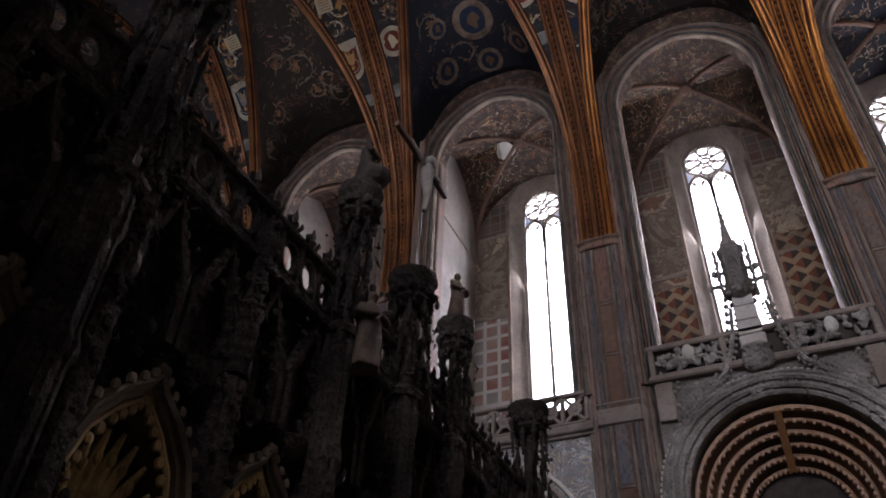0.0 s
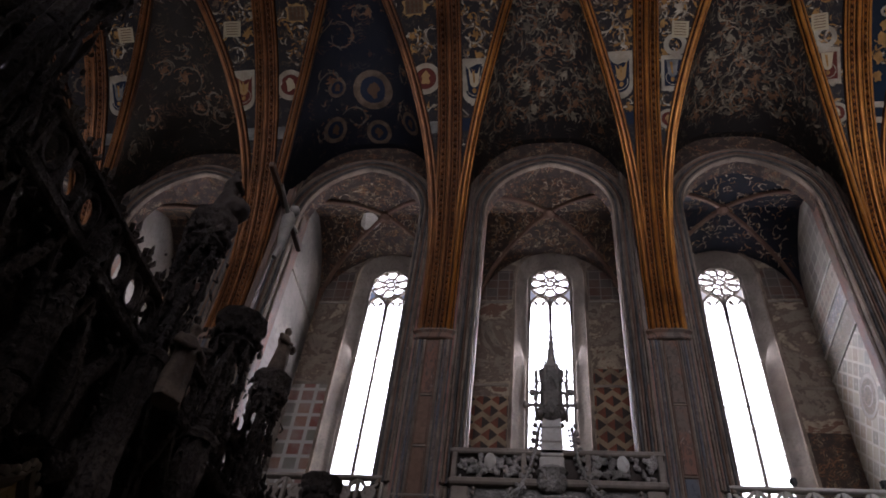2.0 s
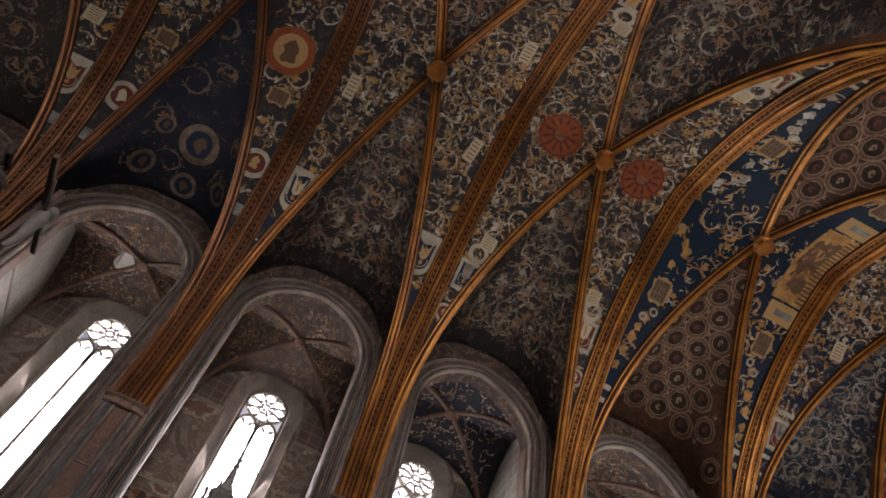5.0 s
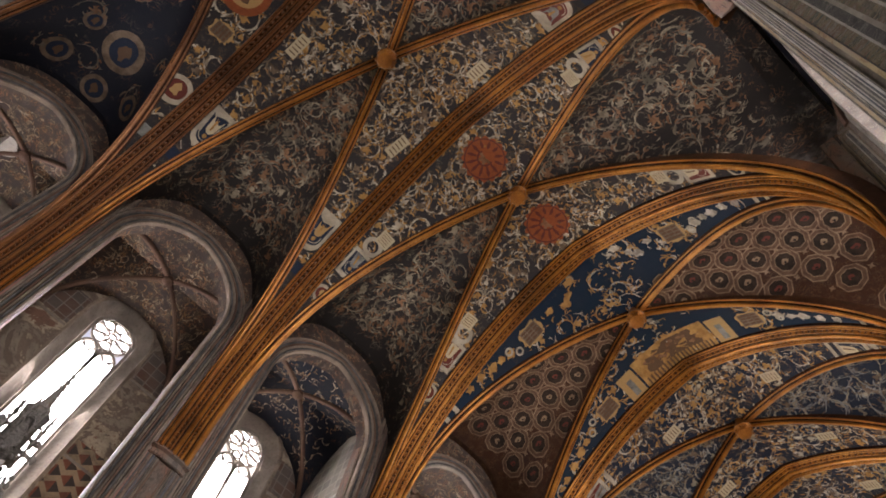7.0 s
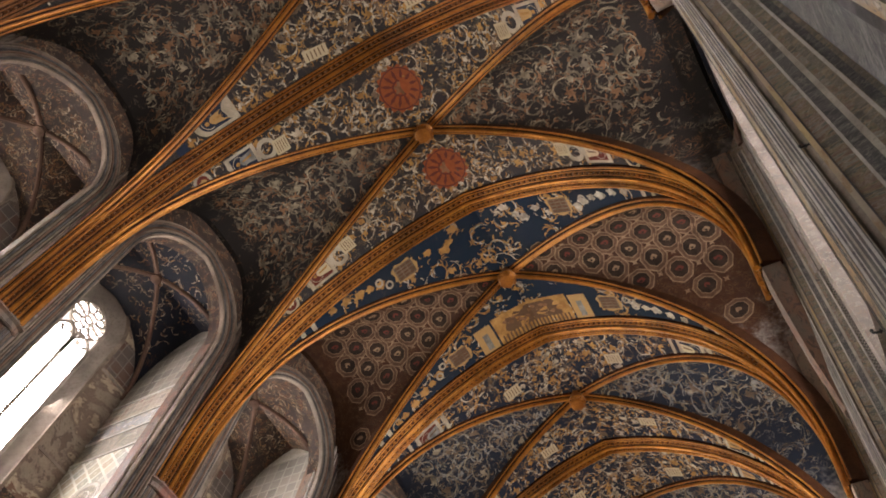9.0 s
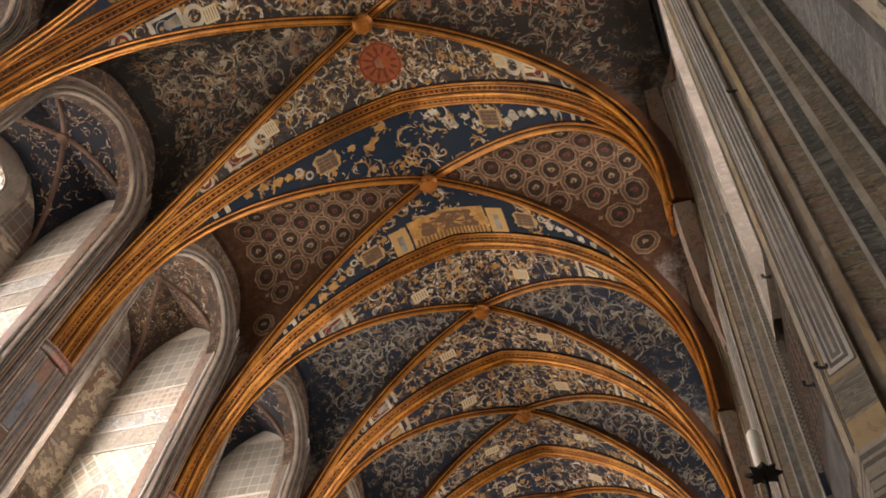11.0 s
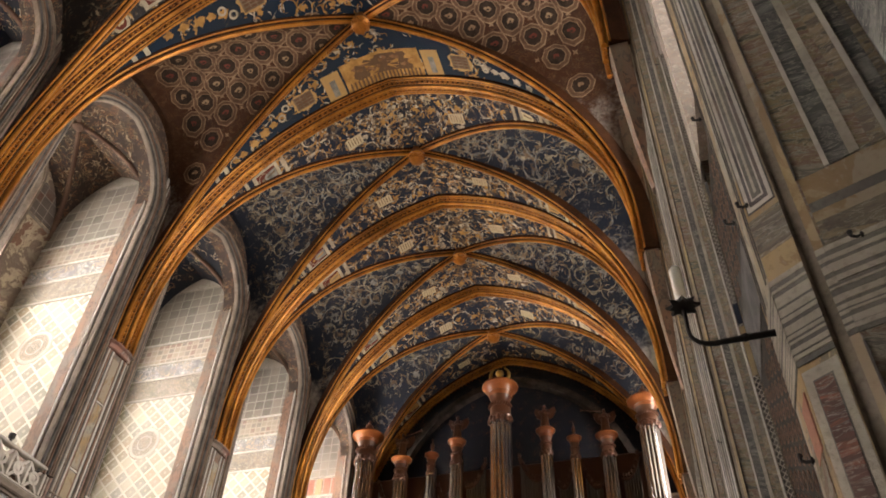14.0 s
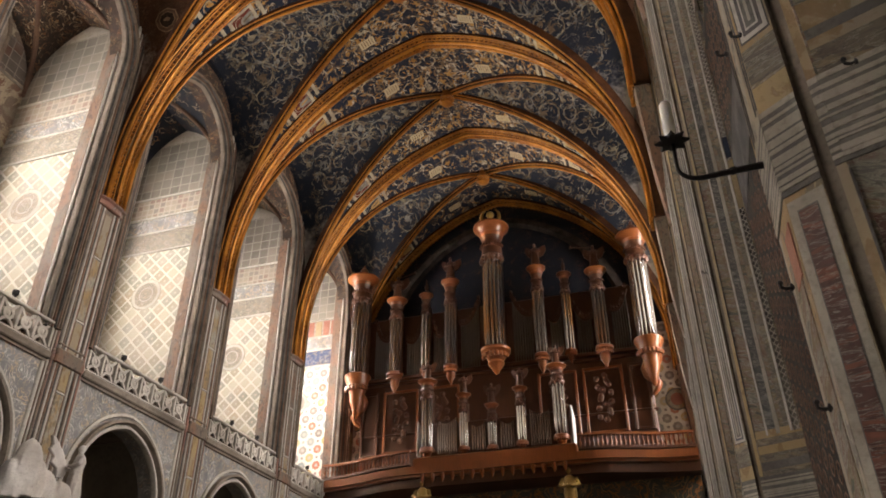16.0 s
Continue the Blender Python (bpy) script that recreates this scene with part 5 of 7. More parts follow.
def cartouche(k, x, y, q, w=0.85, h=1.15):
    top = VAULT[k]
    s = Shape()
    pts = [((w / 2 + 0.05 * math.cos(9 * a)) * math.copysign(abs(math.cos(a)) ** 0.55, math.cos(a)), (h / 2 + 0.05 * math.sin(11 * a)) * math.copysign(abs(math.sin(a)) ** 0.55, math.sin(a))) for a in [2 * math.pi * i / 40 for i in range(40)]]
    patch(s, x, y, pts, 0.022)
    part("painted_cartouche", s, M_OCHRE, top, "ochre scrolled cartouche", False)
    part("painted_field", patch(Shape(), x, y, rect(w * 0.78, h * 0.78), 0.028), M_LEAF_B, top, smooth=False)
    ink = Shape()
    for i in range(4):
        for j in range(3):
            patch(ink, x, y, rect(w * 0.11, h * 0.2, (i - 1.5) * w * 0.18, (j - 1) * h * 0.24), 0.034)
    part("lettering", ink, M_INK, top, smooth=False)


def inside(k, x, y, band, edge=0.0):
    a, b = abs(x - bx(k)) / (BAY / 2), abs(y - AXIS) / HALF
    if b > 0.965 or a > (0.875 if band else 1):
        return False
    if band:
        return a - b > 0.035 + edge
    return b - a > 0.035 + edge and (b < 0.93)


def ribbon(shape, k, x0, y0, pts, widths, lift, band):
    """A painted stroke; what would leave its field is left out."""
    n = len(pts)
    left, right = [], []
    for i, (u, v) in enumerate(pts):
        a, b = pts[max(0, i - 1)], pts[min(n - 1, i + 1)]
        t = Vector((b[0] - a[0], b[1] - a[1]))
        t = t.normalized() if t.length > 1e-6 else Vector((1, 0))
        left.append((u - t.y * widths[i], v + t.x * widths[i]))
        right.append((u + t.y * widths[i], v - t.x * widths[i]))
    p = on_vault(x0, y0, left + right, lift)
    ok = [inside(k, p[i].x, p[i].y, band) and inside(k, p[n + i].x, p[n + i].y, band) for i in range(n)]
    f = [(i, i + 1, n + i + 1, n + i) for i in range(n - 1) if ok[i] and ok[i + 1]]
    if f:
        shape.add(p, f)


def scroll(shapes, k, x, y, r, q, band):
    """A spray of acanthus: an open curl, long feathered leaves breaking from it, and a small plain figure in its eye."""
    main, spin, a0 = q.choice(shapes[:2]), q.choice((-1, 1)), q.random() * 6.28
    turns = q.uniform(0.55, 1.15)
    n = 14
    pts, wid = [], []
    for i in range(n + 1):
        t = i / n
        rr = r * (1 - 0.72 * t ** 0.8) * (1 + 0.12 * math.sin(5 * t + a0))
        a = a0 + spin * turns * 2 * math.pi * t
        pts.append((rr * math.cos(a), rr * math.sin(a)))
        wid.append(0.009 + 0.024 * math.sin(math.pi * min(1, t * 1.1)) * q.uniform(0.6, 1.4))
    ribbon(main, k, x, y, pts, wid, 0.014, band)
    for i in range(1, n):
        a = math.atan2(pts[i][1], pts[i][0]) + spin * q.uniform(0.2, 1.2)
        l = r * q.uniform(0.25, 0.7) * (1 - 0.4 * i / n)
        sgn = 1 if q.random() < 0.65 else -0.8
        bend = spin * q.uniform(0.4, 1.6)
        leaf = [(pts[i][0] + sgn * l * s * math.cos(a + bend * s), pts[i][1] + sgn * l * s * math.sin(a + bend * s)) for s in (0, 0.25, 0.5, 0.75, 1)]
        w = q.uniform(0.016, 0.048)
        ribbon(q.choice(shapes), k, x, y, leaf, [0.006, w, w * 0.9, w * 0.6, 0.002], 0.017, band)
    if inside(k, x, y, band, 0.05) and q.random() < 0.6:
        # a plain lump with limbs curling from it
        tone = shapes[q.choice((0, 2, 2, 1))]
        cu, cv, e, lean = q.uniform(-0.2, 0.2) * r, q.uniform(-0.2, 0.2) * r, q.uniform(1.2, 2.0), q.random() * 6.28
        ca, sa = math.cos(lean), math.sin(lean)
        body = [(p * e, w / e) for p, w in blob(r * q.uniform(0.16, 0.26), q, 10, q.choice((2, 3)))]
        patch(tone, x, y, [(cu + p * ca - w * sa, cv + p * sa + w * ca) for p, w in body], 0.02 + 0.002 * q.random())
        for m in range(4):
            a, l = lean + m * 1.57 + q.uniform(-0.5, 0.5), r * q.uniform(0.22, 0.45)
            limb = [(cu + l * s * math.cos(a + s), cv + l * s * math.sin(a + s)) for s in (0.2, 0.5, 0.8, 1.0)]
            ribbon(tone, k, x, y, limb, [0.06, 0.048, 0.032, 0.014], 0.019, band)


def foliage(k, count_band, count_side, tones_band, tones_side, q):
    for band, count, tones in ((True, count_band, tones_band), (False, count_side, tones_side)):
        shapes = [Shape(), Shape(), Shape()]
        placed, tries = [], 0
        while len(placed) < count and tries < count * 14:
            tries += 1
            x, y = bx(k) + q.uniform(-1, 1) * BAY / 2, AXIS + q.uniform(-1, 1) * HALF
            if not inside(k, x, y, band, 0.01):
                continue
            r = q.uniform(0.34, 0.78) if band else q.uniform(0.42, 0.95)
            if any((x - a) ** 2 + (y - b) ** 2 < (0.44 * (r + c)) ** 2 for a, b, c in placed):
                continue
            placed.append((x, y, r))
            scroll(shapes, k, x, y, r, q, band)
            # loose leaves and small figures round the curl
            for _ in range(9):
                u, v = q.uniform(-1.3, 1.3) * r, q.uniform(-1.3, 1.3) * r
                a, l = q.random() * 6.28, q.uniform(0.10, 0.28)
                ribbon(q.choice(shapes), k, x, y, [(u + l * s * math.cos(a + s), v + l * s * math.sin(a + s)) for s in (0, 0.4, 0.8, 1.1)], [0.006, 0.028, 0.020, 0.003], 0.016, band)
        for s, m in zip(shapes, tones):
            if s.v:
                ob = part("painted_foliage", s, m, VAULT[k], "painted curling foliage", False)
                ob["kind"] = "stuff"


M_FRAMEP = stone("cream_painted_frame", (0.27, 0.235, 0.175), (0.44, 0.39, 0.295), 3)
M_LEAF = stone("cream_painted_leaf", (0.20, 0.17, 0.125), (0.54, 0.475, 0.365), 6)
M_LEAF_O = stone("ochre_painted_leaf", (0.24, 0.125, 0.036), (0.44, 0.25, 0.085), 4)
M_LEAF_G = stone("grey_painted_leaf", (0.12, 0.12, 0.11), (0.26, 0.255, 0.23), 4)
M_LEAF_B = stone("brown_painted_leaf", (0.09, 0.062, 0.04), (0.19, 0.14, 0.095), 4)
M_LEAF_D = stone("dull_painted_leaf", (0.09, 0.076, 0.056), (0.18, 0.152, 0.112), 4)
M_LEAF_M = stone("faded_cream_leaf", (0.11, 0.093, 0.065), (0.34, 0.29, 0.205), 5)
M_LEAF_R = stone("russet_painted_leaf", (0.13, 0.062, 0.030), (0.25, 0.14, 0.075), 4)
M_RED_D = plain("oxblood_painted_ground", (0.13, 0.035, 0.025), 0.8)

RICH = (M_LEAF, M_LEAF_B, M_LEAF_O)
RICH_W = (M_LEAF, M_LEAF_B, M_LEAF_O)
DULL = (M_LEAF_B, M_LEAF_D, M_LEAF_R)
MID = (M_LEAF_M, M_LEAF_D, M_LEAF_R)
BLUEISH = (M_LEAF_M, M_LEAF_G, M_LEAF_B)
rng = random.Random(7)
#          band count, side count, band tones, side tones
FOLIAGE = {-3: (30, 8, DULL, DULL), -2: (70, 40, RICH, DULL), -1: (60, 16, RICH, DULL), 0: (170, 190, RICH, MID), 1: (170, 190, RICH, MID),
           2: (46, 0, (M_LEAF, M_LEAF_O, M_LEAF_O), DULL), 3: (165, 155, RICH_W, BLUEISH), 4: (150, 140, RICH, BLUEISH), 5: (70, 50, RICH, BLUEISH)}
for k, (cb, cs, tb, ts) in FOLIAGE.items():
    foliage(k, cb, cs, tb, ts, rng)

# tablets, niches and medallions, the same on the four arms of a bay
for k in range(-2, 6):
    for sx in (-1, 1):
        for sy in (-1, 1):
            def at(a, b):
                return bx(k) + sx * a * BAY / 2, AXIS + sy * b * HALF
            if k == 0:
                plaque(k, *at(0.73, 0.235), rng)
                portrait(k, *at(0.74, 0.635), rng, 0.95, 1.9, True, sy)
                part("painted_label", patch(Shape(), *at(0.80, 0.75), rect(0.6, 0.5), 0.026), M_PBLUE, VAULT[k], "blue lettered label", False)
            elif k == 1:
                plaque(k, *at(0.66, 0.51), rng, 0.6, 0.6)
                portrait(k, *at(0.735, 0.635), rng, 0.85, 1.35, False, sy)
                part("painted_arch", hoop(Shape(), *at(0.71, 0.555), 0.24, 0.42, 0.024), M_FRAMEP, VAULT[k], "cream half-round hood", False)
                medallion(k, *at(0.79, 0.755), rng, 0.40)
            elif k in (-1, -2):
                if k == -1:
                    medallion(k, *at(0.74, 0.62), rng, 0.62)
                    cartouche(k, *at(0.64, 0.39), rng, 0.9, 0.7)
                else:
                    plaque(k, *at(0.62, 0.43), rng, 0.7, 0.6)
                    portrait(k, *at(0.73, 0.63), rng, 0.9, 1.7, True, sy)
                part("painted_label", patch(Shape(), *at(0.82, 0.755), rect(0.6, 0.5), 0.026), M_LEAF_G, VAULT[k], "grey lettered label", False)
            elif k == 2:
                cartouche(k, *at(0.68, 0.38), rng)
                for b in (0.74, 0.775):
                    part("painted_bar", patch(Shape(), *at(0.865 if b < 0.75 else 0.88, b), rect(0.62, 0.22), 0.026), M_FRAMEP, VAULT[k], "pale lettered bar", False)
                fig = Shape()
                for b, u, r in ((0.49, 0.70, 0.24), (0.53, 0.74, 0.20), (0.57, 0.76, 0.26), (0.62, 0.80, 0.22), (0.67, 0.82, 0.20), (0.20, 0.62, 0.26), (0.17, 0.68, 0.2), (0.13, 0.80, 0.24), (0.27, 0.7, 0.2)):
                    if sx < 0 or b > 0.4:
                        patch(fig, *at(u, b), blob(r, rng, 16, 5), 0.024)
                if fig.v:
                    part("painted_shape", fig, M_LEAF_O if sy > 0 else M_LEAF, VAULT[k], "plain pale and ochre shapes on blue", False)
                for q in (0, 1):
                    part("painted_volute", hoop(Shape(), *at(0.64 + 0.09 * q, 0.46 + 0.03 * q), 0.10, 0.19, 0.030), M_FRAMEP, VAULT[k], "cream painted volute", False)
            else:
                plaque(k, *at(0.47 if sx < 0 else 0.62, 0.265), rng, 0.5, 0.8)
                portrait(k, *at(0.73 if sx < 0 else 0.77, 0.64), rng, 0.85, 1.4, False, sy)
                for b in (0.565, 0.715, 0.80):
                    part("painted_bar", patch(Shape(), *at(0.70 + 0.35 * (b - 0.5), b), rect(0.85 - 0.8 * (b - 0.5), 0.18), 0.026), M_FRAMEP, VAULT[k], "cream painted bar", False)

# two red rosettes on the ridge of the second bay
for s in (-1, 1):
    x, y = bx(1) + s * 0.51 * BAY / 2, AXIS + 0.15
    top = VAULT[1]
    pet = [((0.92 + 0.07 * math.cos(16 * a)) * math.cos(a), (0.92 + 0.07 * math.cos(16 * a)) * math.sin(a)) for a in [2 * math.pi * i / 64 for i in range(64)]]
    part("painted_rosette", patch(Shape(), x, y, pet, 0.022), M_RED, top, "round red and gold rosette", False)
    rays = Shape()
    for i in range(12):
        a = 2 * math.pi * i / 12
        patch(rays, x, y, [(p * math.cos(a) - w * math.sin(a), p * math.sin(a) + w * math.cos(a)) for p, w in ((0.34, -0.03), (0.6, -0.07), (0.8, 0.0), (0.6, 0.07), (0.34, 0.03))], 0.028)
    hoop(rays, x, y, 0.80, 0.86, 0.028, 32)
    hoop(rays, x, y, 0.26, 0.34, 0.028, 24)
    part("rosette_rays", rays, M_RED_D, top, "dark red rays", False)
    part("rosette_eye", patch(Shape(), x, y, [(0.24 * (1 + 0.25 * math.cos(6 * a)) * math.cos(a), 0.24 * (1 + 0.25 * math.cos(6 * a)) * math.sin(a)) for a in [2 * math.pi * i / 36 for i in range(36)]], 0.028), M_LEAF_R, top, "small brown flower", False)

M_OCT = stone("brown_painted_octagon", (0.155, 0.098, 0.060), (0.27, 0.19, 0.12), 4)
M_OCT_D = stone("dark_brown_octagon", (0.020, 0.014, 0.011), (0.045, 0.030, 0.021), 4)
M_OCT_M = stone("russet_octagon_ring", (0.075, 0.042, 0.026), (0.13, 0.078, 0.048), 4)
# net of octagons in the side cells of the third bay
octo, eyes, stars, lines, reds = Shape(), Shape(), Shape(), Shape(), Shape()
for sy in (-1, 1):
    for i in range(-4, 5):
        for j in range(13):
            x, y = bx(2) + i * 1.12 + (0.56 if j % 2 else 0), AXIS + sy * (1.1 + j * 0.88 - j * j * 0.008)
            if inside(2, x, y, False, 0.015) and abs(y - AXIS) < 9.3:
                hoop(octo, x, y, 0.535, 0.585, 0.022, 8)
                hoop(octo, x, y, 0.365, 0.40, 0.022, 8)
                hoop(lines, x, y, 0.40, 0.535, 0.020, 8)
                patch(eyes, x, y, circle(0, 0, 0.37, 8)[:-1], 0.018)
                patch(octo if (i + j) % 2 else reds, x, y, blob(0.15, rng, 10, 3), 0.026)
                patch(eyes, x + 0.03, y, blob(0.06, rng, 8, 3), 0.032)
            xs, ys = x + 0.56, y
            if inside(2, xs, ys, False, 0.06) and abs(ys - AXIS) < 9.2:
                patch(stars, xs, ys, [(0.15 * math.cos(a) * (1 if n % 2 else 0.4), 0.15 * math.sin(a) * (1 if n % 2 else 0.4)) for n, a in enumerate([math.pi / 4 * n for n in range(8)])], 0.02)
for s, m in ((octo, M_OCT), (eyes, M_OCT_D), (stars, M_OCT), (lines, M_OCT_M), (reds, M_RED_D)):
    part("painted_octagons", s, m, VAULT[2], "net of brown painted octagons", False)["kind"] = "stuff"

# gallery scene painted beside the second arch of the third bay
log = VAULT[2]
x = bx(2) + 0.72 * BAY / 2
part("painted_loggia", patch(Shape(), x, AXIS, rect(1.7, 3.6), 0.016), M_LEAF_O, log, "ochre painted gallery", False)
part("painted_loggia_wall", patch(Shape(), x - 0.25, AXIS, rect(0.9, 3.0), 0.022), M_INK, log, "dark painted crowd ground", False)
crowd = Shape()
for i in range(14):
    patch(crowd, x - 0.3 + rng.uniform(-0.2, 0.25), AXIS - 1.35 + i * 0.2, blob(0.13, rng, 9, 3), 0.028)
part("painted_shape", crowd, M_LEAF_R, log, "plain small shapes", False)
rails = Shape()
for i in range(19):
    patch(rails, x + 0.42, AXIS - 1.62 + i * 0.18, rect(0.46, 0.085), 0.03)
part("painted_balusters", rails, M_INK, log, "dark painted balusters", False)
for s in (-1, 1):
    part("painted_pier", patch(Shape(), x + 0.05, AXIS + s * 2.3, rect(1.55, 0.85), 0.02), M_OCHRE, log, "ochre painted doorway", False)
    part("painted_doorway", patch(Shape(), x + 0.05, AXIS + s * 2.3, rect(0.8, 0.28), 0.027), M_LEAF_G, log, smooth=False)

# gold rings on the night-blue cells of the bay over the screen
for s in (-1, 1):
    for dx, d, r in ((0.15, 7.2, 0.85), (-1.3, 6.9, 0.4), (0.2, 9.0, 0.55), (1.7, 8.4, 0.5), (-1.6, 8.6, 0.55)):
        part("painted_disc", patch(Shape(), bx(-1) + dx, AXIS + s * d, circle(0, 0, r, 24)[:-1], 0.016), M_LEAF_B, VAULT[-1], "brown painted disc", False)
        part("painted_disc", patch(Shape(), bx(-1) + dx, AXIS + s * d, circle(0, 0, r * 0.68, 24)[:-1], 0.022), M_PBLUE, VAULT[-1], smooth=False)
        part("painted_shape", patch(Shape(), bx(-1) + dx, AXIS + s * d, blob(r * 0.4, rng), 0.028), M_INK, VAULT[-1], smooth=False)
    part("painted_rays", patch(Shape(), bx(-1) + 0.54 * BAY / 2, AXIS + s * 2.1, circle(0, 0, 0.95, 28)[:-1], 0.022), M_RED, VAULT[-1], "orange painted glory", False)
    part("painted_rays", patch(Shape(), bx(-1) + 0.54 * BAY / 2, AXIS + s * 2.1, circle(0, 0, 0.66, 28)[:-1], 0.028), M_OCHRE, VAULT[-1], smooth=False)
    part("painted_shape", patch(Shape(), bx(-1) + 0.54 * BAY / 2, AXIS + s * 2.2, blob(0.45, rng), 0.034), M_INK, VAULT[-1], smooth=False)


# ---------------------------------------------------------------- carved figures
def fuse(ob, size):
    """Runs the lumps of a carving into one body."""
    m = ob.modifiers.new("fuse", "REMESH")
    m.mode, m.voxel_size, m.use_smooth_shade = "VOXEL", size, True
    return ob


def figure(shape, x, y, z, h, turn=0.0, wings=False, arms=True):
    """A draped standing statue, h high."""
    c, s = math.cos(turn), math.sin(turn)

    def ring(z0, rx, ry, dx=0.0, fold=0.12, n=14):
        out = []
        for i in range(n):
            a = 2 * math.pi * i / n
            f = 1 + fold * math.sin(5 * a + z0 * 9)
            u, v = dx + rx * f * math.cos(a), ry * f * math.sin(a)
            out.append((x + u * c - v * s, y + u * s + v * c, z + z0 * h))
        return out
    shape.loft([ring(0, 0.15 * h, 0.17 * h), ring(0.18, 0.13 * h, 0.155 * h), ring(0.38, 0.115 * h, 0.14 * h, 0.01 * h), ring(0.56, 0.10 * h, 0.125 * h, 0.02 * h, 0.08),
                ring(0.70, 0.10 * h, 0.145 * h, 0.0, 0.05), ring(0.79, 0.07 * h, 0.11 * h, 0, 0.02), ring(0.83, 0.04 * h, 0.045 * h, 0, 0), ring(0.86, 0.045 * h, 0.045 * h, 0.01 * h, 0),
                ring(0.92, 0.068 * h, 0.062 * h, 0.01 * h, 0), ring(0.98, 0.045 * h, 0.045 * h, 0, 0), ring(1.0, 0.012 * h, 0.012 * h, 0, 0)])
    if arms:
        for q in (-1, 1):
            def w(u, v, zz):
                return (x + u * c - v * s, y + u * s + v * c, z + zz * h)
            shape.tube([w(0, q * 0.13 * h, 0.76), w(0.06 * h, q * 0.19 * h, 0.62), w(0.15 * h, q * 0.10 * h, 0.58), w(0.18 * h, q * 0.02 * h, 0.60)], [0.045 * h, 0.045 * h, 0.035 * h, 0.03 * h], 7)
    if wings:
        for q in (-1, 1):
            pts = [(0.0, 0.04, 0.72), (-0.10, 0.22, 0.90), (-0.14, 0.36, 0.98), (-0.14, 0.40, 0.80), (-0.12, 0.30, 0.58), (-0.08, 0.16, 0.45), (-0.03, 0.06, 0.55)]
            a = [(x + u * h * c - q * v * h * s, y + u * h * s + q * v * h * c, z + zz * h) for u, v, zz in pts]
            b = [(p[0] - 0.05 * h * c, p[1] - 0.05 * h * s, p[2]) for p in a]
            shape.loft([a, b])
    return shape


def crockets(shape, path, r, n):
    """Leaf knobs along an edge."""
    for i in range(n):
        t = i / max(1, n - 1) * (len(path) - 1)
        j = min(len(path) - 2, int(t))
        p = Vector(path[j]).lerp(Vector(path[j + 1]), t - j)
        shape.ball(p, r, 1, 1, 1.3, 6, 4)
    return shape


# ---------------------------------------------------------------- organ
XO = 38.0


def pipe(shape, x, y, z0, z1, r, n=8):
    foot = min(0.8, (z1 - z0) * 0.18)
    shape.lathe(x, y, [(r * 0.3, z0), (r, z0 + foot), (r, z1)], n)


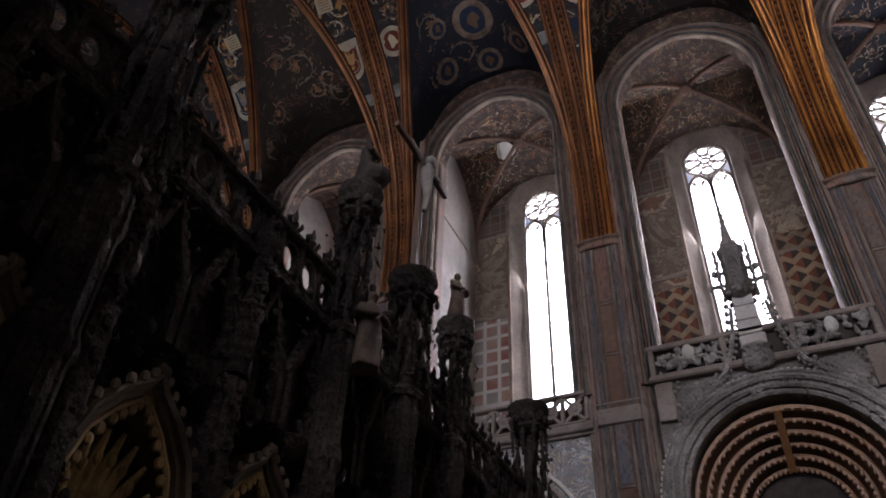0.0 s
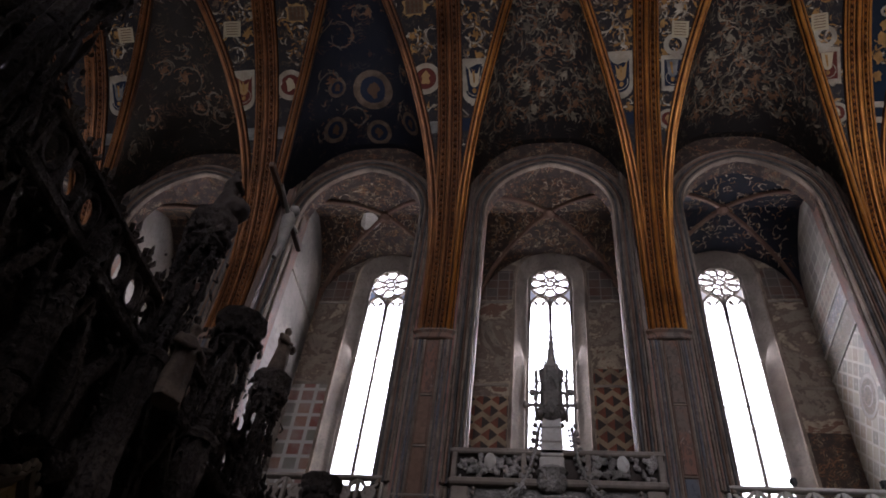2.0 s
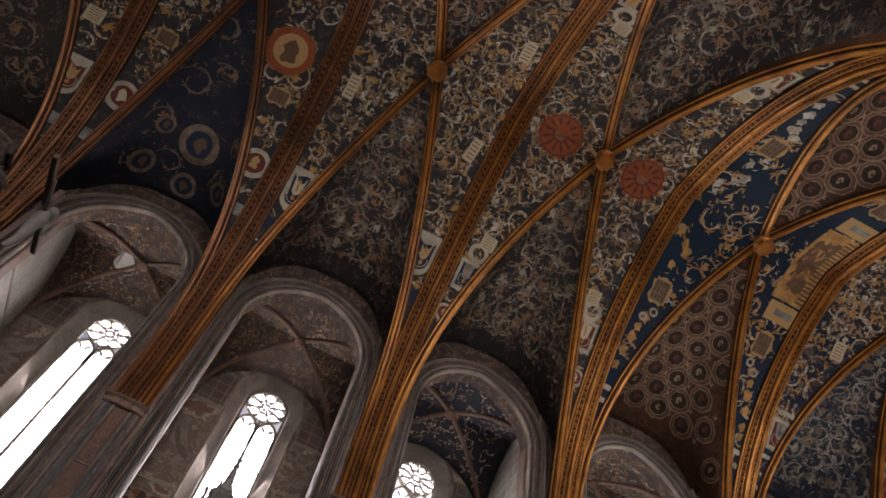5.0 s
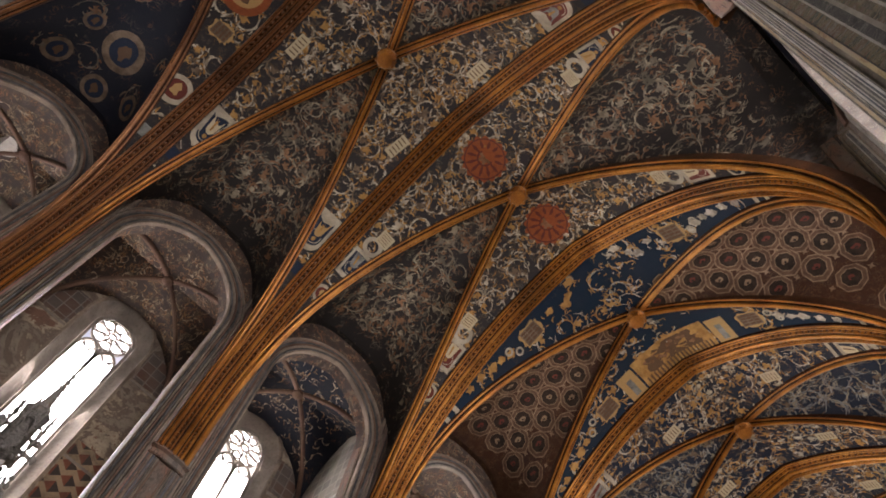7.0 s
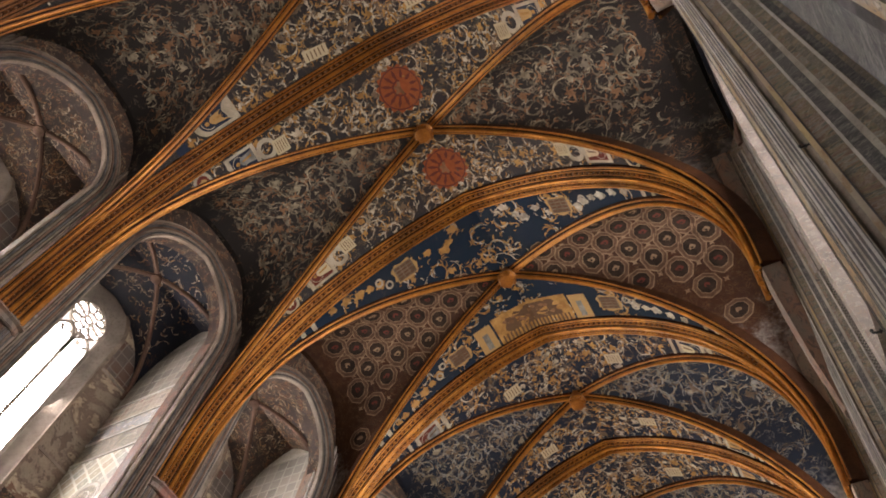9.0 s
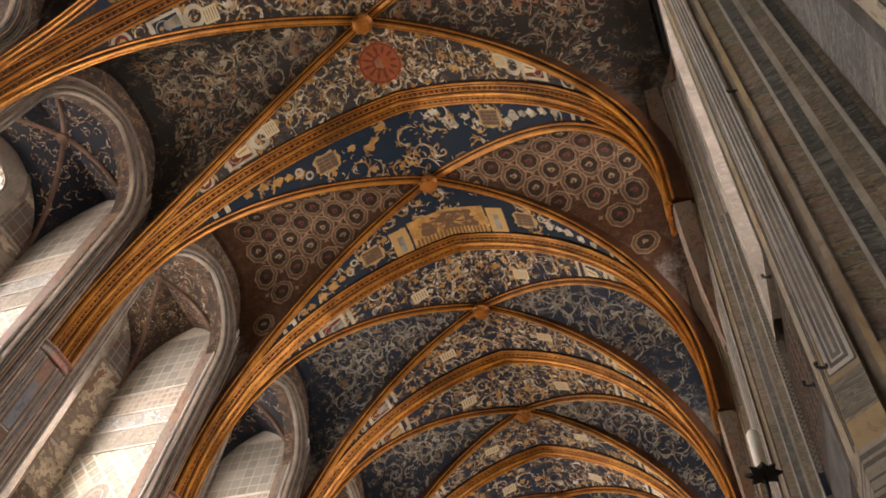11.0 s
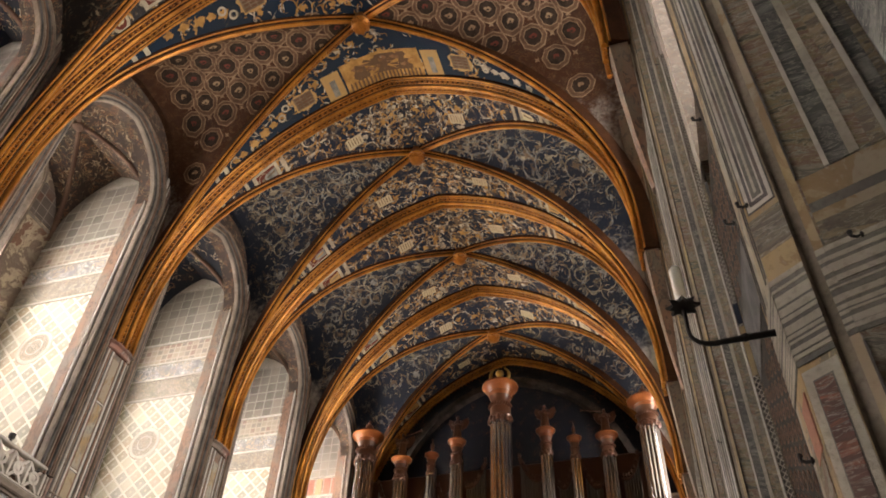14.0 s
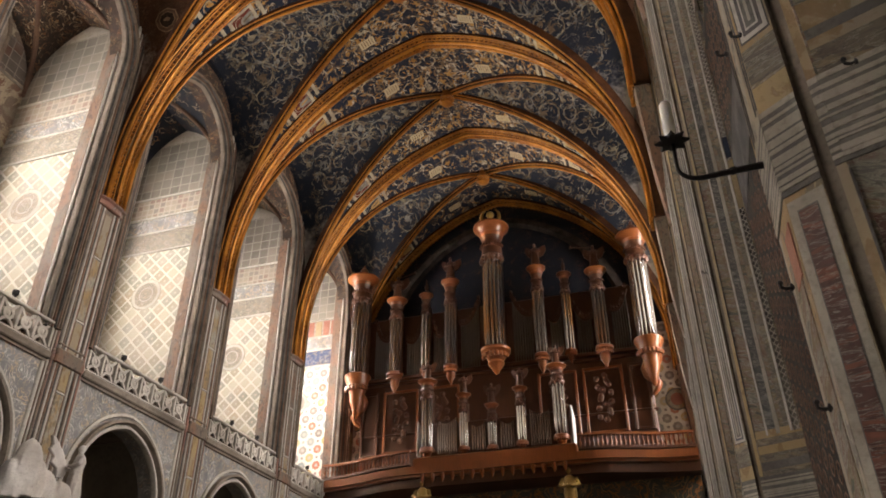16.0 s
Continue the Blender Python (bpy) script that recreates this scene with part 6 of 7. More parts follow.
def organ_tower(o, y, z0, z1, top, r, count, xf, bracket=1.3, crown="urn"):
    """A round pipe tower: bracket, base ring, pipes, carved veil and cornice."""
    o = part("pipe_tower", Shape().box(xf + 0.12, xf + 0.6, y - r * 0.62, y + r * 0.62, z0 - 0.1, z1 + 0.4, 0.02), M_WOOD, o, smooth=False)
    low = Shape().lathe(xf + 0.15, y, [(0.05, z0 - bracket), (0.16 * r, z0 - bracket + 0.08), (0.35 * r, z0 - bracket * 0.75), (0.55 * r, z0 - bracket * 0.6), (0.5 * r, z0 - bracket * 0.5), (0.7 * r, z0 - bracket * 0.28), (0.98 * r, z0 - 0.2), (0.98 * r, z0 - 0.05), (0.85 * r, z0)], 16)
    crockets(low, [(xf + 0.15 - 0.8 * r * math.cos(a), y + 0.8 * r * math.sin(a), z0 - bracket * 0.33) for a in [-1.3 + 0.26 * i for i in range(11)]], 0.12 * r + 0.03, 9)
    part("bracket", low, M_WOOD_L, o, "carved varnished walnut bracket")
    for i in range(count):
        a = -1.35 + 2.7 * i / max(1, count - 1)
        pr = r * 0.86 / count
        s = Shape()
        pipe(s, xf + 0.15 - r * 0.6 * math.cos(a), y + r * 0.6 * math.sin(a), z0, z1 + 0.1, pr)
        part("pipe", s, M_TIN, o)
    veil = Shape()
    for i in range(9):
        a = -1.4 + 2.8 * i / 8
        veil.ball((xf + 0.15 - r * 0.78 * math.cos(a), y + r * 0.78 * math.sin(a), z1 - 0.05 - 0.12 * (i % 2)), 0.13 * r + 0.05, 0.7, 0.7, 1.5, 6, 5)
    fuse(part("carved_veil", veil, M_WOOD, o, "carved foliage over the pipes"), 0.045)
    h = top - z1
    drum = Shape().lathe(xf + 0.15, y, [(0.72 * r, z1), (0.82 * r, z1 + 0.08 * h), (0.70 * r, z1 + 0.16 * h), (0.66 * r, z1 + 0.55 * h), (0.76 * r, z1 + 0.62 * h)], 18)
    crockets(drum, [(xf + 0.15 - 0.74 * r * math.cos(a), y + 0.74 * r * math.sin(a), z1 + 0.36 * h) for a in [-1.4 + 0.28 * i for i in range(11)]], 0.10 * r + 0.02, 11)
    part("drum", drum, M_WOOD, o, "carved dark drum")
    cor = Shape().lathe(xf + 0.15, y, [(0.76 * r, z1 + 0.62 * h), (0.84 * r, z1 + 0.70 * h), (0.80 * r, z1 + 0.73 * h), (0.98 * r, z1 + 0.82 * h), (1.14 * r, z1 + 0.87 * h), (1.26 * r, z1 + 0.89 * h), (1.26 * r, z1 + 0.94 * h), (1.12 * r, z1 + 0.97 * h), (0.7 * r, top)], 18)
    part("cornice", cor, M_WOOD_L, o, "moulded varnished cornice")
    fin = Shape()
    if crown == "urn":
        fin.lathe(xf + 0.2, y, [(0.3 * r, top), (0.14 * r, top + 0.15), (0.34 * r, top + 0.4), (0.3 * r, top + 0.6), (0.1 * r, top + 0.75), (0.12 * r, top + 0.85), (0.02, top + 1.0)], 10)
    elif crown == "statue":
        figure(fin, xf + 0.2, y, top, 1.6, math.pi, True)
        if abs(y - AXIS) > 4:
            q = 1 if y > AXIS else -1
            fin.tube([(xf, y - q * 0.15, top + 1.35), (xf - 0.05, y - q * 0.7, top + 1.42), (xf - 0.1, y - q * 1.15, top + 1.5), (xf - 0.1, y - q * 1.25, top + 1.52)], [0.025, 0.03, 0.045, 0.1], 7)
    elif crown == "small":
        figure(fin, xf + 0.2, y, top, 1.15, math.pi, True)
    else:
        for q in (-1, 1):
            fin.tube([(xf + 0.1, y + q * (0.15 + 0.42 * math.sin(a)), top + 0.62 - 0.55 * math.cos(a)) for a in [0.35 * i for i in range(9)]], [0.12, 0.13, 0.13, 0.12, 0.11, 0.1, 0.08, 0.06, 0.03], 7)
        fin.ball((xf + 0.1, y, top + 0.75), 0.25)
        fin.lathe(xf + 0.1, y, [(0.25, top), (0.15, top + 0.3), (0.2, top + 0.5)], 8)
    part("finial", fin, M_GOLD_D if crown == "crown" else M_WOOD, o, "carved finial")


M_GOLD_D = gilded("dull_gilding", (0.26, 0.16, 0.045), (0.42, 0.28, 0.09), 0.5, 0.45)


def organ():
    o = thing("pipe_organ", (XO + 1, AXIS, 12.6), "great carved walnut pipe organ with bright tin pipes", "pipe organ")
    part("lower_case", Shape().box(XO + 0.5, XO + 2.0, AXIS - 8.1, AXIS + 8.1, 12.6, 18.0, 0.05), M_WOOD, o, "dark walnut case")
    part("upper_case", Shape().box(XO + 0.75, XO + 2.0, AXIS - 8.3, AXIS + 8.3, 18.0, 22.4, 0.05), M_WOOD, o, "dark walnut case")
    for z, d, h in ((17.95, 0.16, 0.2), (18.2, 0.28, 0.22), (15.0, 0.06, 0.12), (13.0, 0.1, 0.25)):
        part("impost", Shape().box(XO + 0.5 - d, XO + 0.9, AXIS - 8.15 - d, AXIS + 8.15 + d, z, z + h, 0.04), M_WOOD, o)
    for s in (-1, 1):
        organ_tower(o, AXIS + s * 8.25, 18.7, 23.5, 25.2, 0.78, 7, XO, 2.6, "urn")
        organ_tower(o, AXIS + s * 5.95, 18.6, 22.1, 23.35, 0.50, 5, XO, 1.2, "statue")
        organ_tower(o, AXIS + s * 4.15, 18.7, 22.3, 23.5, 0.34, 4, XO + 0.15, 0.8, "urn")
        organ_tower(o, AXIS + s * 2.60, 18.6, 22.6, 24.1, 0.44, 5, XO, 1.1, "statue")
        # flat fields of pipes between the towers
        for y0, y1, za, zb in ((0.98, 2.12, 22.6, 21.2), (3.08, 3.78, 20.8, 21.4), (4.52, 5.42, 21.4, 20.6), (6.5, 7.42, 20.8, 22.0)):
            n = max(5, int((y1 - y0) / 0.13))
            for i in range(n):
                t = (i + 0.5) / n
                p = Shape()
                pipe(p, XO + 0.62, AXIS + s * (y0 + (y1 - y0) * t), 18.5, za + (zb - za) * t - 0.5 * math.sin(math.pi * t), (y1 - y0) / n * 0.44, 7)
                # shade behind the towers is put into this darker tin
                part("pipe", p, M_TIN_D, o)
            fr = Shape()
            fr.sweep([(XO + 0.6, AXIS + s * (y0 + (y1 - y0) * i / 8), za + (zb - za) * i / 8 - 0.5 * math.sin(math.pi * i / 8) + 0.1) for i in range(9)], (1, 0, 0), [(-0.1, -0.1), (-0.1, 0.12), (0.12, 0.12), (0.12, -0.1)])
            crockets(fr, [(XO + 0.5, AXIS + s * (y0 + (y1 - y0) * i / 8), za + (zb - za) * i / 8 - 0.5 * math.sin(math.pi * i / 8) + 0.25) for i in range(9)], 0.11, 7)
            part("pipe_shade", fr, M_WOOD, o, "carved pipe shade")
        # panels of the lower case
        for y0, y1 in ((4.6, 6.7), (7.0, 8.0), (2.2, 4.3)):
            pan = Shape()
            for a0, a1, b0, b1 in ((y0, y0 + 0.14, 14.0, 17.6), (y1 - 0.14, y1, 14.0, 17.6), (y0 + 0.14, y1 - 0.14, 14.0, 14.14), (y0 + 0.14, y1 - 0.14, 17.46, 17.6)):
                ya, yb = sorted((AXIS + s * a0, AXIS + s * a1))
                pan.box(XO + 0.40, XO + 0.52, ya, yb, b0, b1, 0.02)
            part("panel_frame", pan, M_WOOD_L if y0 < 5 else M_WOOD, o, smooth=False)
            if y1 - y0 > 1.5:
                rel = Shape()
                ym = AXIS + s * (y0 + y1) / 2
                for i in range(16):
                    rel.ball((XO + 0.46, ym + 0.35 * math.sin(i * 1.9), 14.7 + i * 0.16), 0.17, 0.5, 1, 1, 7, 5)
                fuse(part("relief", rel, M_WOOD, o, "carved trophy"), 0.05)
        # little curved wings under the outer towers
        wing = Shape().tube([(XO + 0.4, AXIS + s * (8.2 + 0.25 * math.sin(a * 2.2)), 18.2 - 0.55 * a) for a in [0.5 * i for i in range(10)]], [0.5, 0.48, 0.42, 0.4, 0.36, 0.3, 0.25, 0.2, 0.15, 0.08], 9)
        part("carved_term", wing, M_WOOD_L, o, "carved scrolled term")
    organ_tower(o, AXIS - 0.05, 19.2, 24.9, 27.4, 0.86, 7, XO - 0.1, 1.5, "crown")
    return o


# tin pipe colour with the shade of the set-back fields painted in
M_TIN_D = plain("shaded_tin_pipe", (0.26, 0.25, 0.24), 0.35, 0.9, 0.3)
organ()


def positive():
    o = thing("choir_organ", (36.9, AXIS, 12.6), "small carved walnut front organ on the tribune", "pipe organ")
    part("case", Shape().box(37.0, 37.9, AXIS - 3.9, AXIS + 3.9, 12.6, 14.9, 0.04), M_WOOD, o)
    part("plinth", Shape().box(36.55, 37.9, AXIS - 4.2, AXIS + 4.2, 12.6, 13.1, 0.06), M_WOOD_L, o, "varnished plinth")
    for s in (-1, 1):
        organ_tower(o, AXIS + s * 3.5, 13.6, 16.4, 17.3, 0.42, 5, 36.65, 0.6, "small")
        organ_tower(o, AXIS + s * 1.52, 13.5, 15.5, 16.35, 0.32, 5, 36.7, 0.5, "small")
        for y0, y1, z1 in ((0.35, 1.15, 14.75), (1.9, 3.0, 15.1)):
            n = int((y1 - y0) / 0.12)
            for i in range(n):
                p = Shape()
                pipe(p, 36.95, AXIS + s * (y0 + (i + 0.5) * (y1 - y0) / n), 13.25, z1 - 0.25 * math.sin(math.pi * i / n), 0.05, 7)
                part("pipe", p, M_TIN, o)
        for i in range(8):
            p = Shape()
            pipe(p, 36.9 + i * 0.12, AXIS + s * 4.05, 13.2, 15.1 - 0.05 * i, 0.05, 7)
            part("pipe", p, M_TIN_P, o)
    organ_tower(o, AXIS, 13.4, 14.8, 15.6, 0.30, 5, 36.65, 0.5, "small")


positive()


def tribune_x(y):
    d = abs(y - AXIS)
    return 36.35 if d < 4.4 else 36.35 + 1.1 * (1 - math.cos(min(1, (d - 4.4) / 5.0) * math.pi)) / 2


def tribune():
    ys = [AXIS - 9.75 + 19.5 * i / 48 for i in range(49)]
    t = thing("organ_tribune", (37.5, AXIS, 0), "carved wooden organ tribune with a turned balustrade over a dark mural", "tribune")
    for z0, z1, d, m in ((12.2, 12.6, 0.0, M_WOOD_L), (12.05, 12.2, -0.12, M_WOOD_L), (11.6, 12.05, -0.3, M_WOOD)):
        s = Shape()
        s.loft([[(tribune_x(y) - d, y, z0), (tribune_x(y) - d, y, z1), (40.6, y, z1), (40.6, y, z0)] for y in ys])
        part("floor_edge", s, m, t)
    for y_a, y_b in ((AXIS - 9.7, AXIS - 4.3), (AXIS + 4.3, AXIS + 9.7)):
        yy = [y_a + (y_b - y_a) * i / 20 for i in range(21)]
        for nm, mt, z in (("bottom_rail", M_WOOD, 12.68), ("top_rail", M_WOOD_L, 13.36)):
            part(nm, Shape().loft([[(tribune_x(y) + 0.05, y, z), (tribune_x(y) + 0.05, y, z + 0.12), (tribune_x(y) + 0.25, y, z + 0.12), (tribune_x(y) + 0.25, y, z)] for y in yy]), mt, t)
        n = 26
        for i in range(n):
            y = y_a + (y_b - y_a) * (i + 0.5) / n
            b = Shape().lathe(tribune_x(y) + 0.15, y, [(0.05, 12.8), (0.035, 12.86), (0.075, 13.0), (0.03, 13.18), (0.05, 13.3), (0.05, 13.36)], 7)
            part("baluster", b, M_WOOD_L, t)
    part("mural_wall", Shape().box(38.6, 39.2, AXIS - 9.7, AXIS + 9.7, 0, 11.6), M_BLACKWALL, t, "dark mural with reddish flames")
    for s in (-1, 1):
        at = Shape()
        figure(at, 36.75, AXIS + s * 3.7, 9.7, 2.3, math.pi)
        part("atlas_bracket", at, M_GOLD_D, t, "gilded carved supporting bracket")
    for i in range(15):
        y = AXIS - 3.6 + 7.2 * i / 14
        part("pendant", Shape().lathe(36.5, y, [(0.02, 11.75), (0.1, 11.9), (0.14, 12.1), (0.1, 12.25)], 7), M_WOOD_L, t)


tribune()

# west end: painted nets below, dark vaulting above the organ
for y_, z_ in ((AXIS + 9.3, 16.9), (AXIS - 9.2, 16.2)):
    med = thing("medallion", (XW, y_, z_), "large painted medallion with a coral eye on the end wall", "wall painting", "end wall medallions", "structure")
    for r, o, m in ((0.62, 0.010, M_COURSE_D), (0.54, 0.016, M_PIER_W), (0.34, 0.022, M_RED_L)):
        part("medallion_ring", Shape().prism(circle(y_, z_, r, 24)[:-1], (XW - o, XW + 0.05), lambda a, b, d: (d, a, b)), m, med, smooth=False)
setting("wall_west_upper", Shape().box(XW - 0.02, XW - 0.004, NORTH - 0.4, SOUTH + 0.4, 20.8, 30.6), M_NIGHT, "dark blue painted wall over the organ", "wall")
arch = Shape().sweep([(XW - 0.2, AXIS + 7.4 * math.cos(math.pi * i / 24), arc(7.4 * math.cos(math.pi * i / 24), 7.4, 20.5, 8.6)) for i in range(25)], (1, 0, 0), [(-0.3, -0.3), (-0.3, 0.1), (0, 0.25), (0.15, 0.1), (0.15, -0.3)])
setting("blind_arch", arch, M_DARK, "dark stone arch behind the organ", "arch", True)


# ---------------------------------------------------------------- south portal
def portal():
    xc, yf = -0.02, SOUTH - 0.42
    p = thing("south_portal", (xc, SOUTH, 0), "carved flamboyant stone portal with an ogee hood and open balustrade", "portal")
    n = 26
    front = pierced(Shape(), xc, 2.78, 0, 12.15, outline(xc, 2.36, 0, 8.85, 11.26, n), outline(xc, 2.3, 0, 8.85, 11.2, n), yf + 0.1, SOUTH + 0.9)
    part("front_wall", front, M_PORT, p, smooth=False)
    deco = Shape()
    q0 = random.Random(21)
    for i in range(150):
        a = math.pi * q0.random()
        rr = q0.uniform(2.42, 2.9)
        deco.ball((xc + rr * math.cos(a), yf - 0.08 + q0.uniform(-0.03, 0.04), 8.88 + rr * math.sin(a)), q0.uniform(0.03, 0.07), 1, 0.8, 1, 6, 4)
    part("arch_leafwork", deco, M_PORT, p, "tangled carved leaves")["kind"] = "stuff"
    for r, d, m in ((2.40, 0.02, M_PORT), (2.55, -0.06, M_PORT), (2.74, -0.12, M_PORT), (2.9, -0.05, M_PORT)):
        s = Shape().sweep(ring_path(outline(xc, r, 0, 8.85, 8.85 + r + 0.04, n), yf + 0.1), (0, 1, 0), [(-0.16 + d, -0.07), (-0.2 + d, 0.0), (-0.16 + d, 0.07), (0.1, 0.07), (0.1, -0.07)])
        part("arch_moulding", s, m, p)
    knobs = Shape()
    crockets(knobs, ring_path(outline(xc, 2.65, 7.0, 8.85, 11.55, n), yf - 0.06), 0.07, 70)
    part("arch_ornament", knobs, M_PORT, p, "row of carved leaves")["kind"] = "stuff"
    # coffered timber hood inside the arch
    for i in range(6):
        r, y = 2.24 - 0.21 * i, SOUTH - 0.15 + 0.24 * i
        ring = Shape().tube(ring_path(outline(xc, r, 7.6, 8.75, 8.75 + r, n), y), 0.075 if i % 2 == 0 else 0.055, 7)
        crockets(ring, ring_path(outline(xc, r - 0.06, 8.7, 8.75, 8.75 + r - 0.06, n), y - 0.06), 0.05, 34)
        part("timber_ring", ring, M_WOOD_P, p, "roped golden-brown timber ring")
        if i < 5:
            r2 = r - 0.21
            part("timber_coffer", Shape().strip(ring_path(outline(xc, r + 0.05, 7.6, 8.75, 8.80 + r, n), y + 0.05), ring_path(outline(xc, r2 + 0.05, 7.6, 8.75, 8.80 + r2, n), y + 0.29)), M_WOOD_PD, p)
    spine = Shape().sweep([(xc, SOUTH - 0.25 + 0.24 * i, 10.92 - 0.21 * i) for i in range(6)], (1, 0, 0), [(-0.09, -0.08), (-0.09, 0.08), (0.09, 0.08), (0.09, -0.08)])
    part("timber_spine", spine, M_WOOD_P, p)
    part("tympanum", Shape().prism(outline(xc, 1.22, 7.0, 8.75, 9.95, 16), (SOUTH + 1.12, SOUTH + 1.25), lambda a, b, d: (a, d, b)), M_DARK, p)
    part("inner_wall", pierced(Shape(), xc, 2.6, 0, 12.0, outline(xc, 1.0, 0, 7.0, 8.0), outline(xc, 1.0, 0, 7.0, 8.0), SOUTH + 1.9, SOUTH + 2.2), M_STONE, p, smooth=False)
    # ogee hood mould rising to the pinnacle
    for s in (-1, 1):
        pts = [(2.62, 9.6), (2.35, 10.55), (1.9, 11.2), (1.35, 11.62), (0.95, 12.0), (0.68, 12.6), (0.52, 13.3), (0.45, 13.9)]
        path = [(xc + s * a, yf - 0.08, b) for a, b in pts]
        hood = Shape().tube(path, [0.07, 0.08, 0.08, 0.08, 0.08, 0.07, 0.06, 0.05], 8)
        crockets(hood, [(a + s * 0.1, y, b + 0.08) for a, y, b in path], 0.075, 18)
        crockets(hood, [(a - s * 0.09, y, b - 0.07) for a, y, b in path], 0.045, 26)
        part("ogee_hood", hood, M_PORT, p)
        # cusped spandrels
        sp = Shape().box(*sorted((xc + s * 2.3, xc + s * 2.75)), yf - 0.02, yf + 0.1, 11.0, 12.1, 0.02)
        for i in range(9):
            sp.ball((xc + s * (2.25 - 0.1 * math.sin(i)), yf, 11.0 + i * 0.13), 0.06, 1, 0.6, 1, 6, 4)
        part("spandrel", sp, M_STONE, p)
        rel = Shape()
        q = random.Random(3 + s)
        for i in range(90):
            rel.ball((xc + s * q.uniform(0.95, 2.62), yf - 0.02 + q.uniform(-0.06, 0.05), q.uniform(12.38, 13.02)), q.uniform(0.035, 0.10), 1, 0.8, q.uniform(0.8, 1.6), 7, 5)
        fuse(part("balustrade_carving", rel, M_PORT, p, "deeply carved openwork"), 0.022)
        part("pale_carving", Shape().ball((xc + s * 1.75, yf - 0.1, 12.8), 0.17, 1, 0.6, 1.5, 9, 6), M_STONE_W, p)
        for x in (0.85, 2.72):
            part("balustrade_post", Shape().box(xc + s * x - 0.07, xc + s * x + 0.07, yf - 0.1, yf + 0.15, 12.15, 13.12, 0.02), M_STONE, p, smooth=False)
    # dark sheet added for the shade behind the openwork
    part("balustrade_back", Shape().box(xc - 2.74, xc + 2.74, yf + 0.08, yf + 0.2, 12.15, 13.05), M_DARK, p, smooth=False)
    part("string_course", Shape().box(xc - 2.86, xc + 2.86, yf - 0.14, yf + 0.3, 12.12, 12.32, 0.05), M_STONE, p, smooth=False)
    part("top_rail", Shape().box(xc - 2.86, xc + 2.86, yf - 0.12, yf + 0.25, 13.05, 13.22, 0.04), M_STONE, p, smooth=False)
    # corbel, pale shaft and canopy spire
    cx = xc - 0.1
    part("corbel", Shape().lathe(cx, yf - 0.1, [(0.2, 11.9), (0.34, 12.0), (0.42, 12.2), (0.36, 12.4), (0.44, 12.5), (0.36, 12.6)], 12, 0.7), M_PORT, p)
    for i in range(4):
        z0, z1 = 12.55 + 0.45 * i, 12.985 + 0.45 * i
        part("shaft_block", Shape().box(cx - 0.33 + 0.02 * i, cx + 0.33 - 0.02 * i, yf - 0.12, yf + 0.3, z0, z1, 0.03), M_STONE_W, p, "pale ashlar shaft", False)
    base = Shape().lathe(cx, yf, [(0.10, 14.10), (0.30, 14.22), (0.44, 14.34), (0.46, 14.46), (0.36, 14.52)], 8, 1.0, math.pi / 8)
    for i in range(8):
        a = math.pi / 4 * i
        base.ball((cx + 0.42 * math.cos(a), yf + 0.42 * math.sin(a), 14.24), 0.07, 1, 1, 1.3, 6, 5)
    part("canopy_base", base, M_PORT, p, "vaulted underside of the canopy")
    can = Shape().lathe(cx, yf, [(0.36, 14.5), (0.34, 15.75), (0.40, 15.85), (0.28, 15.95), (0.16, 16.2), (0.07, 16.9), (0.02, 17.7)], 8, 1.0, math.pi / 8)
    crockets(can, [(cx + 0.10, yf, 16.2), (cx + 0.03, yf, 17.5)], 0.045, 6)
    crockets(can, [(cx - 0.10, yf, 16.2), (cx - 0.03, yf, 17.5)], 0.045, 6)
    part("canopy", can, M_PORT, p, "pinnacled stone canopy")
    for i in range(8):
        a = math.pi / 8 + math.pi / 4 * i
        c = (cx + 0.47 * math.cos(a), yf + 0.47 * math.sin(a))
        pin = Shape().lathe(*c, [(0.045, 14.4), (0.04, 15.55), (0.07, 15.62), (0.05, 15.68), (0.012, 16.05 + 0.25 * (i % 2))], 5)
        for z in (14.8, 15.2, 15.75):
            pin.ball((c[0] + 0.04 * math.cos(a), c[1] + 0.04 * math.sin(a), z), 0.05, 1, 1, 1.2, 6, 4)
        d = (cx + 0.47 * math.cos(a + math.pi / 4), yf + 0.47 * math.sin(a + math.pi / 4))
        mid = [(c[0] + (d[0] - c[0]) * t, c[1] + (d[1] - c[1]) * t, 15.0 + 0.42 * math.sin(math.pi * t) ** 0.7) for t in (0, 0.2, 0.4, 0.5, 0.6, 0.8, 1)]
        pin.tube(mid, 0.028, 5)
        part("canopy_pinnacle", pin, M_PORT, p)
    for z, w in ((14.66, 0.72), (15.1, 0.55)):
        arms = Shape().box(cx - w, cx + w, yf - 0.05, yf + 0.05, z, z + 0.09, 0.02)
        for sd in (-1, 1):
            arms.ball((cx + sd * w, yf, z + 0.06), 0.10, 1, 1, 1.2, 7, 5)
        part("cross_bar", arms, M_PORT, p, smooth=False)
    # small pale cusps round the arch and along the hood
    cusps = Shape()
    for i in range(64):
        a = math.pi * (i + 0.5) / 64
        cusps.ball((xc + 3.0 * math.cos(a), yf + 0.02, 8.88 + 3.02 * math.sin(a)), 0.055, 1, 0.5, 1.0, 5, 4)
    part("pale_cusping", cusps, M_STONE_W, p, "small pale cusps round the arch")["kind"] = "stuff"
    return p


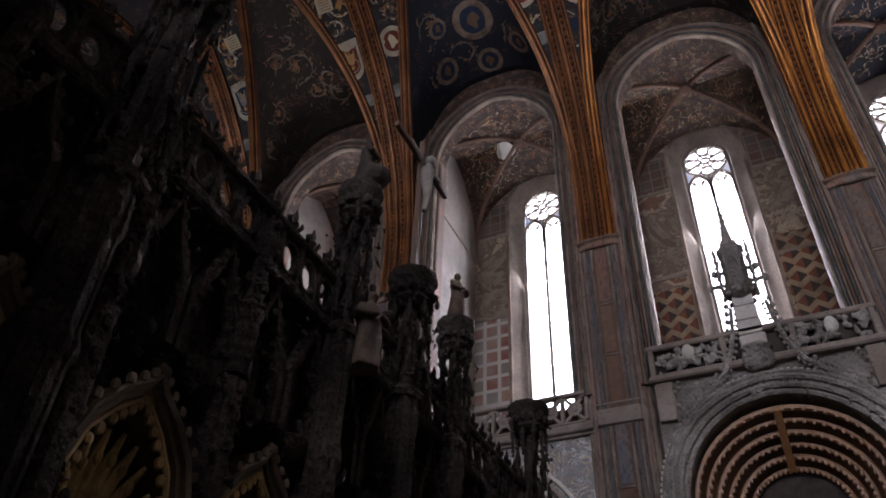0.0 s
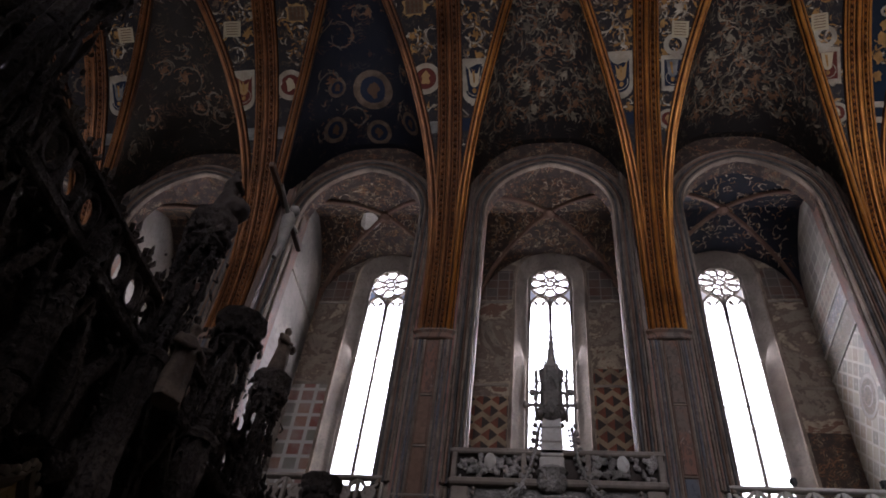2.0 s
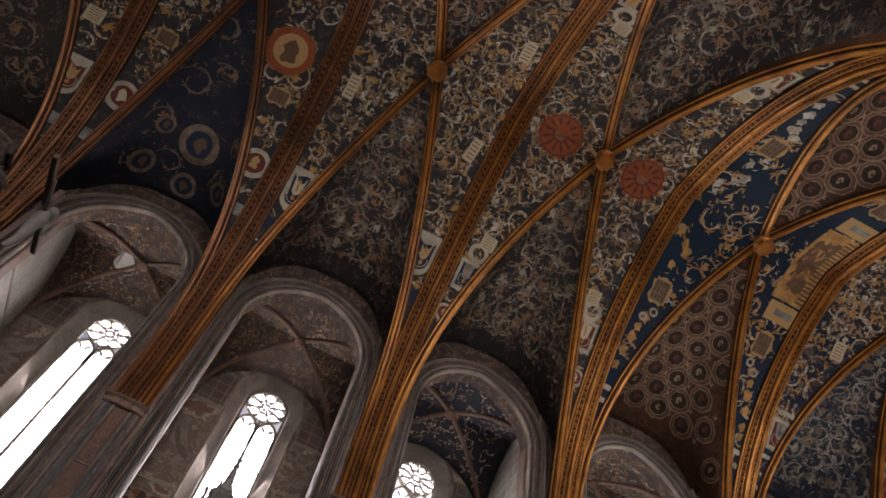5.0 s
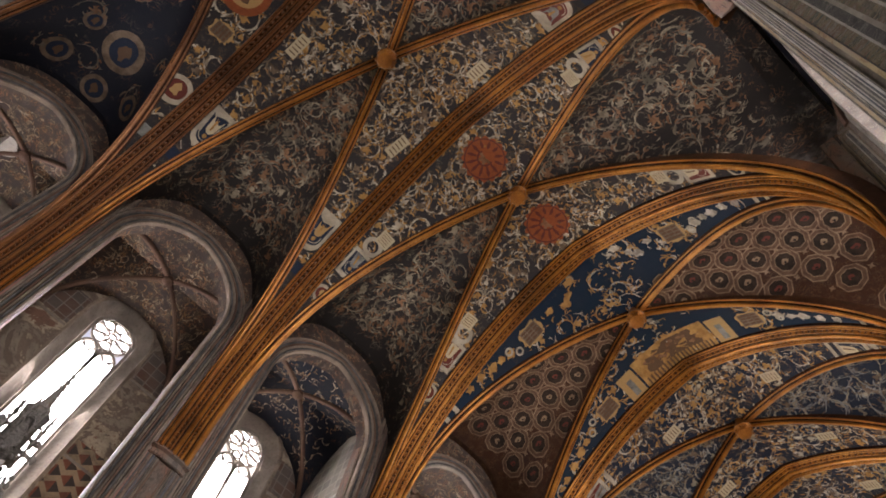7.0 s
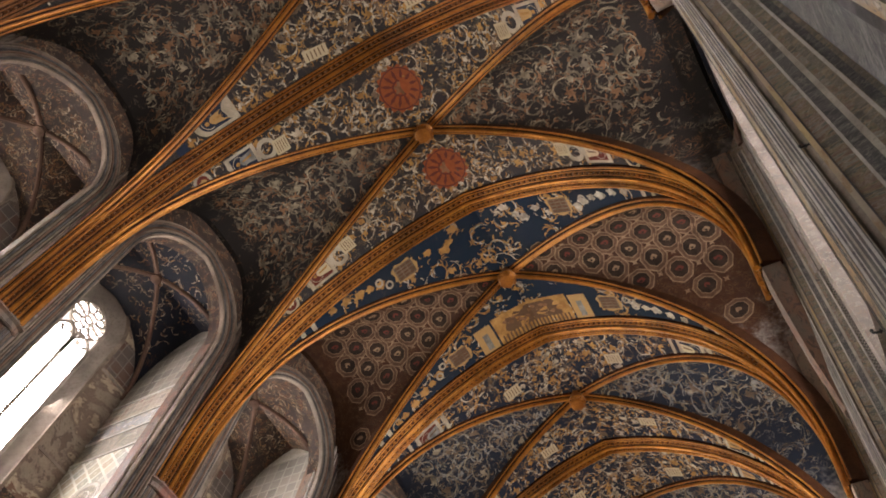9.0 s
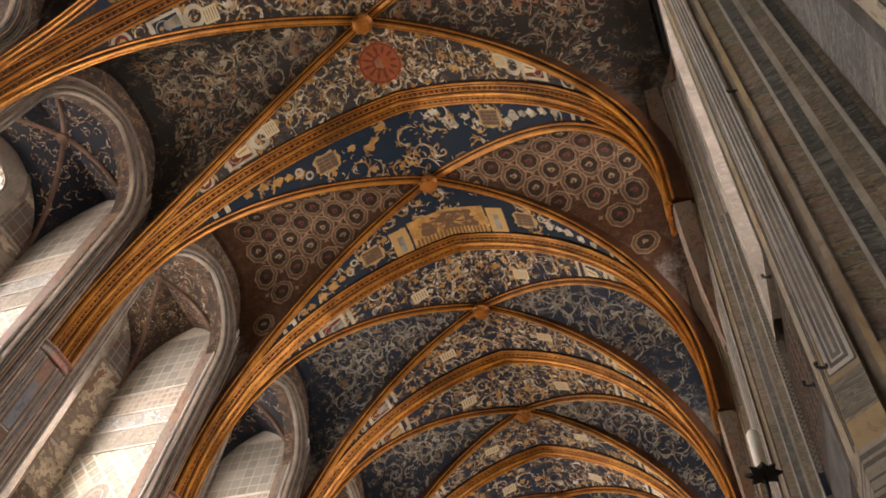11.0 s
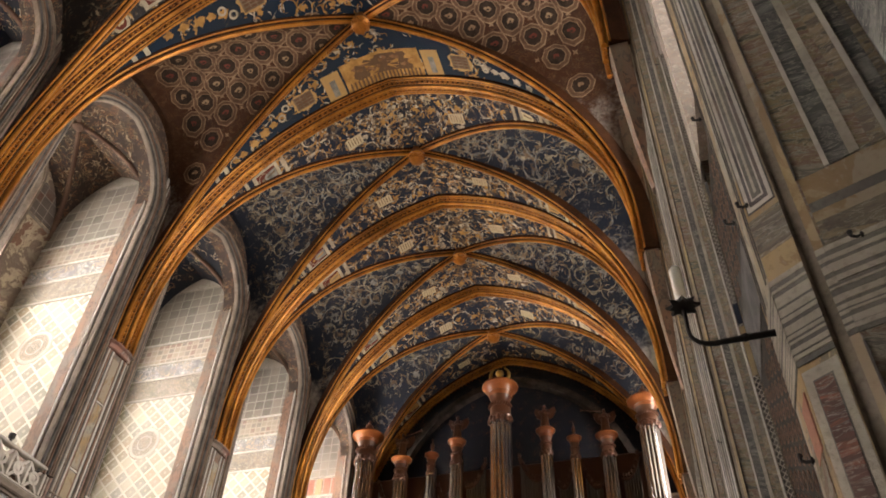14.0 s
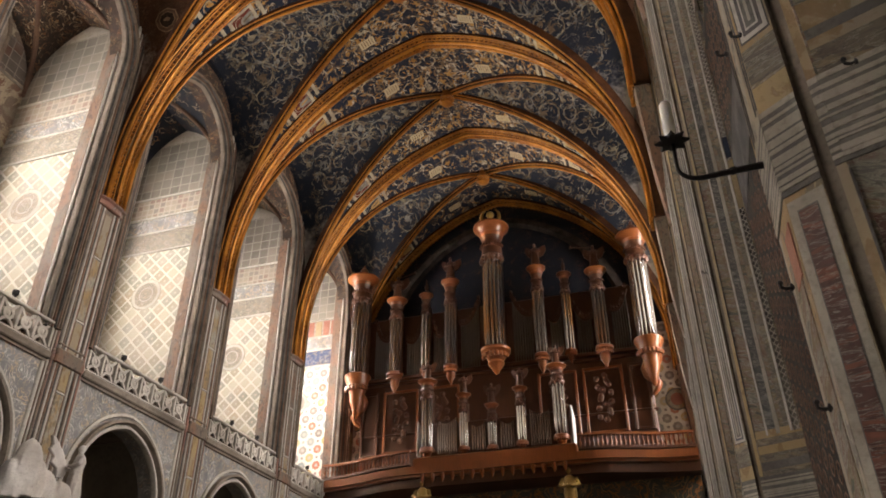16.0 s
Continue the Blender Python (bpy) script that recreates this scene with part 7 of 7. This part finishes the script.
M_PORT = carved("carved_grey_stone", (0.17, 0.155, 0.135), (0.38, 0.35, 0.31))
M_WOOD_P = wood("golden_brown_timber", (0.17, 0.075, 0.025), (0.30, 0.15, 0.06))
M_WOOD_PD = wood("dark_coffer_timber", (0.05, 0.026, 0.014), (0.11, 0.055, 0.025))
portal()


# ---------------------------------------------------------------- rood screen
XS = -5.3
M_SCREEN = carved("dark_carving", (0.026, 0.021, 0.018), (0.085, 0.068, 0.056))


def tangle(p, boxes, count, seed):
    """Small undercut leaves and knobs spread over the carved fronts."""
    q, s = random.Random(seed), Shape()
    for x0, x1, y0, y1, z0, z1 in boxes:
        for _ in range(count):
            c = Vector((q.uniform(x0, x1), q.uniform(y0, y1), q.uniform(z0, z1)))
            if q.random() < 0.5:
                s.ball(c, q.uniform(0.02, 0.055), 1, 1, q.uniform(0.8, 1.7), 5, 4)
            else:
                a, l = q.random() * 6.28, q.uniform(0.08, 0.2)
                s.tube([c, c + Vector((0.03, l * 0.5 * math.cos(a), l * 0.5 * math.sin(a))), c + Vector((0.0, l * math.cos(a + 0.8), l * math.sin(a + 0.8)))], [0.012, 0.026, 0.008], 5)
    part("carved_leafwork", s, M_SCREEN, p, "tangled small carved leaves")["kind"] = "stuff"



def tabernacle(p, y, z0, z1, w, statue=0.0, label="carved canopy column"):
    """A pinnacled column on the screen, with or without a statue on its capital."""
    s = Shape()
    s.lathe(XS + 0.1, y, [(w * 0.9, z0), (w, z0 + 0.1), (w * 0.5, z0 + 0.25), (w * 0.38, z1 - 0.75)], 8)
    for i in range(8):
        a = 2 * math.pi * i / 8
        c = (XS + 0.1 + w * 0.85 * math.cos(a), y + w * 0.85 * math.sin(a))
        hgt = (z1 - z0)
        for j in range(4):
            zz = z0 + 0.3 + j * hgt * 0.19
            o = 1.0 + 0.25 * ((i + j) % 2)
            e = (XS + 0.1 + w * 0.85 * o * math.cos(a + 0.2 * j), y + w * 0.85 * o * math.sin(a + 0.2 * j))
            s.lathe(*e, [(0.03, zz), (0.035, zz + hgt * 0.11), (0.065, zz + hgt * 0.13), (0.008, zz + hgt * 0.24)], 5)
            s.ball((e[0], e[1], zz + hgt * 0.04), 0.05, n=6, m=4)
            s.ball((e[0], e[1], zz + hgt * 0.17), 0.035, n=5, m=4)
    # clustered pier that carries the canopy
    for i in range(6):
        an = 2 * math.pi * i / 6
        s.lathe(XS + 0.1 + w * 0.55 * math.cos(an), y + w * 0.55 * math.sin(an), [(0.07, 0.0), (0.07, z0 - 1.9), (0.11, z0 - 1.8), (0.11, z0 - 1.7), (0.06, z0 - 1.55), (0.06, z0 - 0.6), (0.10, z0 - 0.45), (0.05, z0 + 0.1)], 6)
    s.lathe(XS + 0.1, y, [(w * 0.6, 0.0), (w * 0.6, z0 + 0.05)], 8)
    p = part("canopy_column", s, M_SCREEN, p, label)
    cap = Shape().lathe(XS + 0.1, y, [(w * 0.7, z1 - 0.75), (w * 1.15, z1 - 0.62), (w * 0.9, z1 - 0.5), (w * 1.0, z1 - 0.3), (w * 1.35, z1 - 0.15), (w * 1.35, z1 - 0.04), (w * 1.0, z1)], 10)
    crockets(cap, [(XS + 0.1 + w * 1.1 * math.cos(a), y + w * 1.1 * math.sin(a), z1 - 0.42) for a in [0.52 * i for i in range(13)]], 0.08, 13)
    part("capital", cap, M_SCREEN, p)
    r = w * 1.25
    tangle(p, [(XS + 0.1 - r, XS + 0.1 + r, y - r, y + r, z0 - 0.2, z1 - 0.2)], 110, int(y * 100))


def rood_screen():
    p = thing("rood_screen", (XS - 1, AXIS, 0), "dark flamboyant carved stone rood screen with niches and pinnacles", "rood screen")
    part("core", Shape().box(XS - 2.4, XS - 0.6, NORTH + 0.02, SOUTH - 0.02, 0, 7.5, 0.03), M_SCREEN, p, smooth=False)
    pitch = 1.81
    y, i = AXIS - 5.0 * pitch, 0
    while y < SOUTH - 1:
        yc = y + pitch / 2
        # ogee arch with an inner gilded rib
        arch_ = [(-0.80, 0.0), (-0.80, 3.9), (-0.77, 4.3), (-0.62, 4.72), (-0.36, 5.02), (-0.12, 5.2), (0, 5.36), (0.12, 5.2), (0.36, 5.02), (0.62, 4.72), (0.77, 4.3), (0.80, 3.9), (0.80, 0.0)]
        s = Shape().sweep([(XS, yc + a, b) for a, b in arch_], (1, 0, 0), [(-0.55, -0.05), (-0.5, 0.03), (0.02, 0.03), (0.05, 0.0), (0.02, -0.05)])
        s.sweep([(XS - 0.06, yc + a * 0.9, b * 0.985) for a, b in arch_], (1, 0, 0), [(-0.4, -0.03), (-0.4, 0.02), (0.02, 0.02), (0.02, -0.03)])
        crockets(s, [(XS + 0.02, yc + a * 1.06, b + 0.07) for a, b in arch_[2:11]], 0.05, 16)
        part("ogee_arch", s, M_ARCHD, p)
        g = Shape().tube([(XS - 0.12, yc + a * 0.82, b * 0.97) for a, b in arch_[1:12]], 0.035, 6)
        crockets(g, [(XS - 0.12, yc + a * 0.74, b * 0.955) for a, b in arch_[2:11]], 0.05, 18)
        part("gilded_cusping", g, M_GOLD_S, p, "worn gilded cusping")
        fan = Shape()
        for j in range(11):
            a = math.pi * (j + 0.5) / 11
            ca, sa = math.cos(a), math.sin(a)
            pts = [(XS - 0.56 + 0.32 * f * f, yc + (0.1 + 0.55 * f) * ca, 3.5 + 1.15 * f * sa + 0.12 * f) for f in (0.0, 0.2, 0.4, 0.6, 0.8, 1.0)]
            fan.tube(pts, [0.02, 0.05, 0.07, 0.075, 0.06, 0.02], 6)
            for f in (2, 3, 4):
                fan.ball((pts[f][0] + 0.05, pts[f][1], pts[f][2]), 0.045, 1, 1, 1.6, 6, 5)
        part("fan_ribs", fan, M_GOLD_S, p, "gilded fan of leaves under the arch")
        # niches above
        for q in (0, 1):
            yn = y + pitch * (0.27 + 0.5 * q)
            nic = Shape()
            nic.box(XS - 0.6, XS - 0.35, yn - 0.36, yn + 0.36, 5.6, 7.4)
            nic.sweep([(XS - 0.1, yn + a, b) for a, b in ((-0.38, 5.7), (-0.36, 6.5), (-0.18, 6.85), (0, 7.35), (0.18, 6.85), (0.36, 6.5), (0.38, 5.7))], (1, 0, 0), [(-0.3, -0.05), (-0.3, 0.05), (0.08, 0.05), (0.08, -0.05)])
            nic.lathe(XS - 0.15, yn, [(0.02, 5.45), (0.2, 5.6), (0.24, 5.75), (0.1, 5.8)], 8)
            crockets(nic, [(XS - 0.05, yn - 0.36, 6.55), (XS - 0.05, yn, 7.4), (XS - 0.05, yn + 0.36, 6.55)], 0.06, 9)
            part("niche", nic, M_SCREEN, p)
        # upright pinnacled buttress between the bays
        b = Shape().box(XS - 0.6, XS + 0.16, y - 0.13, y + 0.13, 0, 5.8, 0.05)
        b.lathe(XS + 0.05, y, [(0.17, 5.8), (0.14, 6.6), (0.2, 6.7), (0.12, 6.8), (0.1, 7.5), (0.16, 7.6), (0.02, 8.2)], 8)
        crockets(b, [(XS + 0.18, y, 5.0), (XS + 0.16, y, 8.0)], 0.07, 10)
        part("pinnacle", b, M_SCREEN, p)
        tangle(p, [(XS + 0.02, XS + 0.2, y - 0.2, y + 0.2, 3.6, 7.6), (XS - 0.25, XS + 0.05, y, y + pitch, 5.3, 7.5)], 80, i)
        y += pitch
        i += 1
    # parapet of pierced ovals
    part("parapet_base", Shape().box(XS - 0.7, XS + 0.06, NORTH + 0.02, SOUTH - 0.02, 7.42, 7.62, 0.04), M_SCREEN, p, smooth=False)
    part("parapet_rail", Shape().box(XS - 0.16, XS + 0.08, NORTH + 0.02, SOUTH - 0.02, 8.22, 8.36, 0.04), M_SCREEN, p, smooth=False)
    yy = NORTH + 0.25
    while yy < SOUTH - 0.3:
        o = Shape()
        o.tube([(XS - 0.04, yy + 0.17 * math.cos(a), 7.92 + 0.25 * math.sin(a)) for a in [2 * math.pi * i / 14 for i in range(15)]], 0.055, 6)
        o.box(XS - 0.1, XS + 0.02, yy + 0.18, yy + 0.26, 7.6, 8.24)
        part("parapet_oval", o, M_SCREEN, p)
        # fleuron of the crest over each oval
        c = Shape().lathe(XS - 0.04, yy, [(0.05, 8.34), (0.035, 8.46), (0.07, 8.52), (0.03, 8.58), (0.045, 8.64), (0.008, 8.78)], 6)
        for sd in (-1, 1):
            c.tube([(XS - 0.04, yy + sd * 0.02, 8.40), (XS - 0.04, yy + sd * 0.09, 8.47), (XS - 0.02, yy + sd * 0.14, 8.56), (XS, yy + sd * 0.11, 8.60)], [0.02, 0.035, 0.035, 0.01], 5)
        part("crest_fleuron", c, M_SCREEN, p)
        yy += 0.44
    for s in (-1, 1):
        tabernacle(p, AXIS + s * 1.85, 7.4, 10.05 if s > 0 else 10.25, 0.27)
        tabernacle(p, AXIS + s * 5.9, 6.6, 10.3, 0.36)
        # flying rib towards the middle column
        fl = Shape().tube([(XS, AXIS + s * (1.6 - 0.2 * i), 8.3 + 0.5 * (i / 6) ** 2) for i in range(7)], 0.06, 6)
        part("flying_rib", fl, M_SCREEN, p)
    tabernacle(p, AXIS + 0.05, 7.4, 9.85, 0.33)
    return p


M_BROWN = stone("brown_statue_stone", (0.05, 0.037, 0.028), (0.12, 0.09, 0.066), 3)
# gilding coloured brighter in place of lamps behind the screen arches
M_GOLD_S = gilded("lamplit_gilding", (0.24, 0.15, 0.06), (0.44, 0.30, 0.12), 0.1, 0.55)
M_ARCHD = stone("dull_gilt_arch", (0.07, 0.055, 0.040), (0.17, 0.135, 0.092), 2.6)
rood_screen()


def statue(name, x, y, z, h, turn, material, label, seated=False):
    s = Shape()
    figure(s, x, y, z, h, turn)
    if seated:
        s.ball((x + 0.1, y + 0.12, z + h * 0.3), 0.26, 1.2, 1, 0.9)
    ob = fuse(link_mesh(name, s, material, True), 0.025)
    return tagged(ob, label, "statue")


statue("statue", XS + 0.1, AXIS - 1.85, 10.25, 1.2, 0.6, M_DARK, "dark bowed stone statue on a screen column", True)
statue("statue", XS + 0.1, AXIS + 1.85, 10.05, 1.2, -0.2, M_BROWN, "brown robed stone statue on a screen column")
statue("statue", XS + 0.42, AXIS - 1.65, 6.95, 1.3, -0.4, M_BROWN, "small worn stone statue against the screen")


def crucifix():
    c = thing("crucifix", (XS + 0.1, AXIS + 0.05, 9.8), "dark wooden cross with a pale carved plain shape", "crucifix")
    x, y = XS + 0.1, AXIS + 0.05
    part("upright", Shape().box(x - 0.06, x + 0.06, y - 0.07, y + 0.07, 9.8, 13.35, 0.015), M_WOOD_PD, c, smooth=False)
    part("crossbar", Shape().box(x - 0.05, x + 0.05, y - 1.1, y + 1.1, 12.72, 12.86, 0.015), M_WOOD_PD, c, smooth=False)
    b = Shape()
    b.tube([(x + 0.12, y, 11.4), (x + 0.16, y + 0.04, 11.75), (x + 0.15, y - 0.02, 12.1), (x + 0.13, y, 12.45), (x + 0.12, y, 12.62)], [0.05, 0.08, 0.11, 0.14, 0.09], 9)
    b.ball((x + 0.18, y + 0.02, 12.74), 0.11, 1, 1, 1.2, 9, 6)
    for s in (-1, 1):
        b.tube([(x + 0.12, y + s * 0.08, 12.55), (x + 0.1, y + s * 0.35, 12.66), (x + 0.08, y + s * 0.62, 12.78)], [0.05, 0.04, 0.03], 7)
    part("carved_shape", b, M_BUTT_D, c, "pale carved plain shape")


crucifix()


# ---------------------------------------------------------------- white marble group by the south pier
def angel_group():
    s = Shape()
    x, y = pier_x(2) - 1.2, SOUTH - 1.6
    # billowing drapery behind
    for dx, dy, z, r, h in ((-0.75, 0.1, 6.7, 0.40, 3.2), (-0.35, 0.15, 6.6, 0.36, 2.6), (-0.05, 0.0, 6.6, 0.30, 2.0), (-1.05, 0.2, 6.6, 0.36, 2.2), (0.4, -0.1, 6.6, 0.38, 1.6), (0.8, 0.1, 6.55, 0.42, 1.2)):
        rings = []
        for i in range(9):
            t = i / 8
            rr = r * math.sqrt(max(0.02, 1 - (2 * t - 0.75) ** 2 * 0.62)) if t > 0 else r
            if t == 1:
                rr = 0.05
            rings.append([(x + dx + rr * (1 + 0.13 * math.sin(3 * a + 5 * t + dx * 7)) * math.cos(a), y + dy + rr * (1 + 0.13 * math.cos(4 * a - 3 * t)) * math.sin(a), z + h * 0.5 * t) for a in [2 * math.pi * k / 14 for k in range(14)]])
        s.loft(rings)
    figure(s, x + 0.95, y - 0.1, 6.9, 1.7, 2.6, False)
    # one raised wing
    w = [(0.85, 7.9), (0.55, 8.3), (0.15, 8.62), (-0.02, 8.66), (0.12, 8.4), (0.02, 8.25), (0.25, 8.1), (0.2, 7.9), (0.45, 7.8), (0.5, 7.55), (0.8, 7.6)]
    s.loft([[(x + a, y + 0.18, b) for a, b in w], [(x + a, y + 0.30, b) for a, b in w]])
    ob = tagged(fuse(link_mesh("statue", s, M_MARBLE, True), 0.035), "white marble winged statue on clouds over a pulpit canopy", "statue")
    can = thing("pulpit", (x + 0.2, y + 0.3, 0), "grey stone pulpit canopy fixed beside the pier", "pulpit")
    part("canopy", Shape().lathe(x + 0.2, y + 0.2, [(1.2, 6.0), (1.45, 6.15), (1.4, 6.4), (1.0, 6.7)], 14), M_STONE, can)
    part("back_panel", Shape().box(x - 0.5, x + 0.9, y + 1.0, SOUTH - 0.1, 2.2, 6.2, 0.05), M_STONE, can)
    part("desk", Shape().lathe(x + 0.2, y + 0.2, [(0.25, 0.0), (0.3, 1.4), (1.0, 2.0), (1.05, 3.1)], 12), M_STONE, can)
    return ob


angel_group()


# ---------------------------------------------------------------- candle bracket, hooks and floodlights
def sconce(x, y, z, reach):
    """A bent iron arm with a toothed pan and a candle tube."""
    c = thing("candle_sconce", (x, y, z), "black iron wall bracket with a white candle", "wall lamp", "candle brackets")
    bend = [(x, y - 0.118 + 0.118 * math.sin(a), z - 0.183 - 0.098 * math.cos(a)) for a in [math.pi / 2 * i / 8 for i in range(9)]]
    path = [(x, y - reach, z - 0.268), (x, y - reach * 0.62, z - 0.272)] + bend + [(x, y, z - 0.118), (x, y, z - 0.013)]
    arm = Shape().tube(path, [0.020, 0.018] + [0.0145 - 0.0005 * i for i in range(9)] + [0.0105, 0.013], 8)
    arm.lathe(x, y - reach * 0.62, [(0.005, z - 0.294), (0.025, z - 0.281), (0.026, z - 0.261), (0.005, z - 0.248)], 10)
    part("arm", arm, M_IRON, c)
    pan = Shape()
    n = 16
    rings = []
    for r, dz in ((0.020, -0.026), (0.072, -0.016), (0.081, 0.0), (0.039, 0.008), (0.026, 0.0)):
        rings.append([(x + r * (1 + 0.22 * math.cos(8 * 2 * math.pi * i / n)) * math.cos(2 * math.pi * i / n), y + r * (1 + 0.22 * math.cos(8 * 2 * math.pi * i / n)) * math.sin(2 * math.pi * i / n), z + dz) for i in range(n)])
    pan.loft(rings)
    part("drip_pan", pan, M_IRON, c, "toothed iron pan")
    part("candle", Shape().lathe(x, y, [(0.034, z), (0.034, z + 0.26), (0.024, z + 0.28), (0.005, z + 0.288)], 14), M_CANDLE, c, "white candle tube")


sconce(3.53, -0.209, 4.345, 0.44)


def hook(x, y, z):
    h = Shape().tube([(x, y - 0.03, z), (x, y + 0.025, z - 0.004), (x, y + 0.045, z + 0.004), (x, y + 0.048, z + 0.028)], 0.009, 6)
    h.ball((x, y + 0.046, z + 0.03), 0.014, 1, 1, 1, 8, 6)
    h.ball((x, y + 0.0, z), 0.02, 1, 0.5, 1, 8, 6)
    return tagged(link_mesh("wall_hook", h, M_IRON, True), "black iron hook on the painted pier", "hook", "wall hooks")


for x, y, z in ((3.294, -0.655, 4.79), (3.695, -0.625, 5.05), (3.70, -0.625, 6.12), (3.03, -1.05, 4.21), (10.606, -0.73, 7.29), (3.626, -0.625, 3.40), (3.52, -0.625, 2.75), (3.15, -0.82, 8.01), (10.27, -1.25, 16.3)):
    hook(x, y, z)


def floodlight(x, south=True, z=12.62):
    y = SOUTH + 0.13 if south else NORTH - 1.35
    s = 1 if south else -1
    f = thing("floodlight", (x, y, z), "small black floodlight on the gallery", "floodlight", "gallery floodlights")
    part("yoke", Shape().box(x - 0.02, x + 0.02, y - 0.03, y + 0.03, z, z + 0.14), M_IRON, f, smooth=False)
    part("housing", Shape().lathe(x, y + s * 0.02, [(0.07, z + 0.12), (0.1, z + 0.16), (0.1, z + 0.28), (0.06, z + 0.30)], 10), M_IRON, f)


for k in range(1, 6):
    for dx in (-1.1, 1.1):
        floodlight(bx(k) + dx)
        floodlight(bx(k) + dx, False, 11.55)
